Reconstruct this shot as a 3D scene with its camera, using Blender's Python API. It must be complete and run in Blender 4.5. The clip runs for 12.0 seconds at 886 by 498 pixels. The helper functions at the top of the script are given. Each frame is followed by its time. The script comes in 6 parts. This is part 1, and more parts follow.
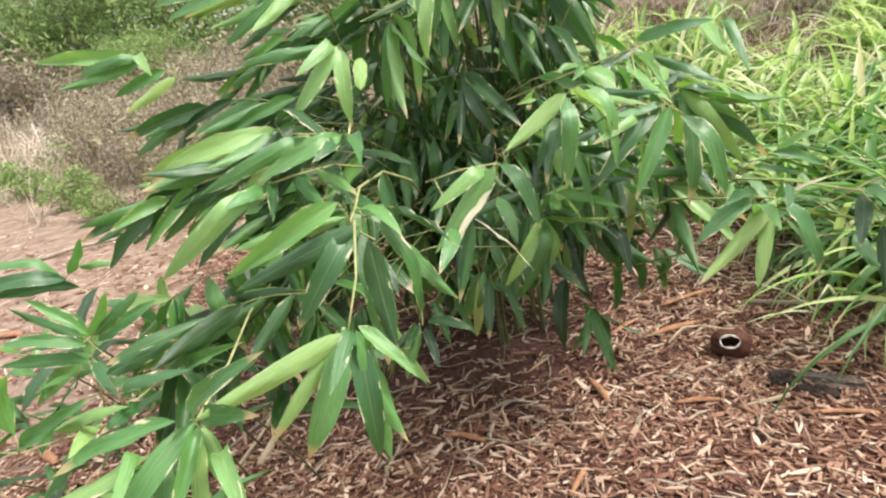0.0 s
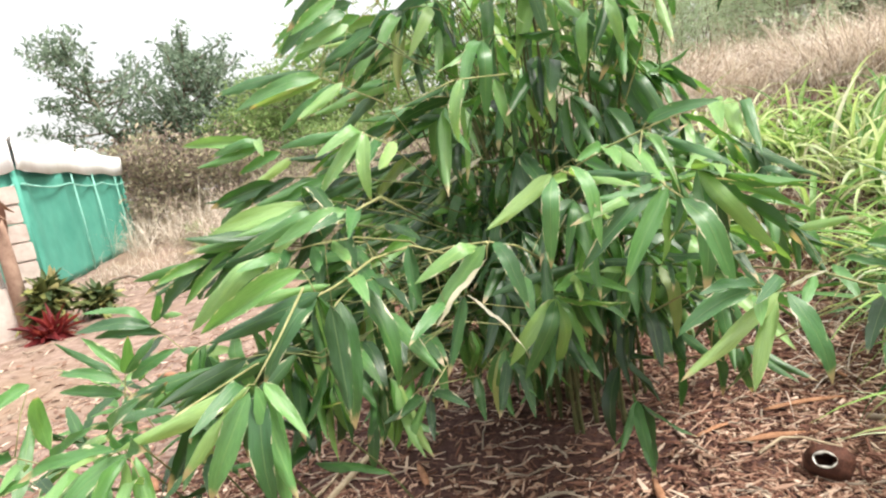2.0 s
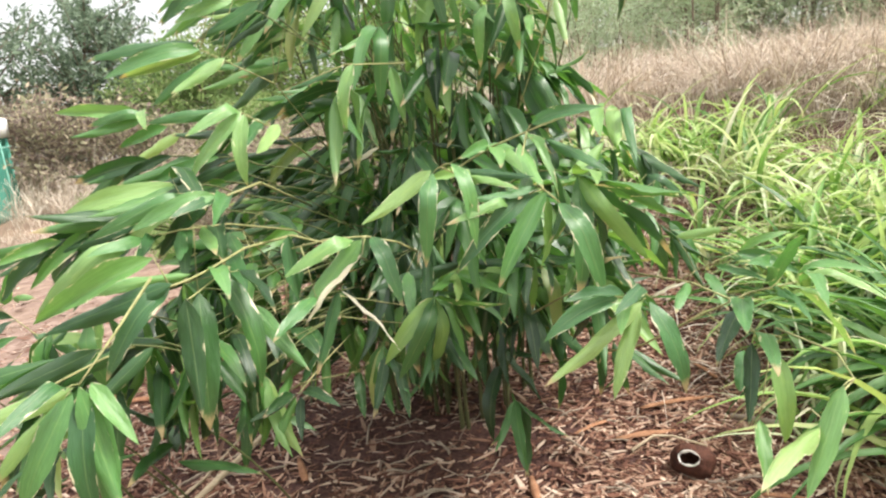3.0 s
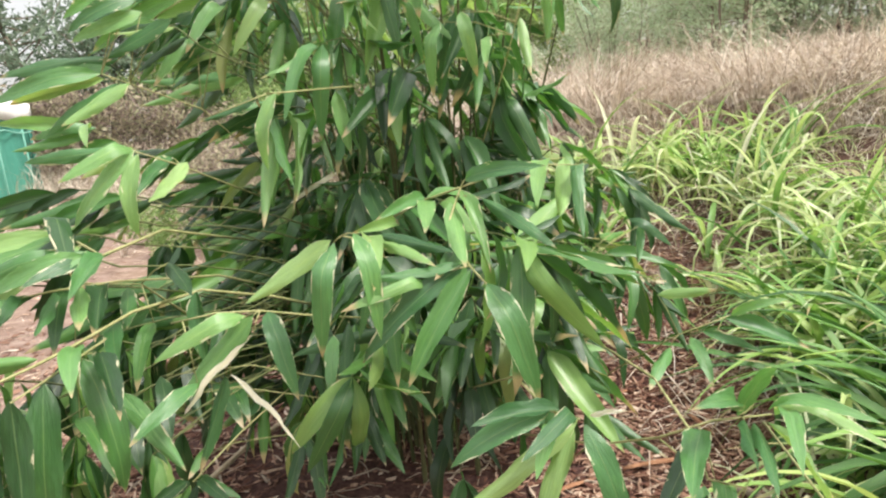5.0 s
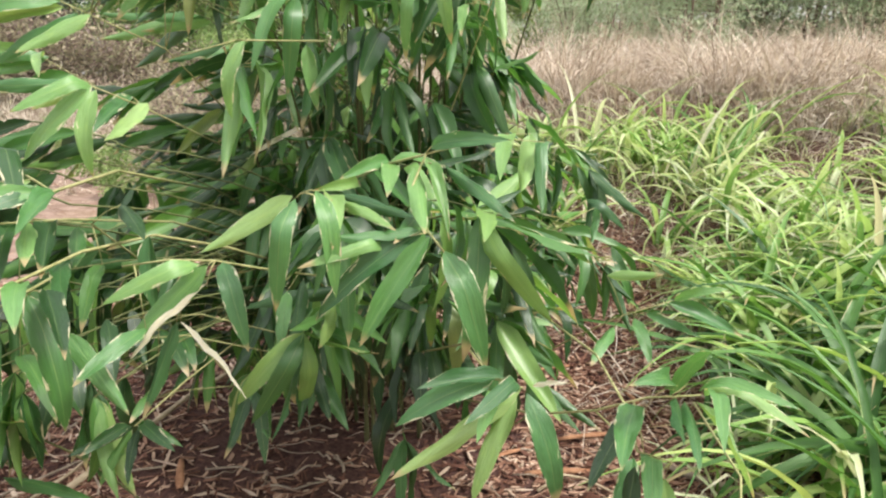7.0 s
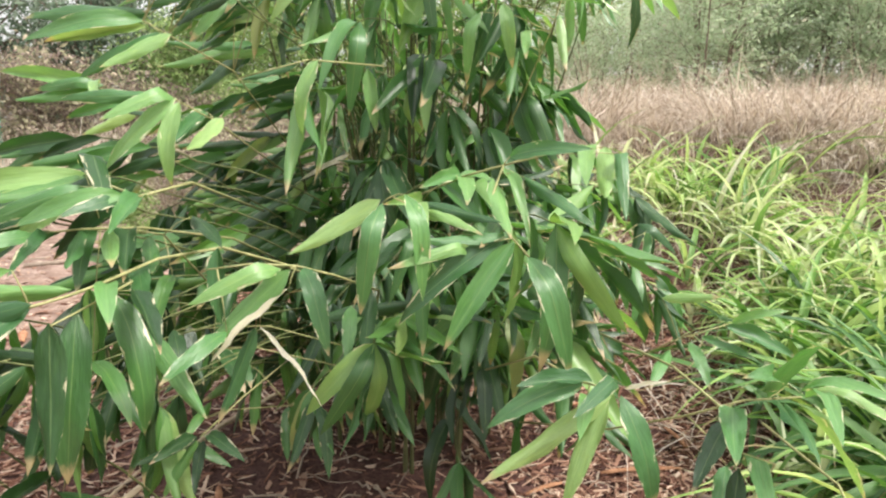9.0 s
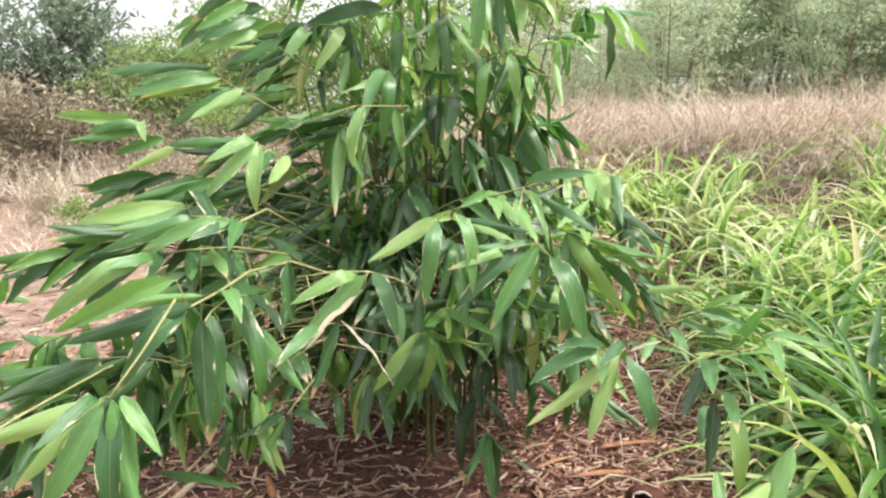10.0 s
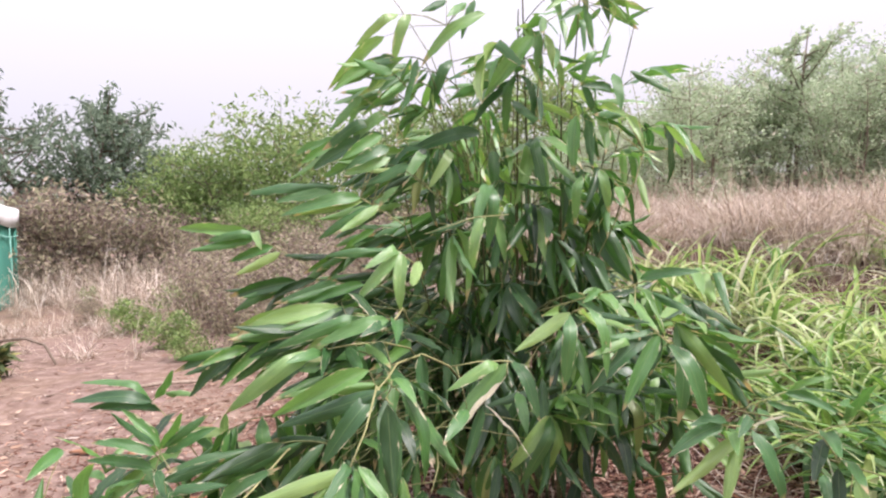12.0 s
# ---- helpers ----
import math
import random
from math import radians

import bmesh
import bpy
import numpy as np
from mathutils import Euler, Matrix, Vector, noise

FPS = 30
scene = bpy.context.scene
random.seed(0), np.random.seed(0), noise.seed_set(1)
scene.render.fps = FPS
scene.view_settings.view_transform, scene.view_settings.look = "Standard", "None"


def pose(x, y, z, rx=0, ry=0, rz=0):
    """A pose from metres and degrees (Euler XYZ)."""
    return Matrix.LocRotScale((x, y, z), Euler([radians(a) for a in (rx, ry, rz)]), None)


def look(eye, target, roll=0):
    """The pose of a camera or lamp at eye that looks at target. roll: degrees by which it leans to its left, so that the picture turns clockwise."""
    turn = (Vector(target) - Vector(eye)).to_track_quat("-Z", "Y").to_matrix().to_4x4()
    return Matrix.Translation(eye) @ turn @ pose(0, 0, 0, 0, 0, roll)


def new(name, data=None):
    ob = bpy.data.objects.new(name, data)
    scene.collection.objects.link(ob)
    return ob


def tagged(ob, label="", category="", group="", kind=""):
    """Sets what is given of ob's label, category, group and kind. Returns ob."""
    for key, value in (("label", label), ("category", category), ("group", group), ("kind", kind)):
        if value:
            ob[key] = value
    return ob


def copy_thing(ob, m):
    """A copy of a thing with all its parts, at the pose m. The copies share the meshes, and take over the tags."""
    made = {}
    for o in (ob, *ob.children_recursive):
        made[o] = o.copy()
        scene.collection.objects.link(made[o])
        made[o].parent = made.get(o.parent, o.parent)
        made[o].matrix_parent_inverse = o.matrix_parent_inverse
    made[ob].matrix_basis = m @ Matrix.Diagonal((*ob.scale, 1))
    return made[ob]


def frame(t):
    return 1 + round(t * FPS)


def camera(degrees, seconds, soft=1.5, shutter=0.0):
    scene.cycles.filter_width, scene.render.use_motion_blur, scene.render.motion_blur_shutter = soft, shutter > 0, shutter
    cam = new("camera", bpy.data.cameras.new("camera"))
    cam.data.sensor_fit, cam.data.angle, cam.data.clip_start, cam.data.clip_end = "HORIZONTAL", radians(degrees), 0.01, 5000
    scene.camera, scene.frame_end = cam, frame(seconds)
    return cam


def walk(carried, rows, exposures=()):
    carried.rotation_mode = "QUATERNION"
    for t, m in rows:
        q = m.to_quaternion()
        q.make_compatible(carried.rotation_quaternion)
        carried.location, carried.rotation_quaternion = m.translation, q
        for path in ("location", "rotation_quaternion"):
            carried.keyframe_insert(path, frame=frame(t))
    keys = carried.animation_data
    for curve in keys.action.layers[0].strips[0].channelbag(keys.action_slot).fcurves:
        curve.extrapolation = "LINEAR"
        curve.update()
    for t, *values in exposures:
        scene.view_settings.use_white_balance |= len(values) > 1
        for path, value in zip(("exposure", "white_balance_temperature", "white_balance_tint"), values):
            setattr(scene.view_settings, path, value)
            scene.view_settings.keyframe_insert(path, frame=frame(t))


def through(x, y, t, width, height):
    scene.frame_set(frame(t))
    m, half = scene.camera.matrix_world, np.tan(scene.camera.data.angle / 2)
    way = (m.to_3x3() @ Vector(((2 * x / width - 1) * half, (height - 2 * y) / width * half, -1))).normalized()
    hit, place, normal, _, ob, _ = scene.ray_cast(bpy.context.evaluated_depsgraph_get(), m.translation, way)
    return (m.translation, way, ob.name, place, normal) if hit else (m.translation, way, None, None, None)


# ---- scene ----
cam = camera(69.1, 12.0, soft=2.25)
PATH = [
    (0, (0.043, 0.028, 1.203), (-0.082, 1.92, 0.568), -9.9),
    (0.5, (0.187, 0.028, 1.17), (-0.275, 1.867, 0.533), -8.9),
    (1, (0.294, 0.065, 1.164), (-0.202, 1.904, 0.553), -9.5),
    (1.5, (0.373, 0.128, 1.129), (-0.38, 1.92, 0.66), -10.3),
    (2, (0.448, 0.051, 1.138), (-0.197, 1.919, 0.827), -10.2),
    (2.5, (0.479, 0.007, 1.156), (-0.047, 1.909, 0.828), -6.7),
    (3, (0.516, 0.118, 1.135), (0.118, 2.04, 0.75), -6.2),
    (3.5, (0.573, 0.306, 1.189), (0.16, 2.22, 0.78), -8.1),
    (5.5, (0.677, 0.416, 1.232), (0.215, 2.317, 0.817), -3.8),
    (6, (0.662, 0.383, 1.238), (0.263, 2.287, 0.773), -2.7),
    (6.5, (0.68, 0.376, 1.207), (0.319, 2.283, 0.726), -1.2),
    (7, (0.669, 0.4, 1.23), (0.329, 2.302, 0.714), 0.5),
    (9, (0.545, 0.351, 1.162), (0.185, 2.283, 0.791), 1.1),
    (9.5, (0.467, 0.242, 1.241), (0.126, 2.178, 0.87), 4.3),
    (10, (0.458, 0.012, 1.201), (0.179, 1.966, 0.876), -0.7),
    (10.5, (0.424, -0.125, 1.245), (0.128, 1.832, 0.959), 0.1),
    (11, (0.337, -0.183, 1.287), (0.035, 1.792, 1.191), 1.5),
    (11.5, (0.234, -0.211, 1.277), (-0.099, 1.761, 1.302), -0.8),
    (12, (0.203, -0.266, 1.242), (-0.118, 1.708, 1.207), -2.1),
]
EXPOSURES = [(0.0, 0.25, 6500, 8), (1.5, 0.4, 6500, 9), (2.5, 0.38, 6500, 11), (3.5, 0.29, 6500, 10), (6.5, 0.12, 6500, 10.5), (9.5, 0.29, 6500, 12), (10.5, 0.36, 6450, 15.5), (11.0, 0.36, 6350, 20), (11.5, 0.16, 6250, 24), (12.0, 0.02, 6250, 26)]
walk(cam, [(t, look(eye, target, roll)) for t, eye, target, roll in PATH], EXPOSURES)

# ---- light ----
world = bpy.data.worlds.new("overcast_sky")
scene.world = world
world.use_nodes = True
wn, wl = world.node_tree.nodes, world.node_tree.links
SUN_ELEVATION, SUN_AZIMUTH = radians(54), radians(98)
sky = wn.new("ShaderNodeTexSky")
sky.sky_type, sky.sun_disc = "NISHITA", False
sky.sun_elevation, sky.sun_rotation = SUN_ELEVATION, SUN_AZIMUTH
sky.dust_density, sky.air_density, sky.ozone_density = 6.0, 1.2, 1.0
cloud = wn.new("ShaderNodeBackground")
cloud.inputs["Color"].default_value = (1.0, 0.985, 0.96, 1)
# an overcast sky is brighter overhead than at the horizon
up = wn.new("ShaderNodeSeparateXYZ")
wl.new(wn.new("ShaderNodeTexCoord").outputs["Generated"], up.inputs[0])
dome = wn.new("ShaderNodeMapRange")
dome.inputs["From Min"].default_value, dome.inputs["From Max"].default_value = 0.0, 1.0
dome.inputs["To Min"].default_value, dome.inputs["To Max"].default_value = 0.55, 1.75
wl.new(up.outputs[2], dome.inputs["Value"])
wl.new(dome.outputs[0], cloud.inputs["Strength"])
wn["Background"].inputs["Strength"].default_value = 0.05
wl.new(sky.outputs["Color"], wn["Background"].inputs["Color"])
both = wn.new("ShaderNodeAddShader")
wl.new(wn["Background"].outputs[0], both.inputs[0])
wl.new(cloud.outputs[0], both.inputs[1])
wl.new(both.outputs[0], wn["World Output"].inputs["Surface"])

lamp = bpy.data.lights.new("sun", "SUN")
lamp.energy, lamp.angle, lamp.color = 4.7, radians(16), (1.0, 0.96, 0.9)
sun = new("sun", lamp)
sun.matrix_world = look((0, 0, 0), (-math.sin(SUN_AZIMUTH) * math.cos(SUN_ELEVATION), -math.cos(SUN_AZIMUTH) * math.cos(SUN_ELEVATION), -math.sin(SUN_ELEVATION)))
scene.view_settings.exposure = 0.0

# ---- materials ----


def material(name, rough=0.8, spec=0.3):
    m = bpy.data.materials.new(name)
    m.use_nodes = True
    b = m.node_tree.nodes["Principled BSDF"]
    b.inputs["Roughness"].default_value = rough
    b.inputs["Specular IOR Level"].default_value = spec
    return m, m.node_tree.nodes, m.node_tree.links, b


def ramp(nodes, stops):
    r = nodes.new("ShaderNodeValToRGB")
    e = r.color_ramp.elements
    while len(e) < len(stops):
        e.new(0.5)
    for k, (p, c) in zip(e, stops):
        k.position, k.color = p, (*c, 1)
    return r


def noise_tex(nodes, links, scale, detail=6, vector=None, rough=0.6):
    n = nodes.new("ShaderNodeTexNoise")
    n.inputs["Scale"].default_value, n.inputs["Detail"].default_value, n.inputs["Roughness"].default_value = scale, detail, rough
    if vector is not None:
        links.new(vector, n.inputs["Vector"])
    return n


def mix_rgb(nodes, links, fac, a, b, kind="MIX"):
    m = nodes.new("ShaderNodeMix")
    m.data_type, m.blend_type = "RGBA", kind
    for value, slot in ((fac, 0), (a, 6), (b, 7)):
        if isinstance(value, (int, float)):
            m.inputs[slot].default_value = value
        elif isinstance(value, tuple):
            m.inputs[slot].default_value = (*value, 1)
        else:
            links.new(value, m.inputs[slot])
    return m.outputs[2]


def maths(nodes, links, op, a, b=None, clamp=False):
    m = nodes.new("ShaderNodeMath")
    m.operation, m.use_clamp = op, clamp
    for value, slot in ((a, 0), (b, 1)):
        if isinstance(value, (int, float)):
            m.inputs[slot].default_value = value
        elif value is not None:
            links.new(value, m.inputs[slot])
    return m.outputs[0]


def bump(nodes, links, b, height, strength=0.5, distance=0.01):
    n = nodes.new("ShaderNodeBump")
    n.inputs["Strength"].default_value, n.inputs["Distance"].default_value = strength, distance
    links.new(height, n.inputs["Height"])
    links.new(n.outputs[0], b.inputs["Normal"])


def piece_random(nodes, joined):
    if joined:
        return nodes.new("ShaderNodeNewGeometry").outputs["Random Per Island"]
    return nodes.new("ShaderNodeObjectInfo").outputs["Random"]


def blade_material(name, stops, joined, dry=0.5, dry_colour=(0.62, 0.55, 0.36), through=0.34, rough=0.37, spec=0.85, vein=0.42, glow=(1.35, 1.3, 0.72)):
    """A leaf blade: colour by leaf, a paler midrib and veins, dried margins and tip, light shining through."""
    m, n, l, b = material(name, rough, spec)
    rnd = piece_random(n, joined)
    uv = n.new("ShaderNodeSeparateXYZ")
    l.new(n.new("ShaderNodeUVMap").outputs[0], uv.inputs[0])
    u, v = uv.outputs[0], uv.outputs[1]
    col = ramp(n, stops)
    l.new(rnd, col.inputs[0])
    side = maths(n, l, "ABSOLUTE", maths(n, l, "SUBTRACT", u, 0.5))
    obj = n.new("ShaderNodeTexCoord").outputs["Object"]
    blotch = noise_tex(n, l, 9, 4, obj)
    c = mix_rgb(n, l, maths(n, l, "MULTIPLY", blotch.outputs[0], 0.75), col.outputs[0], col.outputs[0], "SCREEN")
    streak = n.new("ShaderNodeCombineXYZ")
    l.new(maths(n, l, "MULTIPLY", u, 34.0), streak.inputs[0])
    l.new(maths(n, l, "ADD", maths(n, l, "MULTIPLY", v, 1.6), maths(n, l, "MULTIPLY", rnd, 60.0)), streak.inputs[1])
    fibre = noise_tex(n, l, 1.0, 3, streak.outputs[0])
    veins = maths(n, l, "MULTIPLY", maths(n, l, "SUBTRACT", fibre.outputs[0], 0.5), 4.0)
    c = mix_rgb(n, l, maths(n, l, "MULTIPLY", maths(n, l, "ADD", veins, 1.0), vein * 0.8), c, (0.46, 0.52, 0.36), "MULTIPLY")
    rib = maths(n, l, "LESS_THAN", side, 0.018)
    c = mix_rgb(n, l, maths(n, l, "MULTIPLY", rib, 0.22), c, (0.35, 0.48, 0.18))
    # dried margins and tips on part of the leaves, each with its own width
    own = maths(n, l, "FRACT", maths(n, l, "MULTIPLY", rnd, 17.31))
    ragged = noise_tex(n, l, 26, 3, obj)
    along = n.new("ShaderNodeCombineXYZ")
    l.new(maths(n, l, "MULTIPLY", u, 3.0), along.inputs[0])
    l.new(maths(n, l, "ADD", maths(n, l, "MULTIPLY", v, 4.0), maths(n, l, "MULTIPLY", rnd, 80.0)), along.inputs[1])
    patchy = noise_tex(n, l, 1.0, 4, along.outputs[0])
    edge = maths(n, l, "ADD", side, maths(n, l, "MULTIPLY", maths(n, l, "SUBTRACT", ragged.outputs[0], 0.5), 0.10))
    edge = maths(n, l, "ADD", edge, maths(n, l, "MULTIPLY", maths(n, l, "SUBTRACT", patchy.outputs[0], 0.5), 1.0))
    edge = maths(n, l, "ADD", edge, maths(n, l, "MULTIPLY", maths(n, l, "SUBTRACT", own, 1.0), 0.14 / max(dry, 0.05)))
    edge = maths(n, l, "MULTIPLY", maths(n, l, "SUBTRACT", edge, 0.46), 18.0, True)
    tip = maths(n, l, "ADD", v, maths(n, l, "MULTIPLY", maths(n, l, "SUBTRACT", ragged.outputs[0], 0.5), 0.1))
    tip = maths(n, l, "ADD", tip, maths(n, l, "MULTIPLY", maths(n, l, "SUBTRACT", maths(n, l, "FRACT", maths(n, l, "MULTIPLY", rnd, 7.77)), 1.0), 0.24))
    tip = maths(n, l, "MULTIPLY", maths(n, l, "SUBTRACT", tip, 0.8), 14.0, True)
    fade = maths(n, l, "MULTIPLY", maths(n, l, "SUBTRACT", patchy.outputs[0], 0.52), 1.1, True)
    c = mix_rgb(n, l, fade, c, (1.0, 0.92, 0.42), "SOFT_LIGHT")
    c = mix_rgb(n, l, maths(n, l, "MULTIPLY", edge, 0.9), c, dry_colour)
    c = mix_rgb(n, l, maths(n, l, "MULTIPLY", tip, 0.85), c, (0.50, 0.38, 0.21))
    l.new(c, b.inputs["Base Color"])
    wavy = noise_tex(n, l, 5, 2, obj)
    bump(n, l, b, maths(n, l, "ADD", maths(n, l, "MULTIPLY", veins, 0.05), maths(n, l, "MULTIPLY", wavy.outputs[0], 0.7)), 0.5, 0.007)
    tr = n.new("ShaderNodeBsdfTranslucent")
    l.new(mix_rgb(n, l, 1.0, c, glow, "MULTIPLY"), tr.inputs["Color"])
    mx = n.new("ShaderNodeMixShader")
    mx.inputs[0].default_value = through
    l.new(b.outputs[0], mx.inputs[1])
    l.new(tr.outputs[0], mx.inputs[2])
    l.new(mx.outputs[0], n["Material Output"].inputs["Surface"])
    return m


# two leaf greens: a darker one carrying shade, a paler one carrying light and sheen
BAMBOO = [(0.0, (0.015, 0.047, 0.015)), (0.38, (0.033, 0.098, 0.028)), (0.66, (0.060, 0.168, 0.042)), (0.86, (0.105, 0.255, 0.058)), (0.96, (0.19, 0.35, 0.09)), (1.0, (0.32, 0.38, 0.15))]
LIT_GREEN = [(0.0, (0.034, 0.106, 0.036)), (0.25, (0.062, 0.178, 0.056)), (0.55, (0.112, 0.276, 0.080)), (0.8, (0.19, 0.375, 0.115)), (1.0, (0.29, 0.45, 0.15))]
M_SHADED = blade_material("shaded_bamboo_leaf", BAMBOO, False, 1.3, (0.66, 0.60, 0.42))
M_LEAF = blade_material("bamboo_leaf", LIT_GREEN, False, 1.6, (0.70, 0.66, 0.48))
M_LIT = blade_material("lit_bamboo_leaves", LIT_GREEN, True, 1.0)
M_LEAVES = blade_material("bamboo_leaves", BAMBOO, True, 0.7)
M_GRASS = blade_material("green_grass", [(0.0, (0.09, 0.20, 0.055)), (0.22, (0.22, 0.40, 0.095)), (0.45, (0.42, 0.59, 0.19)), (0.72, (0.61, 0.73, 0.35)), (0.9, (0.70, 0.76, 0.52)), (1.0, (0.68, 0.57, 0.42))], True, 0.3, (0.6, 0.55, 0.3), 0.40, 0.42, 0.5, 0.42, (1.0, 1.0, 0.8))
# broad mid-green grass; its darkest greens also stand in for shade between blades
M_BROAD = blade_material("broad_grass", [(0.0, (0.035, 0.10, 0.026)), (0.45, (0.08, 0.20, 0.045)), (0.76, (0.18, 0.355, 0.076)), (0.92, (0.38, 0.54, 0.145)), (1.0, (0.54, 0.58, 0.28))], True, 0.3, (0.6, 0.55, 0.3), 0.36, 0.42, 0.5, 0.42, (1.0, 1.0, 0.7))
M_HAY = blade_material("dry_grass", [(0.0, (0.15, 0.115, 0.095)), (0.25, (0.34, 0.27, 0.22)), (0.7, (0.56, 0.47, 0.39)), (1.0, (0.78, 0.70, 0.60))], True, 0.2, (0.66, 0.55, 0.42), 0.25, 0.8, 0.15, 0.05, (1.0, 0.95, 0.85))


def foliage_material(name, stops, through=0.3):
    m, n, l, b = material(name, 0.55, 0.3)
    col = ramp(n, stops)
    l.new(piece_random(n, True), col.inputs[0])
    l.new(col.outputs[0], b.inputs["Base Color"])
    tr = n.new("ShaderNodeBsdfTranslucent")
    l.new(col.outputs[0], tr.inputs["Color"])
    mx = n.new("ShaderNodeMixShader")
    mx.inputs[0].default_value = through
    l.new(b.outputs[0], mx.inputs[1])
    l.new(tr.outputs[0], mx.inputs[2])
    l.new(mx.outputs[0], n["Material Output"].inputs["Surface"])
    return m


# far trees: leaf tones lifted and greyed to hold the haze
M_DARK_TREE = foliage_material("dark_tree_leaves", [(0.0, (0.10, 0.145, 0.095)), (0.6, (0.18, 0.25, 0.165)), (1.0, (0.30, 0.38, 0.27))], 0.42)
M_LIGHT_BUSH = foliage_material("bush_leaves", [(0.0, (0.13, 0.21, 0.07)), (0.5, (0.25, 0.37, 0.125)), (0.85, (0.36, 0.48, 0.17)), (1.0, (0.40, 0.40, 0.22))], 0.4)
# scrub greens are paled, distance haze painted into the leaf colour
M_SCRUB = foliage_material("scrub_leaves", [(0.0, (0.32, 0.41, 0.25)), (0.5, (0.46, 0.57, 0.36)), (0.85, (0.55, 0.64, 0.45)), (1.0, (0.60, 0.57, 0.46))], 0.62)


def bark_material(name, dark, light, scale=14, rough=0.9):
    m, n, l, b = material(name, rough, 0.2)
    obj = n.new("ShaderNodeTexCoord").outputs["Object"]
    a = noise_tex(n, l, scale, 8, obj, 0.7)
    r = ramp(n, [(0.3, dark), (0.7, light)])
    l.new(a.outputs[0], r.inputs[0])
    l.new(r.outputs[0], b.inputs["Base Color"])
    bump(n, l, b, a.outputs[0], 0.6, 0.01)
    return m


M_BARK = bark_material("bark", (0.10, 0.075, 0.055), (0.27, 0.22, 0.17))
M_CULM = bark_material("bamboo_culm", (0.035, 0.055, 0.020), (0.16, 0.15, 0.07), 9, 0.5)
M_TWIG = bark_material("bamboo_twig", (0.20, 0.22, 0.08), (0.46, 0.44, 0.22), 30, 0.5)
M_SPRIG = bark_material("olive_twig", (0.06, 0.085, 0.03), (0.20, 0.22, 0.09), 30, 0.5)
M_CANE = bark_material("dead_cane", (0.34, 0.26, 0.17), (0.58, 0.48, 0.34), 20, 0.7)
M_STICK = bark_material("dead_stick", (0.20, 0.15, 0.11), (0.46, 0.38, 0.30), 25, 0.9)
M_SHELL = bark_material("coconut_shell", (0.032, 0.014, 0.010), (0.125, 0.050, 0.032), 40, 0.75)
M_FLESH = bark_material("coconut_flesh", (0.50, 0.46, 0.40), (0.80, 0.77, 0.72), 30, 0.6)
M_STRIP = bark_material("orange_bark", (0.20, 0.085, 0.045), (0.44, 0.24, 0.14), 30)
M_POST = bark_material("weathered_post", (0.24, 0.15, 0.11), (0.42, 0.29, 0.22), 10)
M_DRYBUSH = foliage_material("dry_thicket_leaves", [(0.0, (0.16, 0.12, 0.10)), (0.45, (0.32, 0.25, 0.205)), (0.7, (0.31, 0.32, 0.18)), (1.0, (0.56, 0.47, 0.35))], 0.35)
M_RED = foliage_material("red_leaves", [(0.0, (0.10, 0.012, 0.014)), (0.6, (0.24, 0.03, 0.03)), (1.0, (0.36, 0.08, 0.05))])
M_CROTON = foliage_material("croton_leaves", [(0.0, (0.05, 0.085, 0.035)), (0.5, (0.12, 0.15, 0.05)), (0.8, (0.36, 0.36, 0.12)), (0.92, (0.55, 0.52, 0.25)), (1.0, (0.24, 0.09, 0.05))])
M_PALE = foliage_material("banana_leaves", [(0.0, (0.34, 0.40, 0.30)), (1.0, (0.58, 0.62, 0.52))])
M_BROWNLEAF = foliage_material("dead_leaves", [(0.0, (0.10, 0.05, 0.035)), (0.5, (0.24, 0.13, 0.085)), (0.8, (0.42, 0.29, 0.20)), (1.0, (0.66, 0.55, 0.42))], 0.15)


def chip_material(name, joined):
    m, n, l, b = material(name, 0.85, 0.2)
    r = ramp(n, [(0.0, (0.088, 0.037, 0.027)), (0.3, (0.183, 0.085, 0.058)), (0.6, (0.325, 0.185, 0.128)), (0.84, (0.51, 0.345, 0.25)), (1.0, (0.70, 0.56, 0.44))])
    l.new(piece_random(n, joined), r.inputs[0])
    grain = noise_tex(n, l, 60, 4, n.new("ShaderNodeTexCoord").outputs["Object"])
    l.new(mix_rgb(n, l, maths(n, l, "MULTIPLY", grain.outputs[0], 0.3), r.outputs[0], (0.09, 0.05, 0.035)), b.inputs["Base Color"])
    bump(n, l, b, grain.outputs[0], 0.4, 0.003)
    return m


M_CHIP, M_CHIPS = chip_material("wood_chip", False), chip_material("wood_chips", True)

# bare earth, with reddish patches and straw-coloured litter; the mulch bed is darker and redder
M_GROUND, n, l, b = material("earth", 0.95, 0.15)
where = n.new("ShaderNodeNewGeometry").outputs["Position"]
big, small, fine = noise_tex(n, l, 0.6, 5, where), noise_tex(n, l, 7, 8, where), noise_tex(n, l, 55, 5, where)
r = ramp(n, [(0.3, (0.135, 0.092, 0.074)), (0.5, (0.28, 0.207, 0.168)), (0.7, (0.46, 0.365, 0.31))])
l.new(small.outputs[0], r.inputs[0])
r2 = ramp(n, [(0.45, (0.0, 0.0, 0.0)), (0.62, (1.0, 1.0, 1.0))])
l.new(big.outputs[0], r2.inputs[0])
c = mix_rgb(n, l, maths(n, l, "MULTIPLY", r2.outputs[0], 0.4), r.outputs[0], (0.36, 0.27, 0.16))
c = mix_rgb(n, l, maths(n, l, "MULTIPLY", fine.outputs[0], 0.75), c, (0.17, 0.10, 0.075))
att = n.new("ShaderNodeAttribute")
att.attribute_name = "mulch"
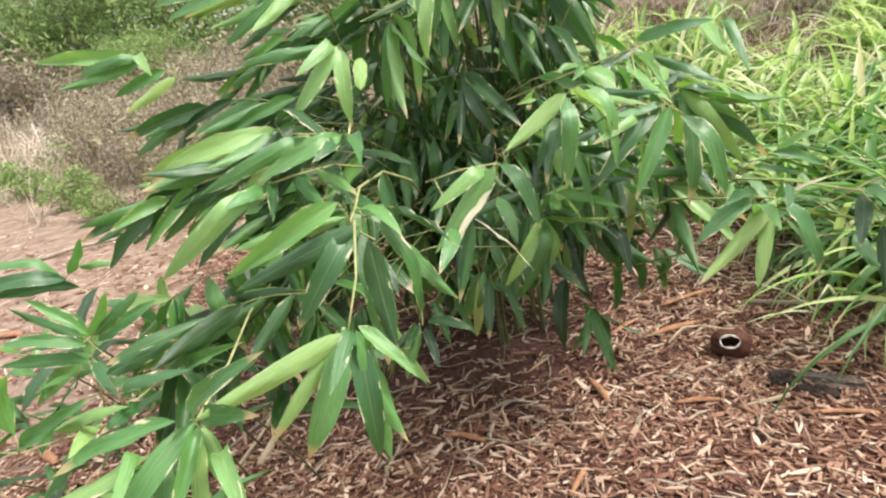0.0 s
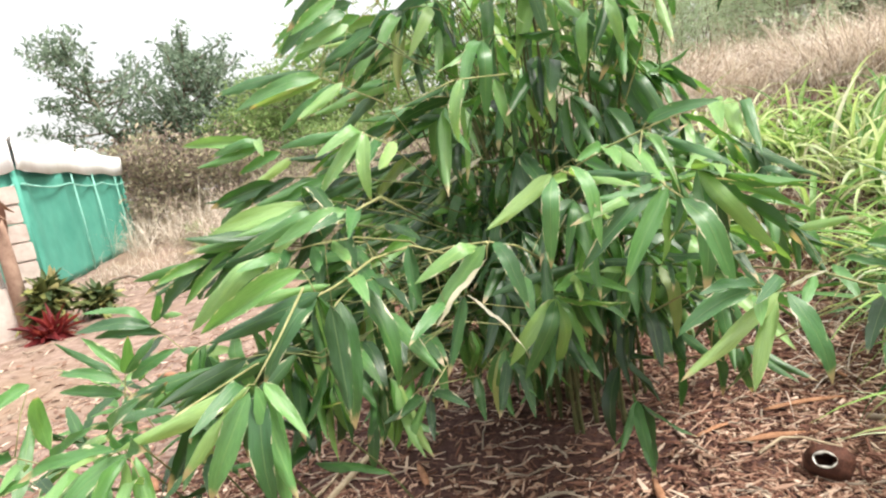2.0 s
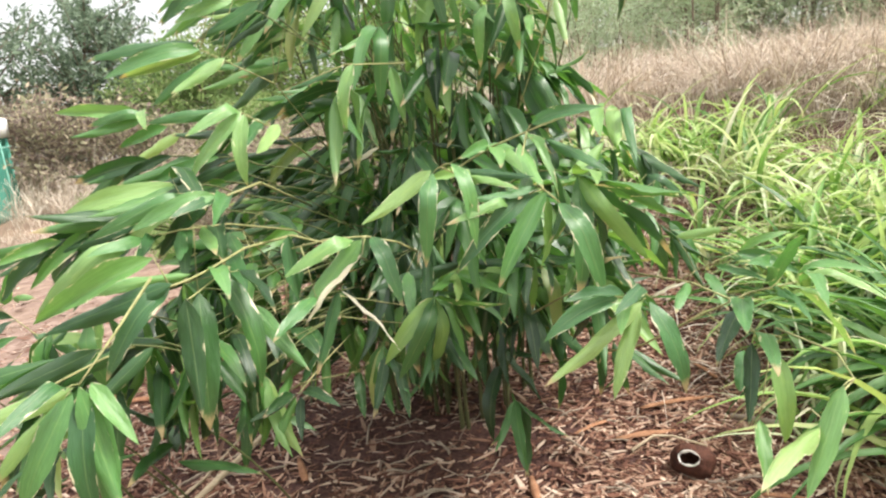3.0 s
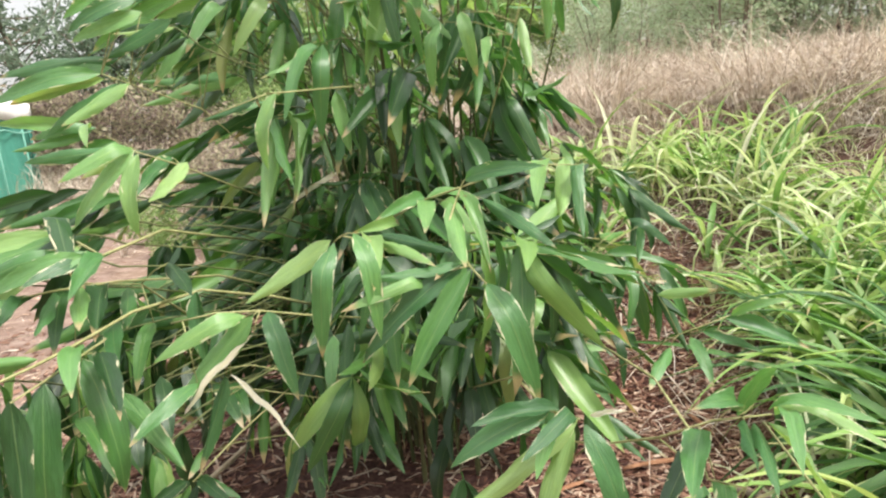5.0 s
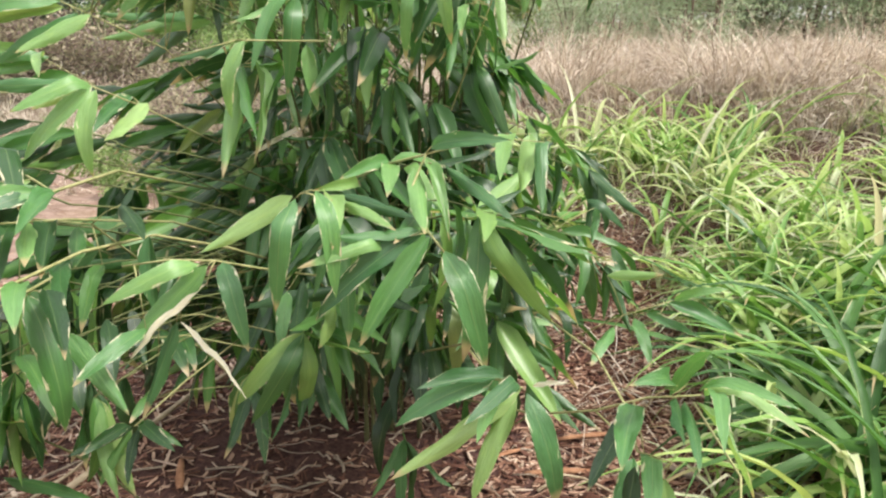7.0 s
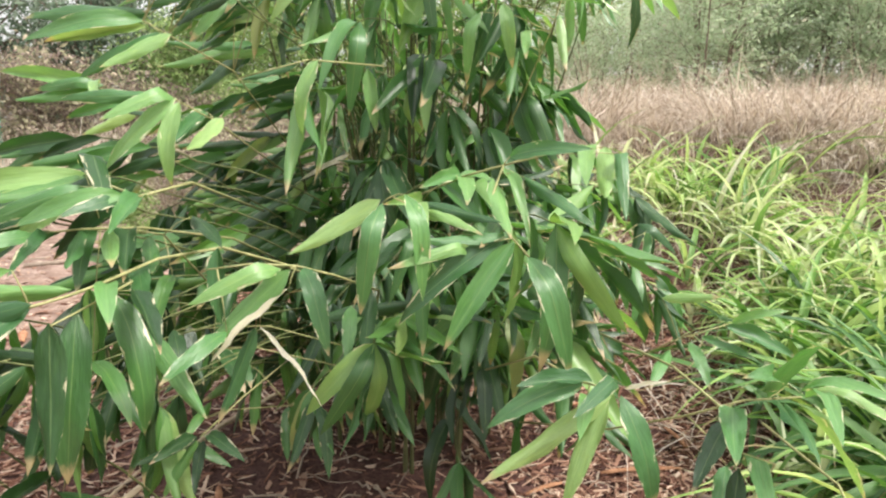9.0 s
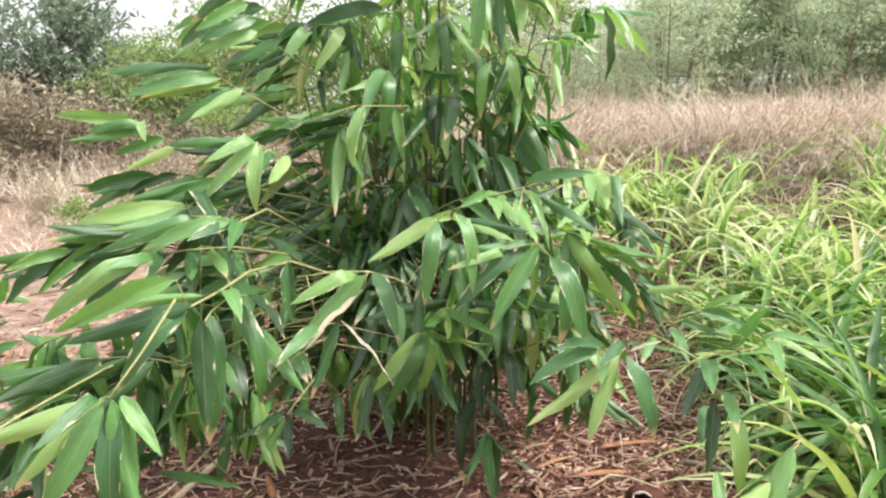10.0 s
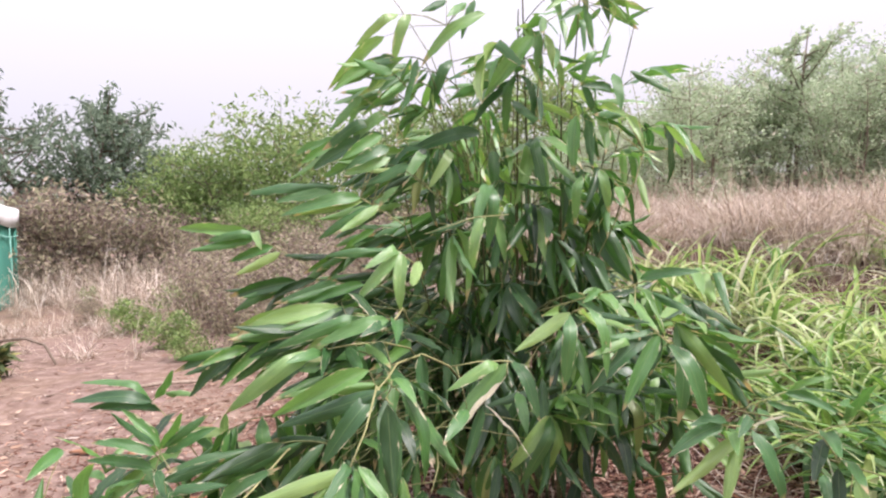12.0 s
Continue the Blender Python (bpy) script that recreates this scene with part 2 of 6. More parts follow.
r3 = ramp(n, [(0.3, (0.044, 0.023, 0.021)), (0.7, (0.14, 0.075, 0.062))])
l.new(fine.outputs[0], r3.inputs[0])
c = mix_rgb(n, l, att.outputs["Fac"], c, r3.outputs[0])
l.new(c, b.inputs["Base Color"])
bump(n, l, b, maths(n, l, "ADD", small.outputs[0], maths(n, l, "MULTIPLY", fine.outputs[0], 0.5)), 0.8, 0.03)

M_CLOTH, n, l, b = material("green_shade_cloth", 0.7, 0.2)
obj = n.new("ShaderNodeTexCoord").outputs["Object"]
a, s = noise_tex(n, l, 2.0, 5, obj), noise_tex(n, l, 40, 3, obj)
r = ramp(n, [(0.3, (0.055, 0.245, 0.185)), (0.7, (0.095, 0.34, 0.26))])
l.new(a.outputs[0], r.inputs[0])
l.new(mix_rgb(n, l, maths(n, l, "MULTIPLY", s.outputs[0], 0.25), r.outputs[0], (0.10, 0.31, 0.235)), b.inputs["Base Color"])
bump(n, l, b, a.outputs[0], 0.5, 0.05)
M_SEAM = bark_material("faded_seam", (0.16, 0.42, 0.34), (0.34, 0.62, 0.52), 8)
M_WHITE, n, l, b = material("white_paint", 0.6, 0.3)
a = noise_tex(n, l, 3, 7, n.new("ShaderNodeTexCoord").outputs["Object"])
r = ramp(n, [(0.3, (0.78, 0.77, 0.76)), (0.6, (0.88, 0.88, 0.87))])
l.new(a.outputs[0], r.inputs[0])
l.new(r.outputs[0], b.inputs["Base Color"])
M_CONCRETE = bark_material("pinkish_concrete", (0.40, 0.33, 0.29), (0.62, 0.54, 0.49), 6)

# ---- builders ----


def mesh_of(name, verts, faces, mat, uvs=None, smooth=True):
    me = bpy.data.meshes.new(name)
    me.from_pydata([tuple(v) for v in verts], [], [tuple(int(i) for i in f) for f in faces])
    if uvs is not None:
        layer = me.uv_layers.new(name="UVMap")
        flat = np.asarray(uvs, np.float32)[np.array([i for f in faces for i in f])]
        layer.data.foreach_set("uv", flat.ravel())
    me.materials.append(mat)
    me.polygons.foreach_set("use_smooth", np.full(len(me.polygons), smooth))
    me.update()
    return me


def quads_mesh(name, verts, quads, mat, uvs=None, smooth=True):
    """Many alike pieces at once, from arrays of corners and four-cornered faces."""
    me = bpy.data.meshes.new(name)
    verts, quads = np.asarray(verts, np.float32), np.asarray(quads, np.int32)
    me.vertices.add(len(verts))
    me.vertices.foreach_set("co", verts.ravel())
    me.loops.add(quads.size)
    me.loops.foreach_set("vertex_index", quads.ravel())
    me.polygons.add(len(quads))
    me.polygons.foreach_set("loop_start", np.arange(0, quads.size, 4, dtype=np.int32))
    me.polygons.foreach_set("use_smooth", np.full(len(quads), smooth))
    if uvs is not None:
        me.uv_layers.new(name="UVMap").data.foreach_set("uv", np.asarray(uvs, np.float32)[quads.ravel()].ravel())
    me.materials.append(mat)
    me.update(calc_edges=True)
    me.validate()
    return me


def child(name, me, parent, label=""):
    ob = new(name, me)
    ob.parent = parent
    return tagged(ob, label)


def part(name, bm, mat, parent, label="", smooth=False):
    me = bpy.data.meshes.new(name)
    bm.to_mesh(me)
    bm.free()
    me.materials.append(mat)
    me.polygons.foreach_set("use_smooth", np.full(len(me.polygons), smooth))
    return child(name, me, parent, label)


def tube(points, radii, sides=7):
    """Corners and faces of a tapered tube along points."""
    pts = [Vector(p) for p in points]
    verts, faces = [], []
    for k, p in enumerate(pts):
        d = (pts[min(k + 1, len(pts) - 1)] - pts[max(k - 1, 0)]).normalized()
        side = d.orthogonal().normalized() if abs(d.z) > 0.95 else d.cross(Vector((0, 0, 1))).normalized()
        up = side.cross(d)
        for j in range(sides):
            a = 2 * math.pi * j / sides
            verts.append(p + radii[k] * (math.cos(a) * side + math.sin(a) * up))
    for k in range(len(pts) - 1):
        for j in range(sides):
            a, b2 = k * sides + j, k * sides + (j + 1) % sides
            faces.append((a, b2, b2 + sides, a + sides))
    faces.append(tuple(range(sides))[::-1])
    faces.append(tuple(range((len(pts) - 1) * sides, len(pts) * sides)))
    return verts, faces


def tubes_mesh(name, list_of, mat):
    verts, faces = [], []
    for points, radii, sides in list_of:
        v, f = tube(points, radii, sides)
        faces += [tuple(i + len(verts) for i in q) for q in f]
        verts += v
    return mesh_of(name, verts, faces, mat)


def bow(a, b2, sag, steps=8):
    """Points of an arc from a to b2, lifted in the middle by sag."""
    a, b2 = Vector(a), Vector(b2)
    return [a.lerp(b2, k / steps) + Vector((0, 0, sag * 4 * (k / steps) * (1 - k / steps))) for k in range(steps + 1)]


def smooth(a, b2, x):
    t = np.clip((np.asarray(x, float) - a) / (b2 - a), 0, 1)
    return t * t * (3 - 2 * t)


def height(x, y):
    """The ground: level round the plant and to the left, a bank that climbs behind it to the right."""
    x, y = np.asarray(x, float), np.asarray(y, float)
    bank = smooth(-3.0, 0.8, x) * (0.88 * smooth(2.5, 5.4, y) + 0.105 * np.clip(y - 4.8, 0, 22))
    bank = bank + 0.15 * smooth(4.8, 5.2, y - 0.12 * x) * smooth(-0.8, 0.6, x)
    rough = 0.012 * np.sin(3.1 * x + 1.3 * y) + 0.010 * np.sin(5.3 * y - 2.2 * x) + 0.006 * np.sin(11 * x + 7 * y)
    return bank + 0.10 * smooth(0.95, 2.0, x) * smooth(5, 1, y) + rough


def compost_shade(x, y):
    """Dark rotted soil with few chips round the plant's foot; stands in for shade too."""
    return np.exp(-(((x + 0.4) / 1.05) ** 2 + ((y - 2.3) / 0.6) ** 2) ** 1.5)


def mulch_mask(x, y):
    wob = 0.12 * np.sin(4 * x + 1) + 0.1 * np.sin(5 * y) + 0.07 * np.sin(9 * x - 7 * y)
    return smooth(-1.9, -1.2, x + wob) * smooth(1.75, 1.15, x + wob) * smooth(4.4, 3.4, y + wob) * smooth(-0.1, 0.7, y + wob)


def soil_mask(x, y):
    """Dark soil colour: the mulched bed and the ground under the green and dry grass."""
    return np.maximum(mulch_mask(x, y), np.maximum(0.85 * smooth(0.6, 1.2, x) * smooth(6.5, 4.5, x) * smooth(5.6, 4.8, y - 0.12 * x) * smooth(1.1, 1.8, y), 0.8 * smooth(-1.5, 0.0, x) * smooth(4.4, 5.0, y) * smooth(9.5, 8.0, y)))


# leaf blades: nine bends, folded or rolled along the midrib; length along y, 1 long and 1 wide
LEAF_ROWS = 12


def blade_shape(droop, fold, twist, side_bend=0.0, kink=0.0, curl=0.0):
    verts, uvs, quads = [], [], []
    for k in range(LEAF_ROWS):
        v = k / (LEAF_ROWS - 1)
        w = min(1.0, (v / 0.22) ** 0.62 + 0.03) * (1 - max(0.0, (v - 0.34) / 0.66) ** 2.5) + 0.008
        ang = droop * v + kink * smooth(0.22, 0.42, v)
        steps = [droop * v * q / 24 + kink * float(smooth(0.22, 0.42, v * q / 24)) for q in range(25)]
        y = v * sum(math.cos(q) for q in steps) / 25
        z = -v * sum(math.sin(q) for q in steps) / 25
        tw = twist * v
        roll_up = curl * (0.6 + 0.6 * math.sin(2.6 * v + 3 * droop))
        for u in (-0.5, -0.25, 0.0, 0.25, 0.5):
            x = u * w * (1 - 0.16 * abs(roll_up) * 4 * u * u)
            rise = abs(x) * fold * 0.08 + roll_up * 0.068 * 4 * u * u * w
            rise += 0.023 * math.sin(13 * v + 6 * u + 9 * droop) * (1 if abs(u) > 0.4 else 0.3) * min(1, 4 * v) * w + 0.007 * math.sin(31 * v + 11 * u) * (abs(u) > 0.4)
            verts.append((x * math.cos(tw) + side_bend * v * v, y + math.sin(ang) * rise * 0.3, z + rise * math.cos(ang) + x * math.sin(tw) * 0.17))
            uvs.append((u + 0.5, v))
    for k in range(LEAF_ROWS - 1):
        for j in range(4):
            a = k * 5 + j
            quads.append((a, a + 1, a + 6, a + 5))
    return np.array(verts), np.array(uvs), np.array(quads)


SHAPES = [blade_shape(0.0, 0.6, 0.0, 0, 0, -0.8), blade_shape(0.45, 0.8, 0.25, 0, 0, -1.05), blade_shape(0.8, 0.5, -0.3, 0.3, 0, -0.4), blade_shape(1.2, 0.9, 0.2, -0.2, 0, 0.7), blade_shape(0.3, 1.6, 0.5, -0.25), blade_shape(-0.25, 1.0, -0.2, 0, 0, -0.9), blade_shape(0.2, 0.5, 0.3, 0.1, 1.0, -0.6), blade_shape(0.4, 0.8, -0.5, -0.15, 0.7), blade_shape(0.1, 2.2, 0.9, 0.2, 0.3)]
M_DRY = blade_material("dry_bamboo_leaf", [(0.0, (0.58, 0.52, 0.38)), (1.0, (0.70, 0.65, 0.52))], False, 0.3, (0.78, 0.74, 0.62), 0.2, 0.7, 0.2, 0.1)
DRY_SHAPE = blade_shape(0.4, 0.12, 0.2)
DRY_MESH = mesh_of("leaf", DRY_SHAPE[0], DRY_SHAPE[2], M_DRY, DRY_SHAPE[1])
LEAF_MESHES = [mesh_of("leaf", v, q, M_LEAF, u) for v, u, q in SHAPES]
SHADED_MESHES = [mesh_of("leaf", v, q, M_SHADED, u) for v, u, q in SHAPES]


def blade_pose(base, way, length, width, roll=0.0):
    y = Vector(way).normalized()
    x = y.cross(Vector((0, 0, 1)))
    x = x.normalized() if x.length > 0.05 else Vector((1, 0, 0))
    z = x.cross(y)
    m = Matrix((x, y, z)).transposed().to_4x4() @ Matrix.Rotation(radians(roll), 4, "Y") @ Matrix.Diagonal((width, length, length, 1))
    return Matrix.Translation(base) @ m


class Heap:
    """Blades gathered to be joined into one mesh."""

    def __init__(self):
        self.verts, self.quads, self.uvs, self.count = [], [], [], 0

    def add(self, shape, m):
        v, u, q = shape
        m = np.array(m)
        self.verts.append(v @ m[:3, :3].T + m[:3, 3])
        self.quads.append(q + self.count)
        self.uvs.append(u)
        self.count += len(v)

    def mesh(self, name, mat):
        return quads_mesh(name, np.concatenate(self.verts), np.concatenate(self.quads), mat, np.concatenate(self.uvs))


def thing(name, at, label, category, group="", kind=""):
    ob = new(name)
    ob.empty_display_size = 0.1
    ob.location = at
    return tagged(ob, label, category, group, kind)


# ---- ground ----
xs = np.concatenate([-np.geomspace(600, 4.2, 34), np.linspace(-4, 4, 101), np.geomspace(4.2, 600, 34)])
ys = np.concatenate([-np.geomspace(600, 1.2, 30), np.linspace(-1, 7, 101), np.geomspace(7.2, 800, 40)])
gx, gy = np.meshgrid(xs, ys)
gz = height(gx, gy)
cols = len(xs)
cell = np.arange(len(ys) - 1)[:, None] * cols + np.arange(cols - 1)[None, :]
quads = np.stack([cell, cell + 1, cell + cols + 1, cell + cols], -1).reshape(-1, 4)
ground_mesh = quads_mesh("ground", np.stack([gx, gy, gz], -1).reshape(-1, 3), quads, M_GROUND)
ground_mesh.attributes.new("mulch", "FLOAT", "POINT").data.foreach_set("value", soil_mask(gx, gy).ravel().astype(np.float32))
ground = tagged(new("ground", ground_mesh), "bare pinkish earth with straw litter and a mulched bed", "ground", kind="structure")

# ---- bamboo ----
BASE = Vector((0.0, 2.58, 0.0))
bamboo = thing("bamboo_plant", BASE, "young leafy bamboo clump with broad green leaves growing out of mulch", "bamboo")
rng = random.Random(7)
leaf_heap, lit_heap = Heap(), Heap()
hero_count = 0


def leaf(base, way, length, width=0.19, roll=0.0, shape=None):
    """One bamboo leaf from base along way."""
    shape = rng.randrange(len(SHAPES)) if shape is None else shape
    way = Vector(way)
    if base[2] + way.z * length * 1.25 < 0.03:
        way.z = (0.03 - base[2]) / (length * 1.25)
    m = blade_pose(base, way, length, width * length, roll)
    # higher leaves take the paler green, light painted in by height
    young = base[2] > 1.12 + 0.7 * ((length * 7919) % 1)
    (lit_heap if young else leaf_heap).add(SHAPES[shape], Matrix.Translation(-BASE) @ m)


def turned(yaw, rise):
    """A direction: yaw in degrees to the right of straight ahead, rise above level."""
    y, e = radians(yaw), radians(rise)
    return Vector((math.sin(y) * math.cos(e), math.cos(y) * math.cos(e), math.sin(e)))


def hero(base, yaw, rise, length, width, roll, shape=None, dry=False, shaded=False):
    """A large leaf that ends where its straight line says, whatever its bend."""
    global hero_count
    if shape is None:
        shape = hero_count % len(SHAPES)
        hero_count += 1
    end = Vector(SHAPES[shape][0][-3])
    bend = math.atan2(end.z, end.y)
    width = max(0.05, min(width, 0.085)) if dry else min(0.215, 1.06 * width)
    m = blade_pose(base, turned(yaw, rise), 1, 1, roll) @ Matrix.Rotation(-bend, 4, "X") @ Matrix.Diagonal((width * length, length / end.length, length / end.length, 1))
    # the flag picks the green darkened for shade
    ob = new("leaf", DRY_MESH if dry else (SHADED_MESHES if shaded else LEAF_MESHES)[shape])
    ob.parent = bamboo
    ob.matrix_basis = Matrix.Translation(-BASE) @ m


def twig(points, radius):
    pts = [Vector(p) for p in points]
    add_tube("twig", pts, [radius * (0.6 + 0.6 * k / (len(pts) - 1)) for k in range(len(pts))], M_TWIG, 6)


def add_tube(name, points, radii, mat, sides=6, label=""):
    v, f = tube([Vector(p) - BASE for p in points], radii, sides)
    return child(name, mesh_of(name, v, f, mat), bamboo, label)


def spray(points, count, size, fan=4, droop=-25):
    """A twig along points with leaves set on alternate sides and a fan of leaves at its end; those that reach left lie along it."""
    pts = [Vector(p) for p in points]
    for k in range(count + fan):
        s = min(1.0, 0.25 + 0.7 * k / max(count - 1, 1))
        i = min(int(s * (len(pts) - 1)), len(pts) - 2)
        p = pts[i].lerp(pts[i + 1], s * (len(pts) - 1) - i)
        d = (pts[i + 1] - pts[i]).normalized()
        yaw = math.degrees(math.atan2(d.x, d.y))
        side = 1 if k % 2 else -1
        swept = d.x < -0.5 and droop > -45 and p.x < -0.22
        if swept:
            way = turned(yaw + side * rng.uniform(3, 32), rng.uniform(-38, 4))
            roll = rng.uniform(-85, -45)
        elif k < count:
            way, roll = turned(yaw + side * rng.uniform(20, 75), droop - 22 + rng.uniform(-38, 48)), rng.uniform(-48, 48)
        else:
            way, roll = turned(yaw + (k - count - (fan - 1) / 2) * 32 + rng.uniform(-8, 8), droop - 20 + rng.uniform(-38, 36)), rng.uniform(-50, 50)
        leaf(p, way, size * rng.uniform(0.8, 1.35), rng.uniform(0.14, 0.20), roll, rng.choice((0, 1, 5, 4)) if swept else None)


# culms, swollen at their joints; the youngest shoots stand well over the rest
culms = []
for k in range(35):
    a, rad = rng.uniform(0, 2 * math.pi), 0.30 * math.sqrt(rng.random())
    foot = BASE + Vector((rad * math.cos(a) * 1.15, rad * math.sin(a), 0))
    shoot = k >= 28
    tall = rng.uniform(1.85, 2.3) if shoot else rng.uniform(1.25, 1.95)
    lean = Vector((math.cos(a), math.sin(a), 0)) * rng.uniform(0.05, 0.34) + Vector((rng.uniform(-0.16, 0.10), rng.uniform(-0.2, 0.06), 0))
    pts = [foot + lean * (s / 8) ** 1.6 + Vector((0, 0, tall * s / 8)) for s in range(9)]
    pts[0].z = height(pts[0].x, pts[0].y) - 0.03
    culms.append(pts)
    thick = rng.uniform(0.0055, 0.009)
    fine, radii = [], []
    for s in range(33):
        i = min(s // 4, 7)
        fine.append(pts[i].lerp(pts[i + 1], s / 4 - i))
        radii.append(thick * (1 - 0.75 * s / 32) * (1.35 if s % 3 == 1 else 1.0))
    add_tube("culm", fine, radii, M_CULM, 6)

# twigs and leaves all over the culms
twigs = []


def side_branch(p, yaw, rise, reach, leaves, size, fan, droop, lift=0.12):
    way = turned(yaw, rise)
    limit = 0.58 + 0.24 * ((size * 977) % 1)
    if p.x + way.x * reach < -limit and p.z < 1.15:
        reach = max(0.14, (p.x + limit) / max(-way.x, 0.05))
    right = 0.40 if p.z > 0.95 else 0.85
    if p.x + way.x * reach > right:
        reach = max(0.10, (right - p.x) / max(way.x, 0.05))
    arc = bow(p, p + way * reach, reach * lift, 5)
    twigs.append((arc, [0.0024, 0.0022, 0.002, 0.0017, 0.0014, 0.001], 4))
    spray(arc, leaves, size, fan, droop)


for n_culm, pts in enumerate(culms):
    for k in range(5):
        s = rng.uniform(0.3, 1.0) if n_culm < 28 else 1 - 0.5 * rng.random() ** 1.4
        i = min(int(s * 8), 7)
        p = pts[i].lerp(pts[i + 1], s * 8 - i)
        out = Vector((p.x - BASE.x, p.y - BASE.y, 0))
        yaw = math.degrees(math.atan2(out.x, out.y)) + rng.uniform(-75, 75)
        reach = rng.uniform(0.10, 0.30) * (1.25 - 0.45 * s)
        high = n_culm >= 28
        side_branch(p, yaw, rng.uniform(0, 45), reach, rng.randint(2, 3) if high else rng.randint(2, 4), rng.uniform(0.17, 0.24), 2 if high else rng.randint(2, 3), 2 if high else -25)
# longer arching branches, most of them to the left and towards the open side
for k in range(60):
    pts = rng.choice(culms)
    s = rng.uniform(0.14, 0.8)
    p = pts[int(s * 8)].copy()
    yaw = rng.choice((rng.uniform(-130, -60), rng.uniform(-110, -50), rng.uniform(-175, -110), rng.uniform(110, 190), rng.uniform(60, 130)))
    reach = rng.uniform(0.30, 0.95) * (1.1 - 0.45 * s)
    rise = rng.uniform(-12, 25)
    if p.z + reach * math.sin(radians(rise)) < 0.36:
        rise = 15
        reach = min(reach, 0.5)
    side_branch(p, yaw, rise, reach, rng.randint(5, 8), rng.uniform(0.17, 0.23), 4, -22, 0.16)
for k in range(11):
    pts = rng.choice(culms)
    p = pts[rng.choice((3, 3, 4, 4, 5))].copy()
    side_branch(p, rng.uniform(-140, -60), rng.uniform(-4, 12), rng.uniform(0.35, 0.72), rng.randint(6, 9), rng.uniform(0.18, 0.25), 4, -42, 0.16)
for k in range(21):
    pts = rng.choice(culms)
    p = pts[rng.choice((2, 3, 3, 4))].copy()
    side_branch(p, rng.uniform(75, 150), rng.uniform(0, 18), rng.uniform(0.4, 0.8), rng.randint(5, 8), rng.uniform(0.17, 0.23), 4, -18, 0.16)
# level branches on the side of the grass
for k in range(15):
    p = Vector((rng.uniform(0.05, 0.4), rng.uniform(1.55, 2.2), rng.uniform(0.6, 1.0)))
    side_branch(p, rng.uniform(60, 190), rng.uniform(-5, 20), rng.uniform(0.12, 0.28), rng.randint(4, 6), rng.uniform(0.17, 0.22), 4, -8)
    root = BASE + Vector((rng.uniform(0, 0.2), rng.uniform(-0.2, 0.1), rng.uniform(0.3, 0.6)))
    twigs.append((bow(root, p, 0.06, 5), [0.0026, 0.0025, 0.0024, 0.0022, 0.002, 0.0018], 5))
# low leaves hanging round the foot
for k in range(13):
    a = rng.uniform(130, 310)
    p = BASE + turned(a, 0) * rng.uniform(0.06, 0.24) + Vector((0, 0, rng.uniform(0.26, 0.6)))
    side_branch(p, a + rng.uniform(-40, 40), rng.uniform(5, 30), rng.uniform(0.05, 0.12), 2, rng.uniform(0.15, 0.20), 3, -62)
# a skirt of drooping leaves on the side of the clearing
for k in range(10):
    pts = rng.choice(culms)
    p = pts[rng.choice((2, 2, 3, 3))].copy()
    reach = rng.uniform(0.25, 0.7)
    side_branch(p, rng.uniform(-165, -55), rng.uniform(2, 14), reach, rng.randint(5, 8), rng.uniform(0.17, 0.23), 4, -58, 0.18)
for k in range(12):
    p = Vector((rng.uniform(-0.6, -0.2), rng.uniform(1.5, 2.5), rng.uniform(0.45, 1.0)))
    side_branch(p, rng.uniform(-150, -60), rng.uniform(-5, 15), rng.uniform(0.15, 0.35), rng.randint(5, 8), rng.uniform(0.20, 0.26), 5, -50)
    root = BASE + Vector((rng.uniform(-0.2, 0), rng.uniform(-0.2, 0.1), rng.uniform(0.2, 0.5)))
    twigs.append((bow(root, p, 0.08, 5), [0.0026, 0.0025, 0.0024, 0.0022, 0.002, 0.0018], 5))
# swept branches filling the side of the clearing at half height
for k in range(13):
    p = Vector((rng.uniform(-0.42, -0.24), rng.uniform(1.3, 1.95), rng.uniform(0.70, 1.12)))
    side_branch(p, rng.uniform(-125, -80), rng.uniform(-12, 12), rng.uniform(0.10, 0.24), rng.randint(4, 6), rng.uniform(0.16, 0.21), 3, -25, 0.1)
    root = BASE + Vector((rng.uniform(-0.2, 0), rng.uniform(-0.2, 0.1), rng.uniform(0.4, 0.8)))
    twigs.append((bow(root, p, 0.06, 5), [0.0026, 0.0025, 0.0024, 0.0022, 0.002, 0.0018], 5))
# the crown's side towards the clearing
for k in range(15):
    p = Vector((rng.uniform(-0.28, -0.10), rng.uniform(1.75, 2.2), rng.uniform(1.35, 1.85)))
    side_branch(p, rng.uniform(-130, -70), rng.uniform(5, 40), rng.uniform(0.08, 0.18), rng.randint(4, 6), rng.uniform(0.14, 0.18), 3, -20, 0.1)
    root = BASE + Vector((rng.uniform(-0.15, 0.05), rng.uniform(-0.1, 0.1), p.z - rng.uniform(0.25, 0.45)))
    twigs.append((bow(root, p, 0.04, 5), [0.0026, 0.0025, 0.0024, 0.0022, 0.002, 0.0018], 5))
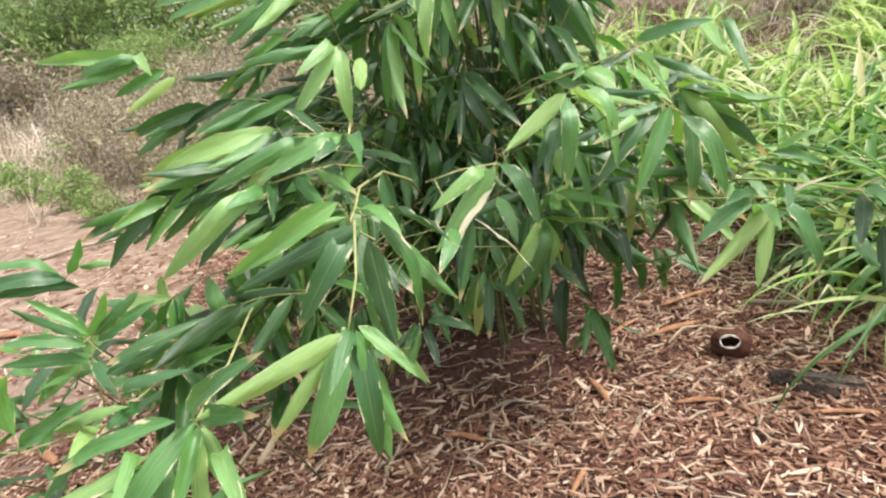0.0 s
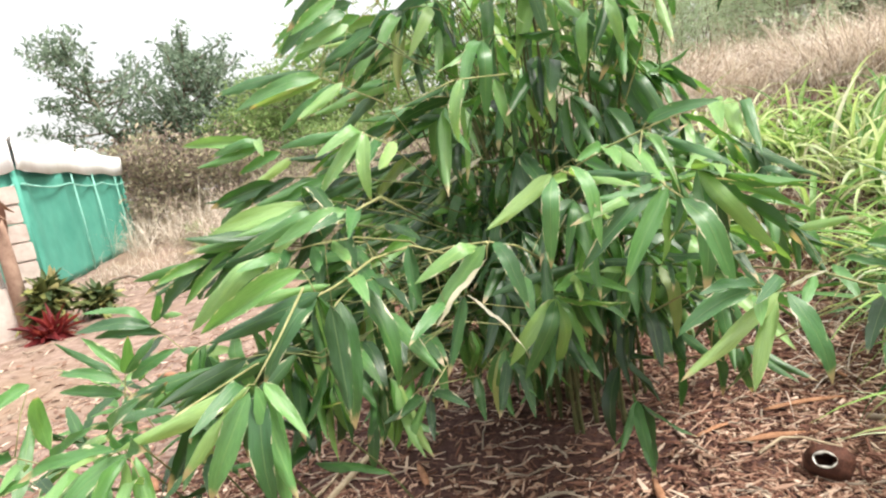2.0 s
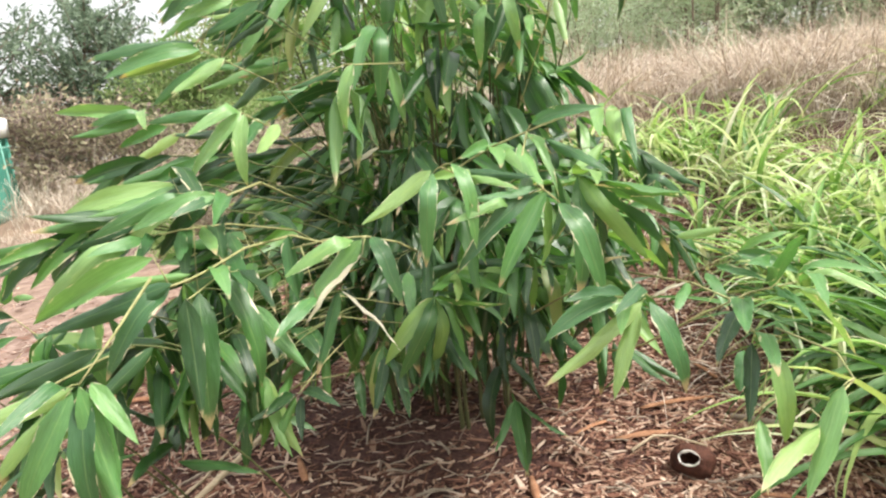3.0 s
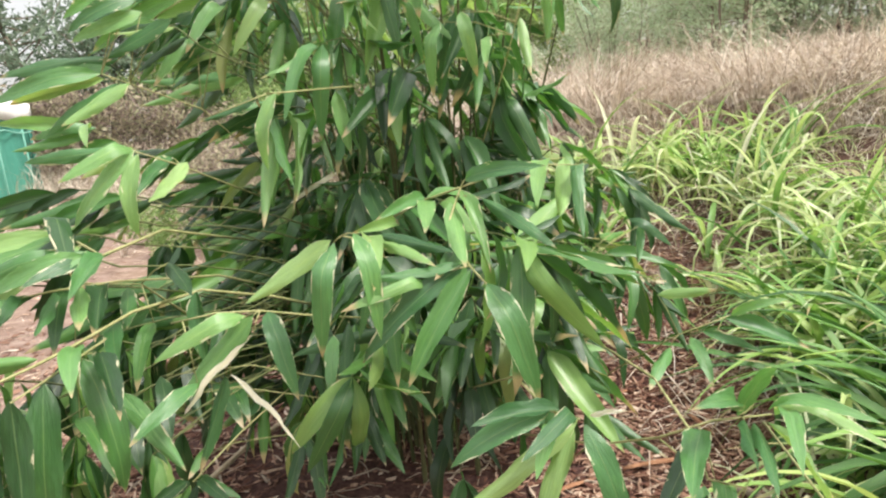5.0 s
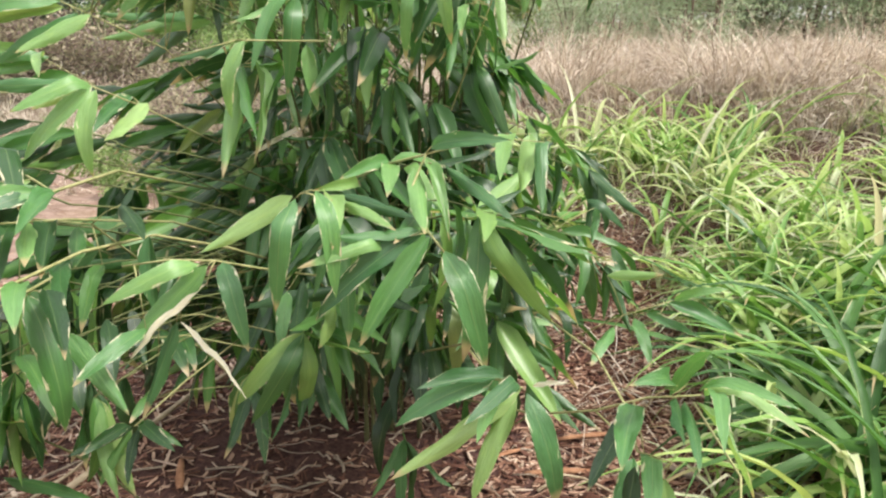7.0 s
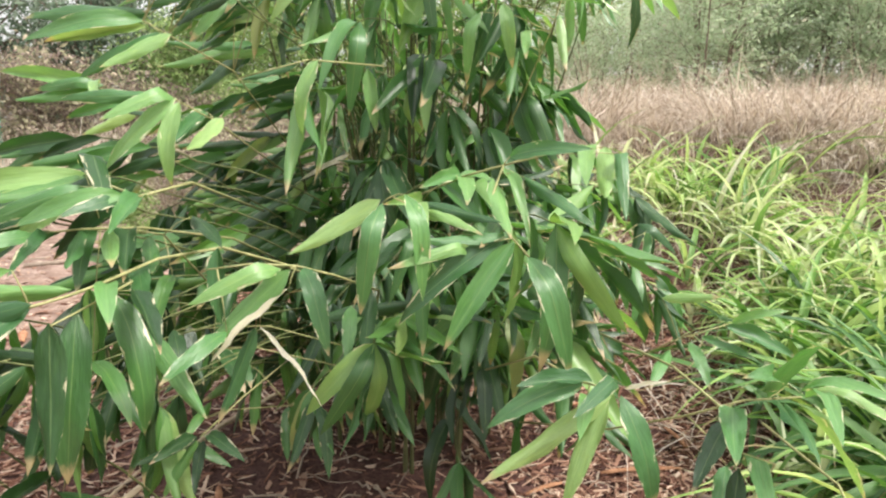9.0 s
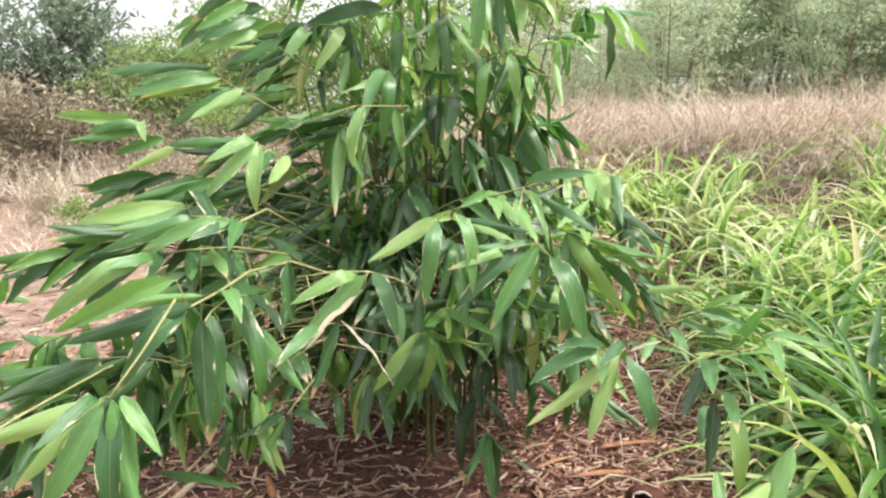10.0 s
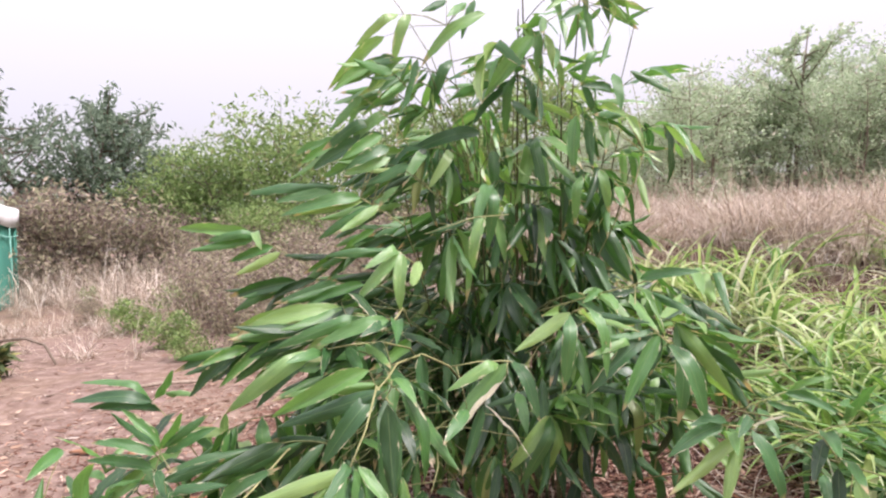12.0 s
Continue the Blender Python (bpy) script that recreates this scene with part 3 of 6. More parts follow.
# upright whorled shoots on the open side, low over the bare earth
for x, y, z, count in ((-0.96, 1.18, 0.60, 8), (-0.82, 0.98, 0.52, 7), (-1.12, 1.45, 0.62, 8), (-0.66, 1.28, 0.58, 8), (-0.60, 0.98, 0.50, 7), (-0.90, 1.50, 0.50, 8), (-1.20, 1.20, 0.45, 7), (-0.50, 1.45, 0.50, 7), (-0.76, 1.12, 0.44, 8), (-1.02, 1.02, 0.50, 8), (-0.88, 1.32, 0.70, 8)):
    foot, top = Vector((x + 0.12, y + 0.35, float(height(x + 0.12, y + 0.35)))), Vector((x, y, z))
    twigs.append((bow(foot, top, 0.05, 5), [0.004, 0.0036, 0.0032, 0.0028, 0.0024, 0.002], 5))
    turn = rng.uniform(0, 360)
    for k in range(count):
        leaf(top - Vector((0, 0, 0.022 * k)), turned(turn + 137.5 * k, rng.uniform(30, 55) - 5.5 * k), rng.uniform(0.16, 0.235), rng.uniform(0.15, 0.20), rng.uniform(-25, 25))
for k in range(11):
    p = Vector((rng.uniform(-0.55, 0.0), rng.uniform(1.45, 2.2), rng.uniform(0.42, 0.72)))
    root = BASE + Vector((rng.uniform(-0.2, 0.1), rng.uniform(-0.25, 0.0), rng.uniform(0.3, 0.55)))
    twigs.append((bow(root, p, 0.07, 5), [0.0026, 0.0025, 0.0024, 0.0022, 0.002, 0.0018], 5))
    for j in range(4):
        leaf(p, turned(rng.uniform(110, 260), rng.uniform(-85, -45)), rng.uniform(0.15, 0.22), rng.uniform(0.19, 0.25), rng.uniform(-40, 40))
for k in range(7):
    p = Vector((rng.uniform(-0.46, -0.2), rng.uniform(1.36, 1.62), rng.uniform(0.6, 0.82)))
    root = BASE + Vector((rng.uniform(-0.2, 0.0), rng.uniform(-0.25, 0.0), rng.uniform(0.4, 0.65)))
    twigs.append((bow(root, p, 0.07, 5), [0.0026, 0.0025, 0.0024, 0.0022, 0.002, 0.0018], 5))
    for j in range(4):
        leaf(p, turned(rng.uniform(90, 270), rng.uniform(-85, -55)), rng.uniform(0.16, 0.22), rng.uniform(0.17, 0.21), rng.uniform(-40, 40))
twigs = [([p - BASE for p in pts], radii, sides) for pts, radii, sides in twigs]

# low fan over the mulch
twig([(-0.159, 0.835, 0.837), (-0.149, 0.909, 0.884), (-0.156, 1.022, 0.939)], 0.0022)
hero((-0.159, 0.825, 0.837), -108, -16, 0.233, 0.14, -60)
hero((-0.171, 0.833, 0.831), -115, -44, 0.177, 0.14, -65)
hero((-0.165, 0.827, 0.829), -125, -63, 0.186, 0.23, -65)
hero((-0.151, 0.840, 0.828), -172, -80, 0.191, 0.17, -25)
hero((-0.147, 0.844, 0.836), 112, -48, 0.115, 0.22, 20)
hero((-0.150, 0.842, 0.830), 150, -82, 0.205, 0.20, 5, shape=0)
hero((-0.146, 0.821, 0.840), 114, -75, 0.183, 0.18, 10)
twig([(-0.161, 0.815, 0.841), (-0.160, 0.825, 0.841), (-0.159, 0.835, 0.837)], 0.0013)
hero((-0.161, 0.815, 0.841), 179, -7, 0.134, 0.16, -35)
# yellow branch
twig([(-0.172, 1.089, 0.907), (-0.197, 1.185, 0.896), (-0.199, 1.258, 0.897), (-0.211, 1.435, 0.905), (-0.176, 1.612, 0.897), (-0.131, 1.821, 0.819), (-0.129, 2.165, 0.676)], 0.0035)
hero((-0.179, 1.100, 0.905), -116, -47, 0.202, 0.23, -65)
twig([(-0.189, 1.083, 0.960), (-0.181, 1.086, 0.938), (-0.172, 1.089, 0.907)], 0.0013)
hero((-0.189, 1.083, 0.960), -110, -24, 0.234, 0.16, -65)
hero((-0.161, 1.082, 0.914), -108, -15, 0.233, 0.17, -65)
hero((-0.205, 1.205, 0.901), -106, -4, 0.219, 0.14, -60)
twig([(-0.245, 1.421, 0.889), (-0.228, 1.428, 0.900), (-0.211, 1.435, 0.905)], 0.0013)
hero((-0.245, 1.421, 0.889), 137, -16, 0.175, 0.23, 15)
hero((-0.194, 1.273, 0.893), 145, -12, 0.160, 0.22, 0)
twig([(-0.175, 1.590, 0.901), (-0.176, 1.601, 0.901), (-0.176, 1.612, 0.897)], 0.0013)
hero((-0.175, 1.590, 0.901), 168, -81, 0.172, 0.24, 5)
twig([(-0.123, 1.271, 0.816), (-0.161, 1.264, 0.865), (-0.199, 1.258, 0.897)], 0.0013)
hero((-0.123, 1.271, 0.816), 89, -56, 0.175, 0.23, 45)
# left sweeping branch
twig([(-0.421, 1.339, 0.954), (-0.332, 1.387, 0.964), (-0.260, 1.469, 0.958), (-0.252, 1.795, 0.883), (-0.315, 2.371, 0.669)], 0.003)
hero((-0.406, 1.330, 0.959), -112, -33, 0.270, 0.18, -70)
hero((-0.424, 1.342, 0.944), -114, -40, 0.192, 0.17, -70)
twig([(-0.380, 1.387, 0.953), (-0.378, 1.375, 0.958), (-0.376, 1.363, 0.959)], 0.0013)
hero((-0.380, 1.387, 0.953), 170, -19, 0.158, 0.14, 0)
hero((-0.333, 1.387, 0.961), 150, -15, 0.159, 0.23, 15)
twig([(-0.290, 1.408, 0.964), (-0.293, 1.418, 0.964), (-0.296, 1.428, 0.961)], 0.0013)
hero((-0.290, 1.408, 0.964), 142, -15, 0.168, 0.23, 5)
hero((-0.392, 1.354, 0.953), -159, -6, 0.141, 0.22, -55)
# upper left sweeping branch
twig([(-0.604, 1.646, 1.058), (-0.487, 1.572, 1.050), (-0.376, 1.496, 1.043), (-0.277, 1.428, 1.036), (-0.200, 1.374, 1.030), (-0.223, 1.580, 1.039), (-0.337, 2.255, 0.870)], 0.003)
hero((-0.367, 1.480, 1.045), -107, -9, 0.315, 0.14, -60)
hero((-0.493, 1.580, 1.043), -107, -10, 0.260, 0.15, -70)
twig([(-0.306, 1.424, 1.037), (-0.304, 1.434, 1.039), (-0.302, 1.445, 1.038)], 0.0013)
hero((-0.306, 1.424, 1.037), -108, -16, 0.352, 0.14, -55)
hero((-0.274, 1.419, 1.030), -108, -15, 0.280, 0.14, -70)
twig([(-0.210, 1.352, 1.034), (-0.205, 1.363, 1.034), (-0.200, 1.374, 1.030)], 0.0013)
hero((-0.210, 1.352, 1.034), -108, -15, 0.197, 0.18, -70)
hero((-0.200, 1.389, 1.028), 164, -17, 0.156, 0.23, -5)
twig([(-0.457, 1.578, 1.045), (-0.458, 1.566, 1.049), (-0.459, 1.553, 1.048)], 0.0013)
hero((-0.457, 1.578, 1.045), -106, -3, 0.204, 0.16, -70)
hero((-0.521, 1.572, 1.054), -110, -25, 0.237, 0.15, -75)
hero((-0.219, 1.385, 1.030), -167, -12, 0.153, 0.18, -50)
hero((-0.295, 1.432, 1.037), -111, -30, 0.227, 0.15, -70)
# left outer twig
twig([(-1.056, 2.387, 1.277), (-0.878, 2.518, 1.141), (-0.728, 2.841, 0.946)], 0.0022)
hero((-1.066, 2.402, 1.278), -104, 10, 0.351, 0.14, -70)
hero((-1.054, 2.382, 1.272), -107, -9, 0.290, 0.17, -75)
hero((-1.051, 2.402, 1.283), -106, -6, 0.239, 0.17, -75)
hero((-1.059, 2.385, 1.284), 148, -23, 0.174, 0.23, 15)
twig([(-0.990, 2.415, 1.230), (-1.001, 2.418, 1.238), (-1.011, 2.420, 1.243)], 0.0013)
hero((-0.990, 2.415, 1.230), -109, -20, 0.209, 0.21, -75)
twig([(-0.999, 2.511, 1.203), (-0.983, 2.482, 1.211), (-0.967, 2.452, 1.209)], 0.0013)
hero((-0.999, 2.511, 1.203), -110, -25, 0.229, 0.22, -75)
# middle twig
twig([(-0.226, 1.532, 1.210), (-0.196, 1.638, 1.167), (-0.250, 2.123, 1.019)], 0.0022)
hero((-0.223, 1.516, 1.210), -106, -2, 0.200, 0.16, -75)
hero((-0.210, 1.521, 1.209), -116, -49, 0.204, 0.17, -70)
twig([(-0.205, 1.524, 1.201), (-0.215, 1.528, 1.208), (-0.226, 1.532, 1.210)], 0.0013)
hero((-0.205, 1.524, 1.201), -160, -78, 0.170, 0.24, -25)
twig([(-0.224, 1.653, 1.185), (-0.210, 1.646, 1.179), (-0.196, 1.638, 1.167)], 0.0013)
hero((-0.224, 1.653, 1.185), 177, -22, 0.169, 0.16, -25)
hero((-0.180, 1.641, 1.173), 177, -22, 0.169, 0.23, -25)
hero((-0.225, 1.538, 1.210), -156, -18, 0.160, 0.19, -55)
# upper left twigs
twig([(-0.362, 1.653, 1.375), (-0.275, 1.873, 1.290), (-0.286, 2.253, 1.076)], 0.0022)
hero((-0.358, 1.645, 1.374), -107, -10, 0.251, 0.15, -80)
hero((-0.356, 1.653, 1.363), -107, -12, 0.219, 0.15, -80)
twig([(-0.302, 1.660, 1.349), (-0.321, 1.684, 1.356), (-0.340, 1.708, 1.353)], 0.0013)
hero((-0.302, 1.660, 1.349), -136, -29, 0.165, 0.23, -65)
twig([(-0.324, 1.653, 1.351), (-0.343, 1.653, 1.367), (-0.362, 1.653, 1.375)], 0.0013)
hero((-0.324, 1.653, 1.351), -111, -31, 0.196, 0.18, -80)
twig([(-0.273, 1.702, 1.498), (-0.307, 1.705, 1.439), (-0.340, 1.708, 1.353)], 0.0013)
hero((-0.273, 1.702, 1.498), -117, -24, 0.168, 0.23, -80)
twig([(-0.278, 1.706, 1.529), (-0.320, 1.680, 1.467), (-0.362, 1.653, 1.375)], 0.0013)
hero((-0.278, 1.706, 1.529), -125, -23, 0.167, 0.23, -75)
twig([(-0.303, 1.720, 1.573), (-0.333, 1.687, 1.491), (-0.362, 1.653, 1.375)], 0.0013)
hero((-0.303, 1.720, 1.573), -129, -27, 0.168, 0.23, -75)
twig([(-0.216, 1.719, 1.477), (-0.278, 1.713, 1.429), (-0.340, 1.708, 1.353)], 0.0013)
hero((-0.216, 1.719, 1.477), -110, -24, 0.180, 0.23, -80)
twig([(-0.286, 1.917, 1.462), (-0.281, 1.895, 1.390), (-0.275, 1.873, 1.290)], 0.0013)
hero((-0.286, 1.917, 1.462), -156, -41, 0.178, 0.24, -45)
twig([(-0.213, 1.948, 1.538), (-0.244, 1.910, 1.435), (-0.275, 1.873, 1.290)], 0.0013)
hero((-0.213, 1.948, 1.538), -155, -41, 0.182, 0.23, -45)
# low left whorl
twig([(-0.723, 1.137, 0.771), (-0.749, 1.138, 0.697), (-0.787, 1.188, 0.560), (-0.876, 1.389, 0.341)], 0.0022)
hero((-0.741, 1.151, 0.760), -96, 44, 0.136, 0.18, -30)
hero((-0.730, 1.141, 0.763), 121, 43, 0.152, 0.19, -5)
hero((-0.713, 1.125, 0.768), 96, 33, 0.156, 0.17, 85)
hero((-0.725, 1.148, 0.747), 70, 27, 0.139, 0.21, 70)
hero((-0.748, 1.145, 0.742), -103, 16, 0.157, 0.16, -45)
twig([(-0.762, 1.153, 0.707), (-0.756, 1.146, 0.703), (-0.749, 1.138, 0.697)], 0.0013)
hero((-0.762, 1.153, 0.707), -103, 13, 0.161, 0.17, -45)
hero((-0.747, 1.144, 0.708), 137, -14, 0.134, 0.22, 10)
# left whorl
twig([(-1.027, 1.553, 0.767), (-0.965, 1.586, 0.676), (-0.947, 1.691, 0.525), (-1.003, 2.109, 0.293)], 0.0022)
hero((-1.034, 1.560, 0.767), -103, 17, 0.225, 0.14, -25)
hero((-1.018, 1.543, 0.766), -105, 5, 0.244, 0.16, -55)
hero((-1.007, 1.566, 0.733), -105, 4, 0.222, 0.14, -45)
hero((-1.016, 1.560, 0.774), 122, 41, 0.159, 0.22, -10)
twig([(-0.986, 1.559, 0.791), (-1.007, 1.556, 0.783), (-1.027, 1.553, 0.767)], 0.0013)
hero((-0.986, 1.559, 0.791), 118, 5, 0.176, 0.14, 55)
twig([(-0.937, 1.572, 0.658), (-0.951, 1.579, 0.669), (-0.965, 1.586, 0.676)], 0.0013)
hero((-0.937, 1.572, 0.658), 74, 0, 0.163, 0.23, 55)
twig([(-0.955, 1.590, 0.601), (-0.958, 1.601, 0.623), (-0.960, 1.612, 0.638)], 0.0013)
hero((-0.955, 1.590, 0.601), -111, -30, 0.303, 0.15, -70)
twig([(-0.887, 1.625, 0.660), (-0.924, 1.619, 0.655), (-0.960, 1.612, 0.638)], 0.0013)
hero((-0.887, 1.625, 0.660), 162, -81, 0.140, 0.23, -5)
twig([(-0.872, 1.722, 0.684), (-0.914, 1.680, 0.653), (-0.956, 1.638, 0.600)], 0.0013)
hero((-0.872, 1.722, 0.684), -148, -76, 0.145, 0.21, -50)
hero((-0.982, 1.593, 0.674), 81, -35, 0.198, 0.17, 40)
# nearest low spray
twig([(-0.573, 0.774, 0.681), (-0.464, 0.780, 0.715), (-0.388, 0.790, 0.751), (-0.381, 0.905, 0.764), (-0.440, 1.207, 0.737), (-0.496, 1.608, 0.680)], 0.0022)
hero((-0.386, 0.787, 0.753), -121, -41, 0.232, 0.14, -55)
hero((-0.376, 0.778, 0.753), -165, -43, 0.146, 0.14, -30)
hero((-0.384, 0.780, 0.747), -165, -69, 0.189, 0.14, -20)
hero((-0.384, 0.799, 0.741), 135, -69, 0.171, 0.23, -10)
hero((-0.386, 0.805, 0.747), 126, 20, 0.177, 0.16, 55)
twig([(-0.380, 0.779, 0.770), (-0.384, 0.784, 0.762), (-0.388, 0.790, 0.751)], 0.0013)
hero((-0.380, 0.779, 0.770), 114, 33, 0.195, 0.14, 70)
hero((-0.413, 0.790, 0.757), -107, -8, 0.174, 0.14, -25)
hero((-0.452, 0.766, 0.724), -108, -12, 0.229, 0.14, -20)
hero((-0.486, 0.783, 0.714), 165, -1, 0.142, 0.14, -25)
twig([(-0.357, 0.775, 0.706), (-0.373, 0.782, 0.733), (-0.388, 0.790, 0.751)], 0.0013)
hero((-0.357, 0.775, 0.706), 152, -3, 0.155, 0.16, 5)
twig([(-0.475, 0.786, 0.692), (-0.483, 0.782, 0.701), (-0.491, 0.779, 0.707)], 0.0013)
hero((-0.475, 0.786, 0.692), 160, -10, 0.144, 0.24, -10)
twig([(-0.451, 0.797, 0.694), (-0.458, 0.789, 0.707), (-0.464, 0.780, 0.715)], 0.0013)
hero((-0.451, 0.797, 0.694), 173, -39, 0.143, 0.23, -10)
twig([(-0.529, 0.785, 0.683), (-0.524, 0.781, 0.692), (-0.518, 0.777, 0.698)], 0.0013)
hero((-0.529, 0.785, 0.683), -128, -21, 0.146, 0.14, -35)
twig([(-0.473, 0.776, 0.647), (-0.482, 0.777, 0.682), (-0.491, 0.779, 0.707)], 0.0013)
hero((-0.473, 0.776, 0.647), 141, -8, 0.161, 0.17, 15)
# low left tangle
twig([(-0.999, 1.014, 0.637), (-0.835, 0.994, 0.617), (-0.688, 1.034, 0.628), (-0.605, 1.174, 0.656), (-0.668, 1.581, 0.620)], 0.0022)
twig([(-0.832, 0.999, 0.653), (-0.833, 0.996, 0.638), (-0.835, 0.994, 0.617)], 0.0013)
hero((-0.832, 0.999, 0.653), 129, 54, 0.181, 0.18, 10)
twig([(-0.821, 0.985, 0.635), (-0.828, 0.989, 0.628), (-0.835, 0.994, 0.617)], 0.0013)
hero((-0.821, 0.985, 0.635), 97, 24, 0.207, 0.14, 65)
twig([(-0.679, 1.070, 0.711), (-0.673, 1.069, 0.679), (-0.668, 1.069, 0.635)], 0.0013)
hero((-0.679, 1.070, 0.711), 106, 21, 0.201, 0.14, 70)
twig([(-0.629, 1.044, 0.671), (-0.648, 1.056, 0.658), (-0.668, 1.069, 0.635)], 0.0013)
hero((-0.629, 1.044, 0.671), 115, 23, 0.202, 0.14, 50)
twig([(-0.934, 1.004, 0.600), (-0.925, 1.004, 0.616), (-0.917, 1.004, 0.627)], 0.0013)
hero((-0.934, 1.004, 0.600), 146, 8, 0.151, 0.16, -25)
hero((-0.974, 1.012, 0.624), 156, 15, 0.142, 0.16, -55)
twig([(-0.884, 0.980, 0.601), (-0.880, 0.990, 0.614), (-0.876, 0.999, 0.622)], 0.0013)
hero((-0.884, 0.980, 0.601), 168, 12, 0.135, 0.18, -50)
twig([(-0.767, 1.006, 0.646), (-0.764, 1.010, 0.636), (-0.762, 1.014, 0.622)], 0.0013)
hero((-0.767, 1.006, 0.646), 108, 17, 0.212, 0.14, 45)
twig([(-0.698, 1.016, 0.638), (-0.693, 1.025, 0.635), (-0.688, 1.034, 0.628)], 0.0013)
hero((-0.698, 1.016, 0.638), 162, 7, 0.143, 0.19, -35)
twig([(-0.641, 1.065, 0.635), (-0.654, 1.067, 0.637), (-0.668, 1.069, 0.635)], 0.0013)
hero((-0.641, 1.065, 0.635), 178, 16, 0.141, 0.19, -55)
twig([(-0.935, 1.070, 0.777), (-0.947, 1.039, 0.717), (-0.958, 1.009, 0.632)], 0.0013)
hero((-0.935, 1.070, 0.777), 177, -10, 0.134, 0.23, -40)
twig([(-0.717, 1.100, 0.781), (-0.682, 1.102, 0.724), (-0.647, 1.104, 0.642)], 0.0013)
hero((-0.717, 1.100, 0.781), -141, 47, 0.136, 0.14, -70)
twig([(-0.575, 1.211, 0.692), (-0.590, 1.192, 0.679), (-0.605, 1.174, 0.656)], 0.0013)
hero((-0.575, 1.211, 0.692), -178, 6, 0.146, 0.19, -45)
twig([(-0.694, 1.456, 0.671), (-0.673, 1.467, 0.655), (-0.652, 1.479, 0.629)], 0.0013)
hero((-0.694, 1.456, 0.671), 143, -19, 0.176, 0.19, -10)
twig([(-0.581, 1.177, 0.653), (-0.593, 1.176, 0.657), (-0.605, 1.174, 0.656)], 0.0013)
hero((-0.581, 1.177, 0.653), 115, 23, 0.193, 0.14, 70)
# low hanging fan
twig([(-0.126, 1.410, 0.560), (-0.142, 1.615, 0.556), (-0.231, 2.103, 0.477)], 0.0022)
hero((-0.132, 1.409, 0.560), -132, -15, 0.118, 0.24, -45, shaded=True)
hero((-0.134, 1.412, 0.552), -136, -56, 0.124, 0.23, -40, shaded=True)
hero((-0.123, 1.414, 0.551), 157, -39, 0.114, 0.23, 15, shaded=True)
hero((-0.112, 1.417, 0.564), 122, -7, 0.127, 0.23, 30, shaded=True)
hero((-0.140, 1.411, 0.560), -166, -0, 0.115, 0.23, -40, shaded=True)
# low inner leaves
twig([(0.174, 1.572, 0.835), (0.146, 1.585, 0.653), (0.085, 2.046, 0.680)], 0.0022)
twig([(0.044, 1.564, 0.587), (0.095, 1.575, 0.630), (0.146, 1.585, 0.653)], 0.0013)
hero((0.044, 1.564, 0.587), -167, -52, 0.155, 0.23, -10, shaded=True)
twig([(0.062, 1.550, 0.584), (0.104, 1.568, 0.628), (0.146, 1.585, 0.653)], 0.0013)
hero((0.062, 1.550, 0.584), 145, -52, 0.153, 0.24, 0, shaded=True)
hero((0.146, 1.582, 0.654), -172, -18, 0.158, 0.23, -10, shaded=True)
hero((0.158, 1.597, 0.649), 165, -48, 0.154, 0.23, -15, shaded=True)
twig([(0.176, 1.582, 0.653), (0.161, 1.584, 0.656), (0.146, 1.585, 0.653)], 0.0013)
hero((0.176, 1.582, 0.653), 142, -34, 0.151, 0.23, 10, shaded=True)
hero((0.176, 1.564, 0.836), 176, -63, 0.164, 0.23, 10, shaded=True)
twig([(-0.241, 1.513, 0.737), (-0.044, 1.547, 0.750), (0.153, 1.582, 0.699)], 0.0013)
hero((-0.241, 1.513, 0.737), 137, -42, 0.162, 0.23, 0, shaded=True)
twig([(-0.293, 1.471, 0.691), (-0.074, 1.528, 0.709), (0.146, 1.585, 0.653)], 0.0013)
hero((-0.293, 1.471, 0.691), 142, -39, 0.160, 0.23, -5, shaded=True)
twig([(0.186, 1.592, 0.619), (0.166, 1.589, 0.640), (0.146, 1.585, 0.653)], 0.0013)
hero((0.186, 1.592, 0.619), 133, -37, 0.151, 0.24, 20, shaded=True)
# front twig with dry margins
twig([(-0.056, 1.340, 0.913), (0.019, 1.363, 0.923), (0.093, 1.383, 0.920), (0.142, 1.444, 0.892), (0.150, 1.694, 0.802), (-0.022, 2.235, 0.555)], 0.0025)
twig([(0.092, 1.361, 0.918), (0.092, 1.372, 0.921), (0.093, 1.383, 0.920)], 0.0013)
hero((0.092, 1.361, 0.918), -114, -42, 0.222, 0.21, -60)
hero((0.069, 1.372, 0.915), -130, -18, 0.163, 0.22, -55)
hero((0.104, 1.388, 0.916), 133, -59, 0.165, 0.23, 15)
twig([(0.090, 1.356, 0.887), (0.091, 1.369, 0.907), (0.093, 1.383, 0.920)], 0.0013)
hero((0.090, 1.356, 0.887), -115, -46, 0.188, 0.14, -25, dry=True)
twig([(0.029, 1.351, 0.814), (0.033, 1.360, 0.877), (0.038, 1.368, 0.922)], 0.0013)
hero((0.029, 1.351, 0.814), -129, -67, 0.184, 0.16, -45)
twig([(0.035, 1.354, 0.813), (0.036, 1.361, 0.876), (0.038, 1.368, 0.922)], 0.0013)
hero((0.035, 1.354, 0.813), 87, -53, 0.176, 0.14, 10, dry=True)
twig([(-0.008, 1.318, 0.812), (-0.022, 1.332, 0.872), (-0.037, 1.346, 0.915)], 0.0013)
hero((-0.008, 1.318, 0.812), -166, -21, 0.154, 0.20, -30)
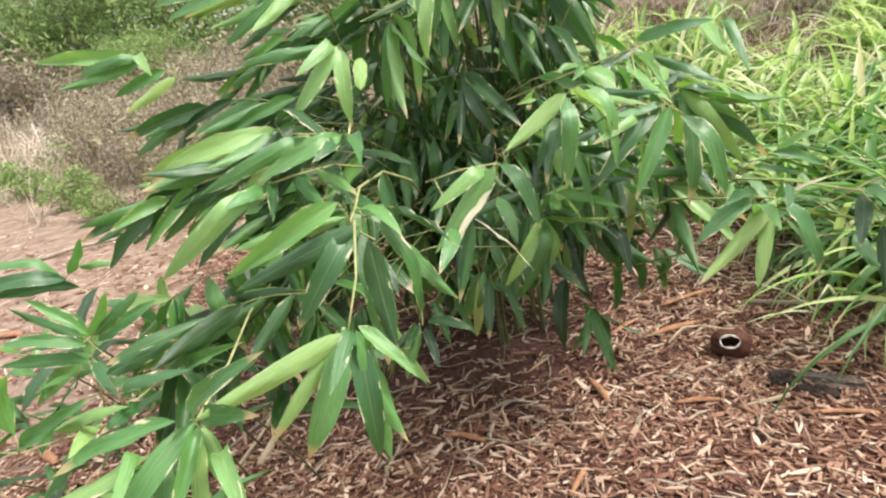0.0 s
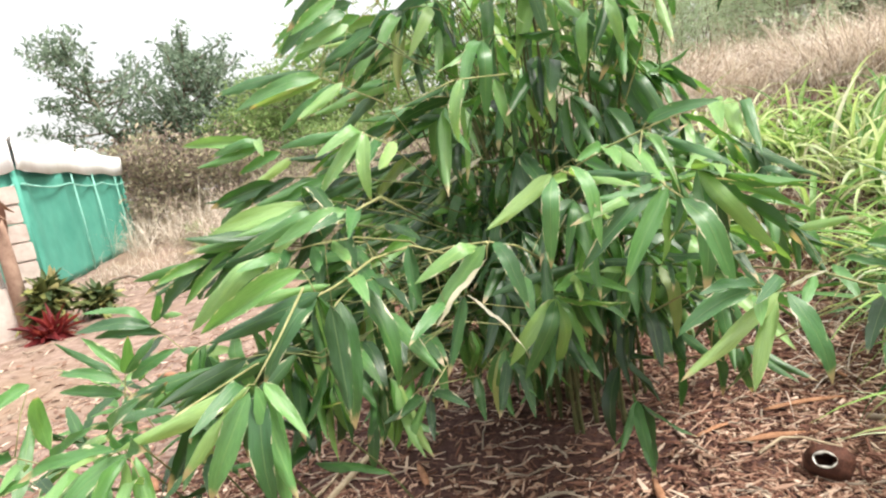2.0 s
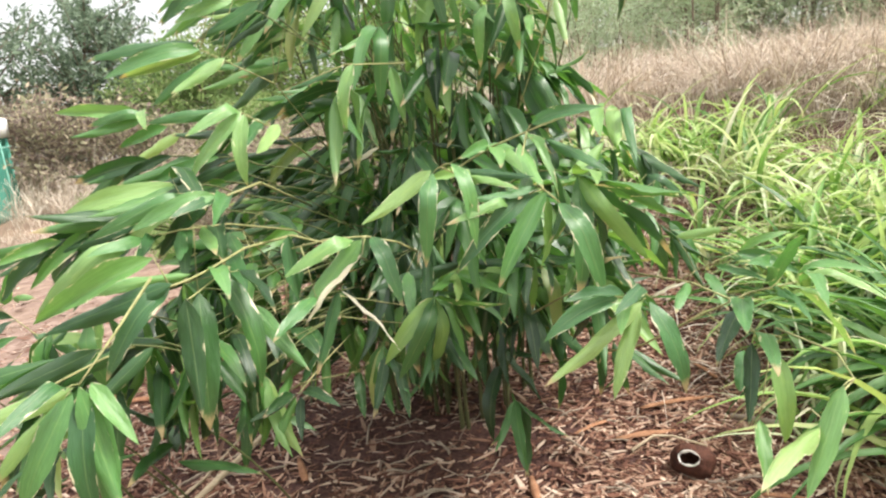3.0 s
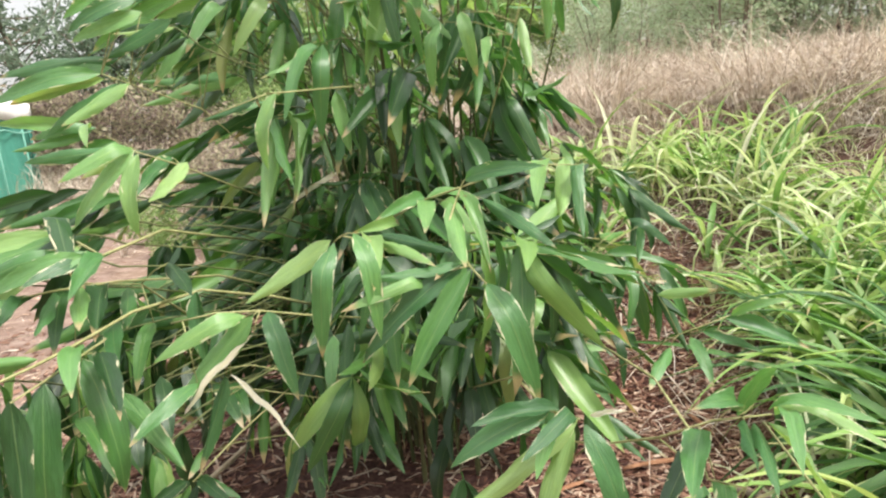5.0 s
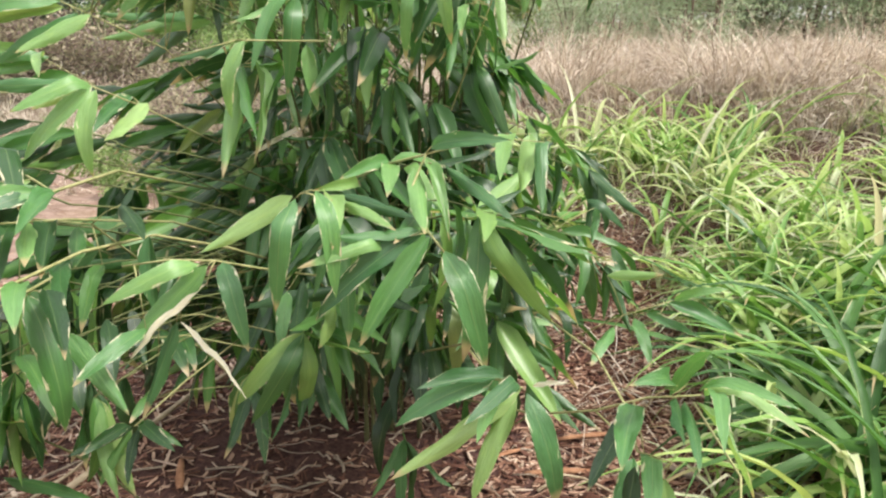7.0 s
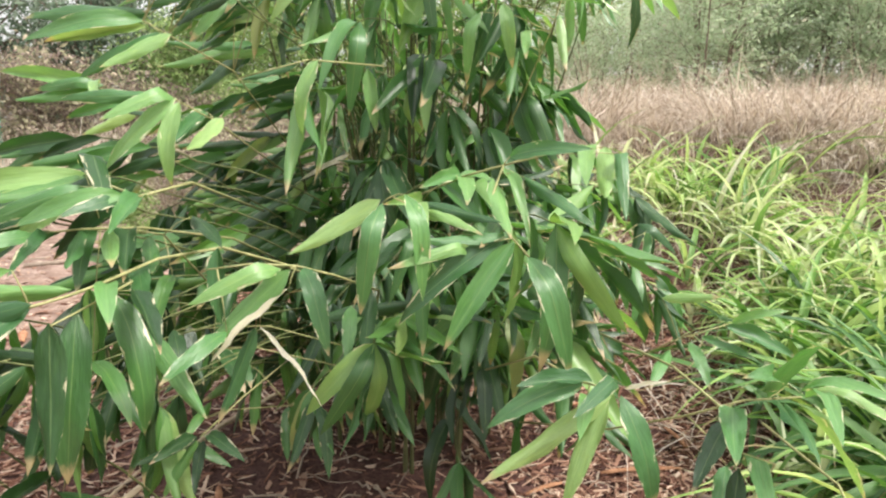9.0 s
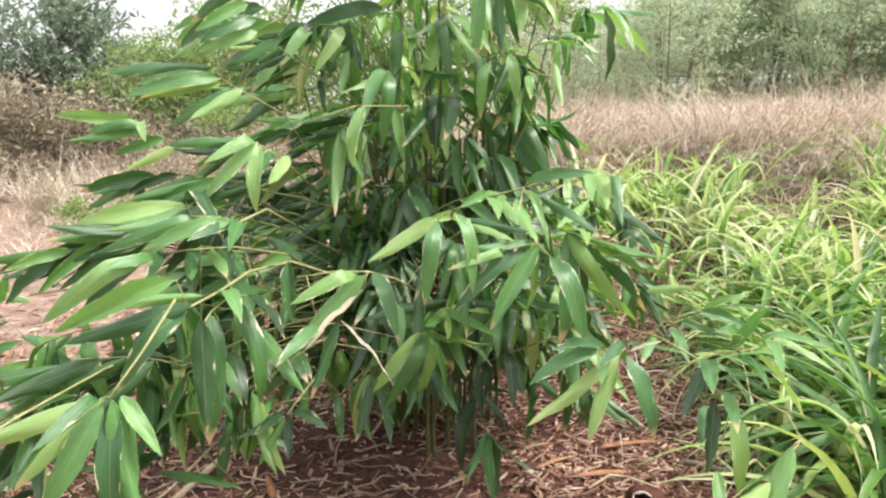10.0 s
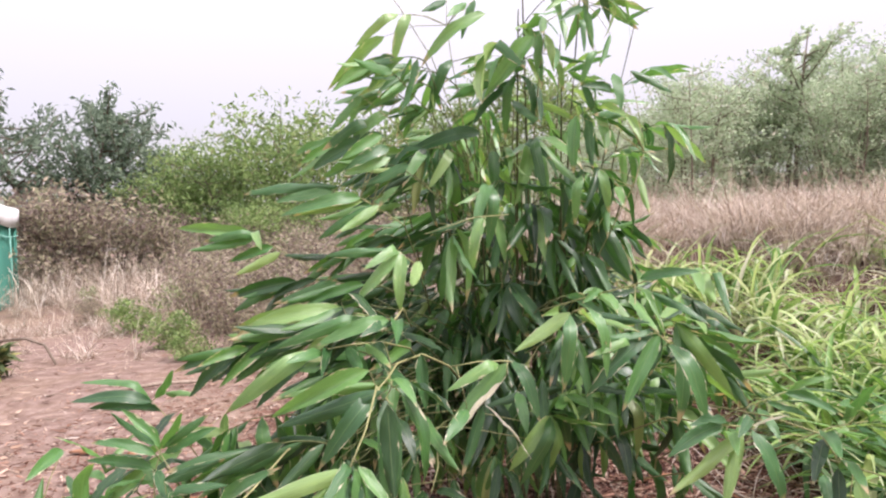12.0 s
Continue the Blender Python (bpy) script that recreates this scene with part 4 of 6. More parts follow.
# right inner leaves
twig([(0.358, 1.691, 0.759), (0.224, 2.040, 0.560)], 0.0022)
hero((0.350, 1.692, 0.751), -126, 11, 0.176, 0.14, -60, shaded=True)
hero((0.351, 1.689, 0.768), -113, -39, 0.184, 0.20, -50, shaded=True)
hero((0.357, 1.696, 0.750), -170, -37, 0.164, 0.21, 0, shaded=True)
twig([(0.408, 1.696, 0.747), (0.383, 1.693, 0.757), (0.358, 1.691, 0.759)], 0.0013)
hero((0.408, 1.696, 0.747), -178, -16, 0.163, 0.24, 10, shaded=True)
twig([(0.386, 1.687, 0.643), (0.372, 1.689, 0.711), (0.358, 1.691, 0.759)], 0.0013)
hero((0.386, 1.687, 0.643), 167, -52, 0.155, 0.23, -5, shaded=True)
twig([(0.346, 2.054, 0.512), (0.285, 2.047, 0.547), (0.224, 2.040, 0.560)], 0.0013)
hero((0.346, 2.054, 0.512), -137, -25, 0.170, 0.23, -35, shaded=True)
# right lower leaves
twig([(0.899, 1.078, 0.711), (0.958, 1.296, 0.664), (0.977, 1.706, 0.569)], 0.0022)
twig([(0.874, 1.051, 0.713), (0.887, 1.064, 0.715), (0.899, 1.078, 0.711)], 0.0013)
hero((0.874, 1.051, 0.713), -135, -54, 0.167, 0.23, -5)
twig([(0.838, 1.033, 0.658), (0.869, 1.056, 0.692), (0.899, 1.078, 0.711)], 0.0013)
hero((0.838, 1.033, 0.658), -143, -0, 0.202, 0.14, -5)
# right hanging leaves
twig([(0.841, 1.212, 0.729), (0.794, 1.202, 0.745), (0.782, 1.257, 0.780), (0.754, 1.507, 0.748), (0.633, 1.884, 0.688)], 0.0022)
hero((0.793, 1.265, 0.767), -153, -28, 0.145, 0.23, 0, shaded=True)
twig([(0.837, 1.224, 0.694), (0.839, 1.218, 0.715), (0.841, 1.212, 0.729)], 0.0013)
hero((0.837, 1.224, 0.694), -178, -80, 0.155, 0.23, -5, shaded=True)
twig([(0.795, 1.167, 0.603), (0.812, 1.188, 0.679), (0.829, 1.210, 0.733)], 0.0013)
hero((0.795, 1.167, 0.603), -168, -44, 0.122, 0.23, -15, shaded=True)
hero((0.792, 1.196, 0.726), -159, -65, 0.134, 0.23, 10, shaded=True)
# right trailing spray
twig([(0.880, 1.257, 0.809), (0.811, 1.271, 0.791), (0.742, 1.299, 0.748), (0.652, 1.529, 0.605), (0.390, 1.999, 0.376)], 0.0022)
hero((0.885, 1.264, 0.817), 104, -17, 0.142, 0.14, 35)
hero((0.875, 1.251, 0.818), 124, 8, 0.129, 0.14, 20)
hero((0.872, 1.248, 0.802), 132, -45, 0.141, 0.14, 0)
twig([(0.844, 1.242, 0.808), (0.845, 1.253, 0.806), (0.846, 1.264, 0.800)], 0.0013)
hero((0.844, 1.242, 0.808), -174, 6, 0.147, 0.14, -40)
hero((0.856, 1.245, 0.803), -177, -5, 0.153, 0.14, -15)
hero((0.844, 1.281, 0.793), 165, 46, 0.165, 0.14, -25)
hero((0.833, 1.270, 0.807), -153, 25, 0.175, 0.14, -50)
hero((0.795, 1.260, 0.782), -165, -3, 0.163, 0.22, 5)
twig([(0.805, 1.303, 0.672), (0.774, 1.301, 0.718), (0.742, 1.299, 0.748)], 0.0013)
hero((0.805, 1.303, 0.672), -164, -4, 0.158, 0.19, 5)
twig([(0.811, 1.231, 0.711), (0.802, 1.254, 0.752), (0.794, 1.278, 0.780)], 0.0013)
hero((0.811, 1.231, 0.711), -177, 1, 0.148, 0.21, -5)
hero((0.885, 1.260, 0.806), -176, 1, 0.148, 0.14, -15)
# right trailing twig
twig([(0.965, 1.999, 0.694), (0.853, 2.017, 0.641), (0.744, 2.125, 0.530), (0.564, 2.540, 0.230)], 0.0022)
hero((0.960, 2.006, 0.687), 85, -22, 0.215, 0.20, 60)
twig([(0.806, 2.026, 0.743), (0.829, 2.021, 0.701), (0.853, 2.017, 0.641)], 0.0013)
hero((0.806, 2.026, 0.743), 115, 11, 0.145, 0.24, 60)
twig([(0.831, 1.995, 0.617), (0.842, 2.006, 0.632), (0.853, 2.017, 0.641)], 0.0013)
hero((0.831, 1.995, 0.617), -158, -16, 0.171, 0.23, -5)
twig([(0.883, 2.032, 0.629), (0.882, 2.022, 0.644), (0.881, 2.012, 0.654)], 0.0013)
hero((0.883, 2.032, 0.629), 158, -34, 0.149, 0.23, 15)
hero((0.970, 1.990, 0.700), 118, 22, 0.139, 0.17, 60)
hero((0.908, 2.017, 0.651), 110, -18, 0.147, 0.17, 50)
# centre fan
twig([(0.270, 1.363, 1.050), (0.306, 1.466, 1.012), (0.118, 1.912, 0.844)], 0.0022)
hero((0.253, 1.356, 1.045), -109, -31, 0.174, 0.23, -65)
twig([(0.253, 1.366, 1.038), (0.262, 1.365, 1.046), (0.270, 1.363, 1.050)], 0.0013)
hero((0.253, 1.366, 1.038), -158, -74, 0.188, 0.23, -25)
twig([(0.294, 1.352, 1.055), (0.282, 1.358, 1.055), (0.270, 1.363, 1.050)], 0.0013)
hero((0.294, 1.352, 1.055), 135, -73, 0.176, 0.16, 5)
twig([(0.279, 1.457, 1.029), (0.288, 1.449, 1.027), (0.297, 1.440, 1.022)], 0.0013)
hero((0.279, 1.457, 1.029), 157, -20, 0.173, 0.23, -10)
twig([(0.298, 1.462, 1.031), (0.302, 1.464, 1.023), (0.306, 1.466, 1.012)], 0.0013)
hero((0.298, 1.462, 1.031), 119, -6, 0.174, 0.14, 50)
twig([(0.282, 1.477, 1.020), (0.294, 1.471, 1.019), (0.306, 1.466, 1.012)], 0.0013)
hero((0.282, 1.477, 1.020), 128, -9, 0.177, 0.14, 40)
twig([(0.098, 1.657, 0.773), (0.131, 1.729, 0.845), (0.165, 1.800, 0.886)], 0.0013)
hero((0.098, 1.657, 0.773), 160, -38, 0.159, 0.24, 10)
# right middle spray
twig([(0.495, 1.384, 0.958), (0.465, 1.406, 0.984), (0.422, 1.465, 1.044), (0.434, 1.533, 1.096), (0.342, 1.613, 1.066), (0.039, 2.149, 0.923)], 0.0025)
hero((0.455, 1.419, 0.982), -111, -37, 0.240, 0.14, -55)
hero((0.470, 1.392, 0.980), -120, -53, 0.218, 0.16, -50)
hero((0.455, 1.398, 0.988), -116, 0, 0.163, 0.14, -40)
twig([(0.397, 1.393, 0.959), (0.431, 1.400, 0.977), (0.465, 1.406, 0.984)], 0.0013)
hero((0.397, 1.393, 0.959), -132, -6, 0.155, 0.14, -55)
hero((0.492, 1.399, 0.955), 115, -67, 0.210, 0.23, 35)
hero((0.435, 1.530, 1.091), 143, -51, 0.171, 0.16, 10)
hero((0.417, 1.513, 1.073), 161, -29, 0.173, 0.24, -10)
twig([(0.473, 1.520, 1.077), (0.452, 1.518, 1.083), (0.431, 1.516, 1.083)], 0.0013)
hero((0.473, 1.520, 1.077), 117, -29, 0.167, 0.17, 45)
hero((0.342, 1.614, 1.066), 162, -15, 0.162, 0.23, -10)
twig([(0.446, 1.527, 1.112), (0.440, 1.530, 1.106), (0.434, 1.533, 1.096)], 0.0013)
hero((0.446, 1.527, 1.112), 114, 5, 0.162, 0.17, 70)
hero((0.339, 1.627, 1.071), -160, -4, 0.162, 0.15, -55)
twig([(0.615, 1.591, 1.132), (0.525, 1.562, 1.129), (0.434, 1.533, 1.096)], 0.0013)
hero((0.615, 1.591, 1.132), -179, -26, 0.180, 0.19, 10)
twig([(0.652, 1.567, 1.120), (0.543, 1.550, 1.126), (0.434, 1.533, 1.096)], 0.0013)
hero((0.652, 1.567, 1.120), -179, -36, 0.177, 0.14, 20)
twig([(0.581, 1.558, 1.119), (0.508, 1.546, 1.120), (0.434, 1.533, 1.096)], 0.0013)
hero((0.581, 1.558, 1.119), -178, -16, 0.166, 0.18, 0)
twig([(0.229, 1.776, 0.996), (0.248, 1.762, 1.018), (0.266, 1.747, 1.031)], 0.0013)
hero((0.229, 1.776, 0.996), -161, 1, 0.157, 0.16, -60)
# right low fan
twig([(0.635, 1.267, 0.790), (0.586, 1.308, 0.783), (0.507, 1.543, 0.733), (0.193, 2.135, 0.407)], 0.0025)
hero((0.632, 1.271, 0.786), -110, -34, 0.237, 0.14, -35)
hero((0.624, 1.276, 0.783), -134, -65, 0.181, 0.18, -25)
hero((0.641, 1.261, 0.785), 115, -67, 0.179, 0.20, 35)
hero((0.588, 1.294, 0.785), -115, -18, 0.166, 0.23, -40)
hero((0.604, 1.304, 0.786), -134, 11, 0.167, 0.14, -25)
hero((0.649, 1.281, 0.788), 164, 35, 0.10, 0.15, 70, dry=True)
hero((0.621, 1.255, 0.791), -162, 8, 0.160, 0.15, -30)
twig([(0.596, 1.296, 0.751), (0.597, 1.297, 0.771), (0.599, 1.298, 0.785)], 0.0013)
hero((0.596, 1.296, 0.751), -173, 5, 0.148, 0.17, -10)
# right inner stem
twig([(0.563, 2.070, 0.739), (0.571, 2.038, 0.605), (0.549, 2.082, 0.381)], 0.0022)
hero((0.564, 2.063, 0.725), -144, 49, 0.123, 0.21, -85)
hero((0.564, 2.060, 0.710), 113, 50, 0.115, 0.23, 80)
hero((0.570, 2.049, 0.665), 106, 31, 0.113, 0.23, 65)
hero((0.565, 2.061, 0.629), -103, 34, 0.121, 0.22, -60)
hero((0.572, 2.025, 0.609), 104, -5, 0.112, 0.23, 50)
twig([(0.565, 2.007, 0.567), (0.565, 2.028, 0.562), (0.566, 2.049, 0.549)], 0.0013)
hero((0.565, 2.007, 0.567), -124, 2, 0.121, 0.23, -50)
twig([(0.779, 2.169, 0.895), (0.671, 2.120, 0.840), (0.563, 2.070, 0.739)], 0.0013)
hero((0.779, 2.169, 0.895), -169, -50, 0.122, 0.23, 10)
twig([(0.748, 2.165, 0.912), (0.656, 2.118, 0.847), (0.563, 2.070, 0.739)], 0.0013)
hero((0.748, 2.165, 0.912), 89, -35, 0.133, 0.23, 65)
twig([(0.493, 2.073, 0.720), (0.528, 2.072, 0.735), (0.563, 2.070, 0.739)], 0.0013)
hero((0.493, 2.073, 0.720), -108, -28, 0.125, 0.23, -50)
# withered leaves
twig([(0.401, 2.515, 1.378), (0.281, 2.523, 1.417), (0.189, 2.611, 1.500)], 0.0022)
hero((0.181, 2.604, 1.490), 130, -72, 0.106, 0.23, 20, dry=True)
hero((0.404, 2.534, 1.375), -145, -70, 0.164, 0.23, -25, dry=True)
twig([(0.246, 2.526, 1.384), (0.264, 2.525, 1.404), (0.281, 2.523, 1.417)], 0.0013)
hero((0.246, 2.526, 1.384), 112, -52, 0.103, 0.20, 45, dry=True)
twig([(0.118, 2.585, 1.500), (0.154, 2.598, 1.506), (0.189, 2.611, 1.500)], 0.0013)
hero((0.118, 2.585, 1.500), 129, -24, 0.113, 0.19, 50, dry=True)
twig([(-0.143, 2.366, 1.072), (0.069, 2.445, 1.290), (0.281, 2.523, 1.417)], 0.0013)
hero((-0.143, 2.366, 1.072), -111, -35, 0.183, 0.19, -70, dry=True)
# dark hanging leaves
twig([(-0.123, 1.815, 0.447), (-0.079, 1.935, 0.478), (-0.289, 2.312, 0.466)], 0.0022)
hero((-0.129, 1.826, 0.441), 165, -47, 0.150, 0.23, 5, shaded=True)
twig([(-0.067, 1.835, 0.458), (-0.089, 1.840, 0.460), (-0.112, 1.845, 0.455)], 0.0013)
hero((-0.067, 1.835, 0.458), 147, -51, 0.157, 0.23, -10, shaded=True)
twig([(0.013, 1.965, 0.521), (-0.033, 1.950, 0.508), (-0.079, 1.935, 0.478)], 0.0013)
hero((0.013, 1.965, 0.521), 141, -40, 0.160, 0.24, 0, shaded=True)
twig([(0.078, 1.972, 0.539), (-0.000, 1.953, 0.522), (-0.079, 1.935, 0.478)], 0.0013)
hero((0.078, 1.972, 0.539), 119, -62, 0.168, 0.23, 20, shaded=True)
twig([(0.218, 1.984, 0.474), (0.070, 1.960, 0.500), (-0.079, 1.935, 0.478)], 0.0013)
hero((0.218, 1.984, 0.474), 168, -52, 0.155, 0.23, 15, shaded=True)
twig([(-0.012, 1.937, 0.481), (-0.045, 1.936, 0.485), (-0.079, 1.935, 0.478)], 0.0013)
hero((-0.012, 1.937, 0.481), 157, -37, 0.153, 0.23, 15, shaded=True)
twig([(-0.418, 1.724, 0.382), (-0.270, 1.769, 0.440), (-0.123, 1.815, 0.447)], 0.0013)
hero((-0.418, 1.724, 0.382), 86, -26, 0.188, 0.23, 30, shaded=True)
twig([(-0.453, 1.735, 0.365), (-0.288, 1.775, 0.434), (-0.123, 1.815, 0.447)], 0.0013)
hero((-0.453, 1.735, 0.365), -176, -76, 0.180, 0.24, -20, shaded=True)
twig([(-0.283, 1.810, 0.584), (-0.203, 1.812, 0.533), (-0.123, 1.815, 0.447)], 0.0013)
hero((-0.283, 1.810, 0.584), 137, -16, 0.175, 0.23, -5, shaded=True)
twig([(-0.386, 2.191, 0.506), (-0.311, 2.204, 0.500), (-0.236, 2.218, 0.469)], 0.0013)
hero((-0.386, 2.191, 0.506), -121, -54, 0.173, 0.23, -60, shaded=True)
twig([(-0.282, 2.181, 0.514), (-0.259, 2.199, 0.497), (-0.236, 2.218, 0.469)], 0.0013)
hero((-0.282, 2.181, 0.514), 117, -68, 0.172, 0.23, 15, shaded=True)
twig([(0.046, 2.274, 0.496), (-0.069, 2.199, 0.506), (-0.184, 2.124, 0.472)], 0.0013)
hero((0.046, 2.274, 0.496), -111, -35, 0.184, 0.23, -55, shaded=True)
# left inner leaves
twig([(-0.328, 1.434, 0.966), (-0.269, 1.542, 0.932), (-0.305, 1.801, 0.741)], 0.0022)
twig([(-0.348, 1.436, 0.956), (-0.338, 1.435, 0.963), (-0.328, 1.434, 0.966)], 0.0013)
hero((-0.348, 1.436, 0.956), 159, -39, 0.161, 0.23, -10, shaded=True)
twig([(-0.286, 1.458, 0.956), (-0.300, 1.459, 0.959), (-0.313, 1.461, 0.957)], 0.0013)
hero((-0.286, 1.458, 0.956), 146, -24, 0.178, 0.23, 5, shaded=True)
twig([(-0.309, 1.549, 0.924), (-0.289, 1.545, 0.931), (-0.269, 1.542, 0.932)], 0.0013)
hero((-0.309, 1.549, 0.924), 144, -14, 0.177, 0.23, 5, shaded=True)
twig([(-0.223, 1.577, 0.968), (-0.246, 1.559, 0.956), (-0.269, 1.542, 0.932)], 0.0013)
hero((-0.223, 1.577, 0.968), 133, -11, 0.194, 0.24, 10, shaded=True)
twig([(-0.288, 1.754, 0.611), (-0.296, 1.778, 0.687), (-0.305, 1.801, 0.741)], 0.0013)
hero((-0.288, 1.754, 0.611), 122, -25, 0.178, 0.23, 10, shaded=True)
twig([(-0.306, 1.356, 0.718), (-0.317, 1.395, 0.863), (-0.328, 1.434, 0.966)], 0.0013)
hero((-0.306, 1.356, 0.718), 124, -27, 0.180, 0.24, -5, shaded=True)
twig([(-0.466, 1.727, 0.608), (-0.385, 1.764, 0.692), (-0.305, 1.801, 0.741)], 0.0013)
hero((-0.466, 1.727, 0.608), 139, -74, 0.182, 0.23, -15, shaded=True)
twig([(-0.353, 1.740, 0.669), (-0.329, 1.770, 0.714), (-0.305, 1.801, 0.741)], 0.0013)
hero((-0.353, 1.740, 0.669), 134, -43, 0.169, 0.23, -10, shaded=True)
twig([(-0.367, 1.446, 1.074), (-0.348, 1.440, 1.029), (-0.328, 1.434, 0.966)], 0.0013)
hero((-0.367, 1.446, 1.074), 130, -18, 0.212, 0.20, -5, shaded=True)
twig([(-0.248, 1.532, 0.849), (-0.258, 1.537, 0.898), (-0.269, 1.542, 0.932)], 0.0013)
hero((-0.248, 1.532, 0.849), 173, -45, 0.154, 0.23, -15, shaded=True)
twig([(-0.252, 1.800, 0.773), (-0.279, 1.801, 0.762), (-0.305, 1.801, 0.741)], 0.0013)
hero((-0.252, 1.800, 0.773), 179, -50, 0.158, 0.23, -15, shaded=True)
twig([(-0.540, 1.693, 0.586), (-0.423, 1.747, 0.688), (-0.305, 1.801, 0.741)], 0.0013)
hero((-0.540, 1.693, 0.586), 172, -49, 0.149, 0.24, -15, shaded=True)
twig([(-0.297, 1.733, 0.475), (-0.301, 1.767, 0.630), (-0.305, 1.801, 0.741)], 0.0013)
hero((-0.297, 1.733, 0.475), 178, -17, 0.136, 0.23, -20, shaded=True)
# hanging leaves of the yellow branch
twig([(-0.141, 1.089, 0.883), (-0.181, 1.184, 0.872), (-0.185, 1.258, 0.880), (-0.222, 1.408, 0.879)], 0.0022)
hero((-0.184, 1.187, 0.870), 153, -76, 0.272, 0.20, 0, shaded=True)
hero((-0.169, 1.255, 0.881), 127, -72, 0.237, 0.23, -10, shaded=True)
twig([(-0.136, 1.260, 0.891), (-0.161, 1.259, 0.889), (-0.185, 1.258, 0.880)], 0.0013)
hero((-0.136, 1.260, 0.891), 137, -16, 0.194, 0.18, -15, shaded=True)
hero((-0.155, 1.101, 0.882), 156, -76, 0.211, 0.22, -5, shaded=True)
# top leaves
twig([(-0.120, 1.975, 1.984), (-0.112, 2.025, 1.869), (-0.083, 2.126, 1.599), (-0.092, 2.371, 1.239)], 0.0022)
twig([(-0.284, 1.948, 2.029), (-0.202, 1.961, 2.020), (-0.120, 1.975, 1.984)], 0.0013)
hero((-0.284, 1.948, 2.029), -100, -36, 0.193, 0.18, -85)
twig([(-0.247, 1.966, 2.032), (-0.184, 1.970, 2.019), (-0.120, 1.975, 1.984)], 0.0013)
hero((-0.247, 1.966, 2.032), -102, -68, 0.201, 0.23, -80)
twig([(-0.334, 1.933, 1.951), (-0.227, 1.954, 1.985), (-0.120, 1.975, 1.984)], 0.0013)
hero((-0.334, 1.933, 1.951), -100, -43, 0.279, 0.14, -85)
twig([(-0.115, 1.965, 2.068), (-0.117, 1.970, 2.033), (-0.120, 1.975, 1.984)], 0.0013)
hero((-0.115, 1.965, 2.068), -152, -28, 0.164, 0.18, -65)
twig([(-0.049, 1.989, 2.061), (-0.084, 1.982, 2.031), (-0.120, 1.975, 1.984)], 0.0013)
hero((-0.049, 1.989, 2.061), -159, -32, 0.170, 0.20, -50)
twig([(-0.021, 2.005, 2.074), (-0.070, 1.990, 2.040), (-0.120, 1.975, 1.984)], 0.0013)
hero((-0.021, 2.005, 2.074), -103, -73, 0.154, 0.20, -70)
twig([(0.019, 1.984, 2.014), (-0.050, 1.979, 2.010), (-0.120, 1.975, 1.984)], 0.0013)
hero((0.019, 1.984, 2.014), -100, -36, 0.301, 0.14, -70)
twig([(0.028, 2.059, 1.887), (-0.042, 2.042, 1.889), (-0.112, 2.025, 1.869)], 0.0013)
hero((0.028, 2.059, 1.887), -133, -16, 0.157, 0.17, -80)
twig([(0.078, 2.073, 1.886), (-0.017, 2.049, 1.893), (-0.112, 2.025, 1.869)], 0.0013)
hero((0.078, 2.073, 1.886), -100, -43, 0.187, 0.23, -80)
hero((-0.113, 2.037, 1.882), -101, -65, 0.209, 0.22, -75)
twig([(-0.031, 2.148, 1.631), (-0.057, 2.137, 1.620), (-0.083, 2.126, 1.599)], 0.0013)
hero((-0.031, 2.148, 1.631), -99, -13, 0.319, 0.16, -80)
# crown twig
twig([(0.348, 2.001, 2.037), (0.221, 1.979, 1.965), (0.196, 2.023, 1.804), (0.152, 2.162, 1.485)], 0.0022)
twig([(0.182, 1.952, 1.912), (0.198, 1.971, 1.922), (0.215, 1.990, 1.924)], 0.0013)
hero((0.182, 1.952, 1.912), -100, -51, 0.274, 0.23, -75)
twig([(0.212, 1.983, 1.986), (0.217, 1.981, 1.977), (0.221, 1.979, 1.965)], 0.0013)
hero((0.212, 1.983, 1.986), -179, -38, 0.153, 0.23, 15)
twig([(0.201, 1.990, 1.941), (0.208, 1.990, 1.934), (0.215, 1.990, 1.924)], 0.0013)
hero((0.201, 1.990, 1.941), -109, -84, 0.146, 0.23, -55)
twig([(0.220, 1.960, 1.920), (0.217, 1.975, 1.925), (0.215, 1.990, 1.924)], 0.0013)
hero((0.220, 1.960, 1.920), 85, -76, 0.140, 0.21, 80)
twig([(0.290, 1.982, 2.036), (0.303, 1.989, 2.030), (0.316, 1.995, 2.019)], 0.0013)
hero((0.290, 1.982, 2.036), -145, -27, 0.153, 0.14, -65)
twig([(0.346, 1.991, 2.005), (0.331, 1.993, 2.015), (0.316, 1.995, 2.019)], 0.0013)
hero((0.346, 1.991, 2.005), -140, -25, 0.153, 0.17, -65)
twig([(0.366, 2.004, 1.998), (0.357, 2.002, 2.021), (0.348, 2.001, 2.037)], 0.0013)
hero((0.366, 2.004, 1.998), 90, -84, 0.137, 0.19, 75)
twig([(0.336, 1.995, 1.969), (0.326, 1.995, 1.998), (0.316, 1.995, 2.019)], 0.0013)
hero((0.336, 1.995, 1.969), 169, -66, 0.144, 0.15, 0)
twig([(0.389, 2.003, 1.861), (0.353, 1.999, 1.954), (0.316, 1.995, 2.019)], 0.0013)
hero((0.389, 2.003, 1.861), -101, -63, 0.138, 0.23, -65)
twig([(0.499, 2.035, 1.958), (0.423, 2.018, 2.011), (0.348, 2.001, 2.037)], 0.0013)
hero((0.499, 2.035, 1.958), 120, 18, 0.105, 0.18, 85)
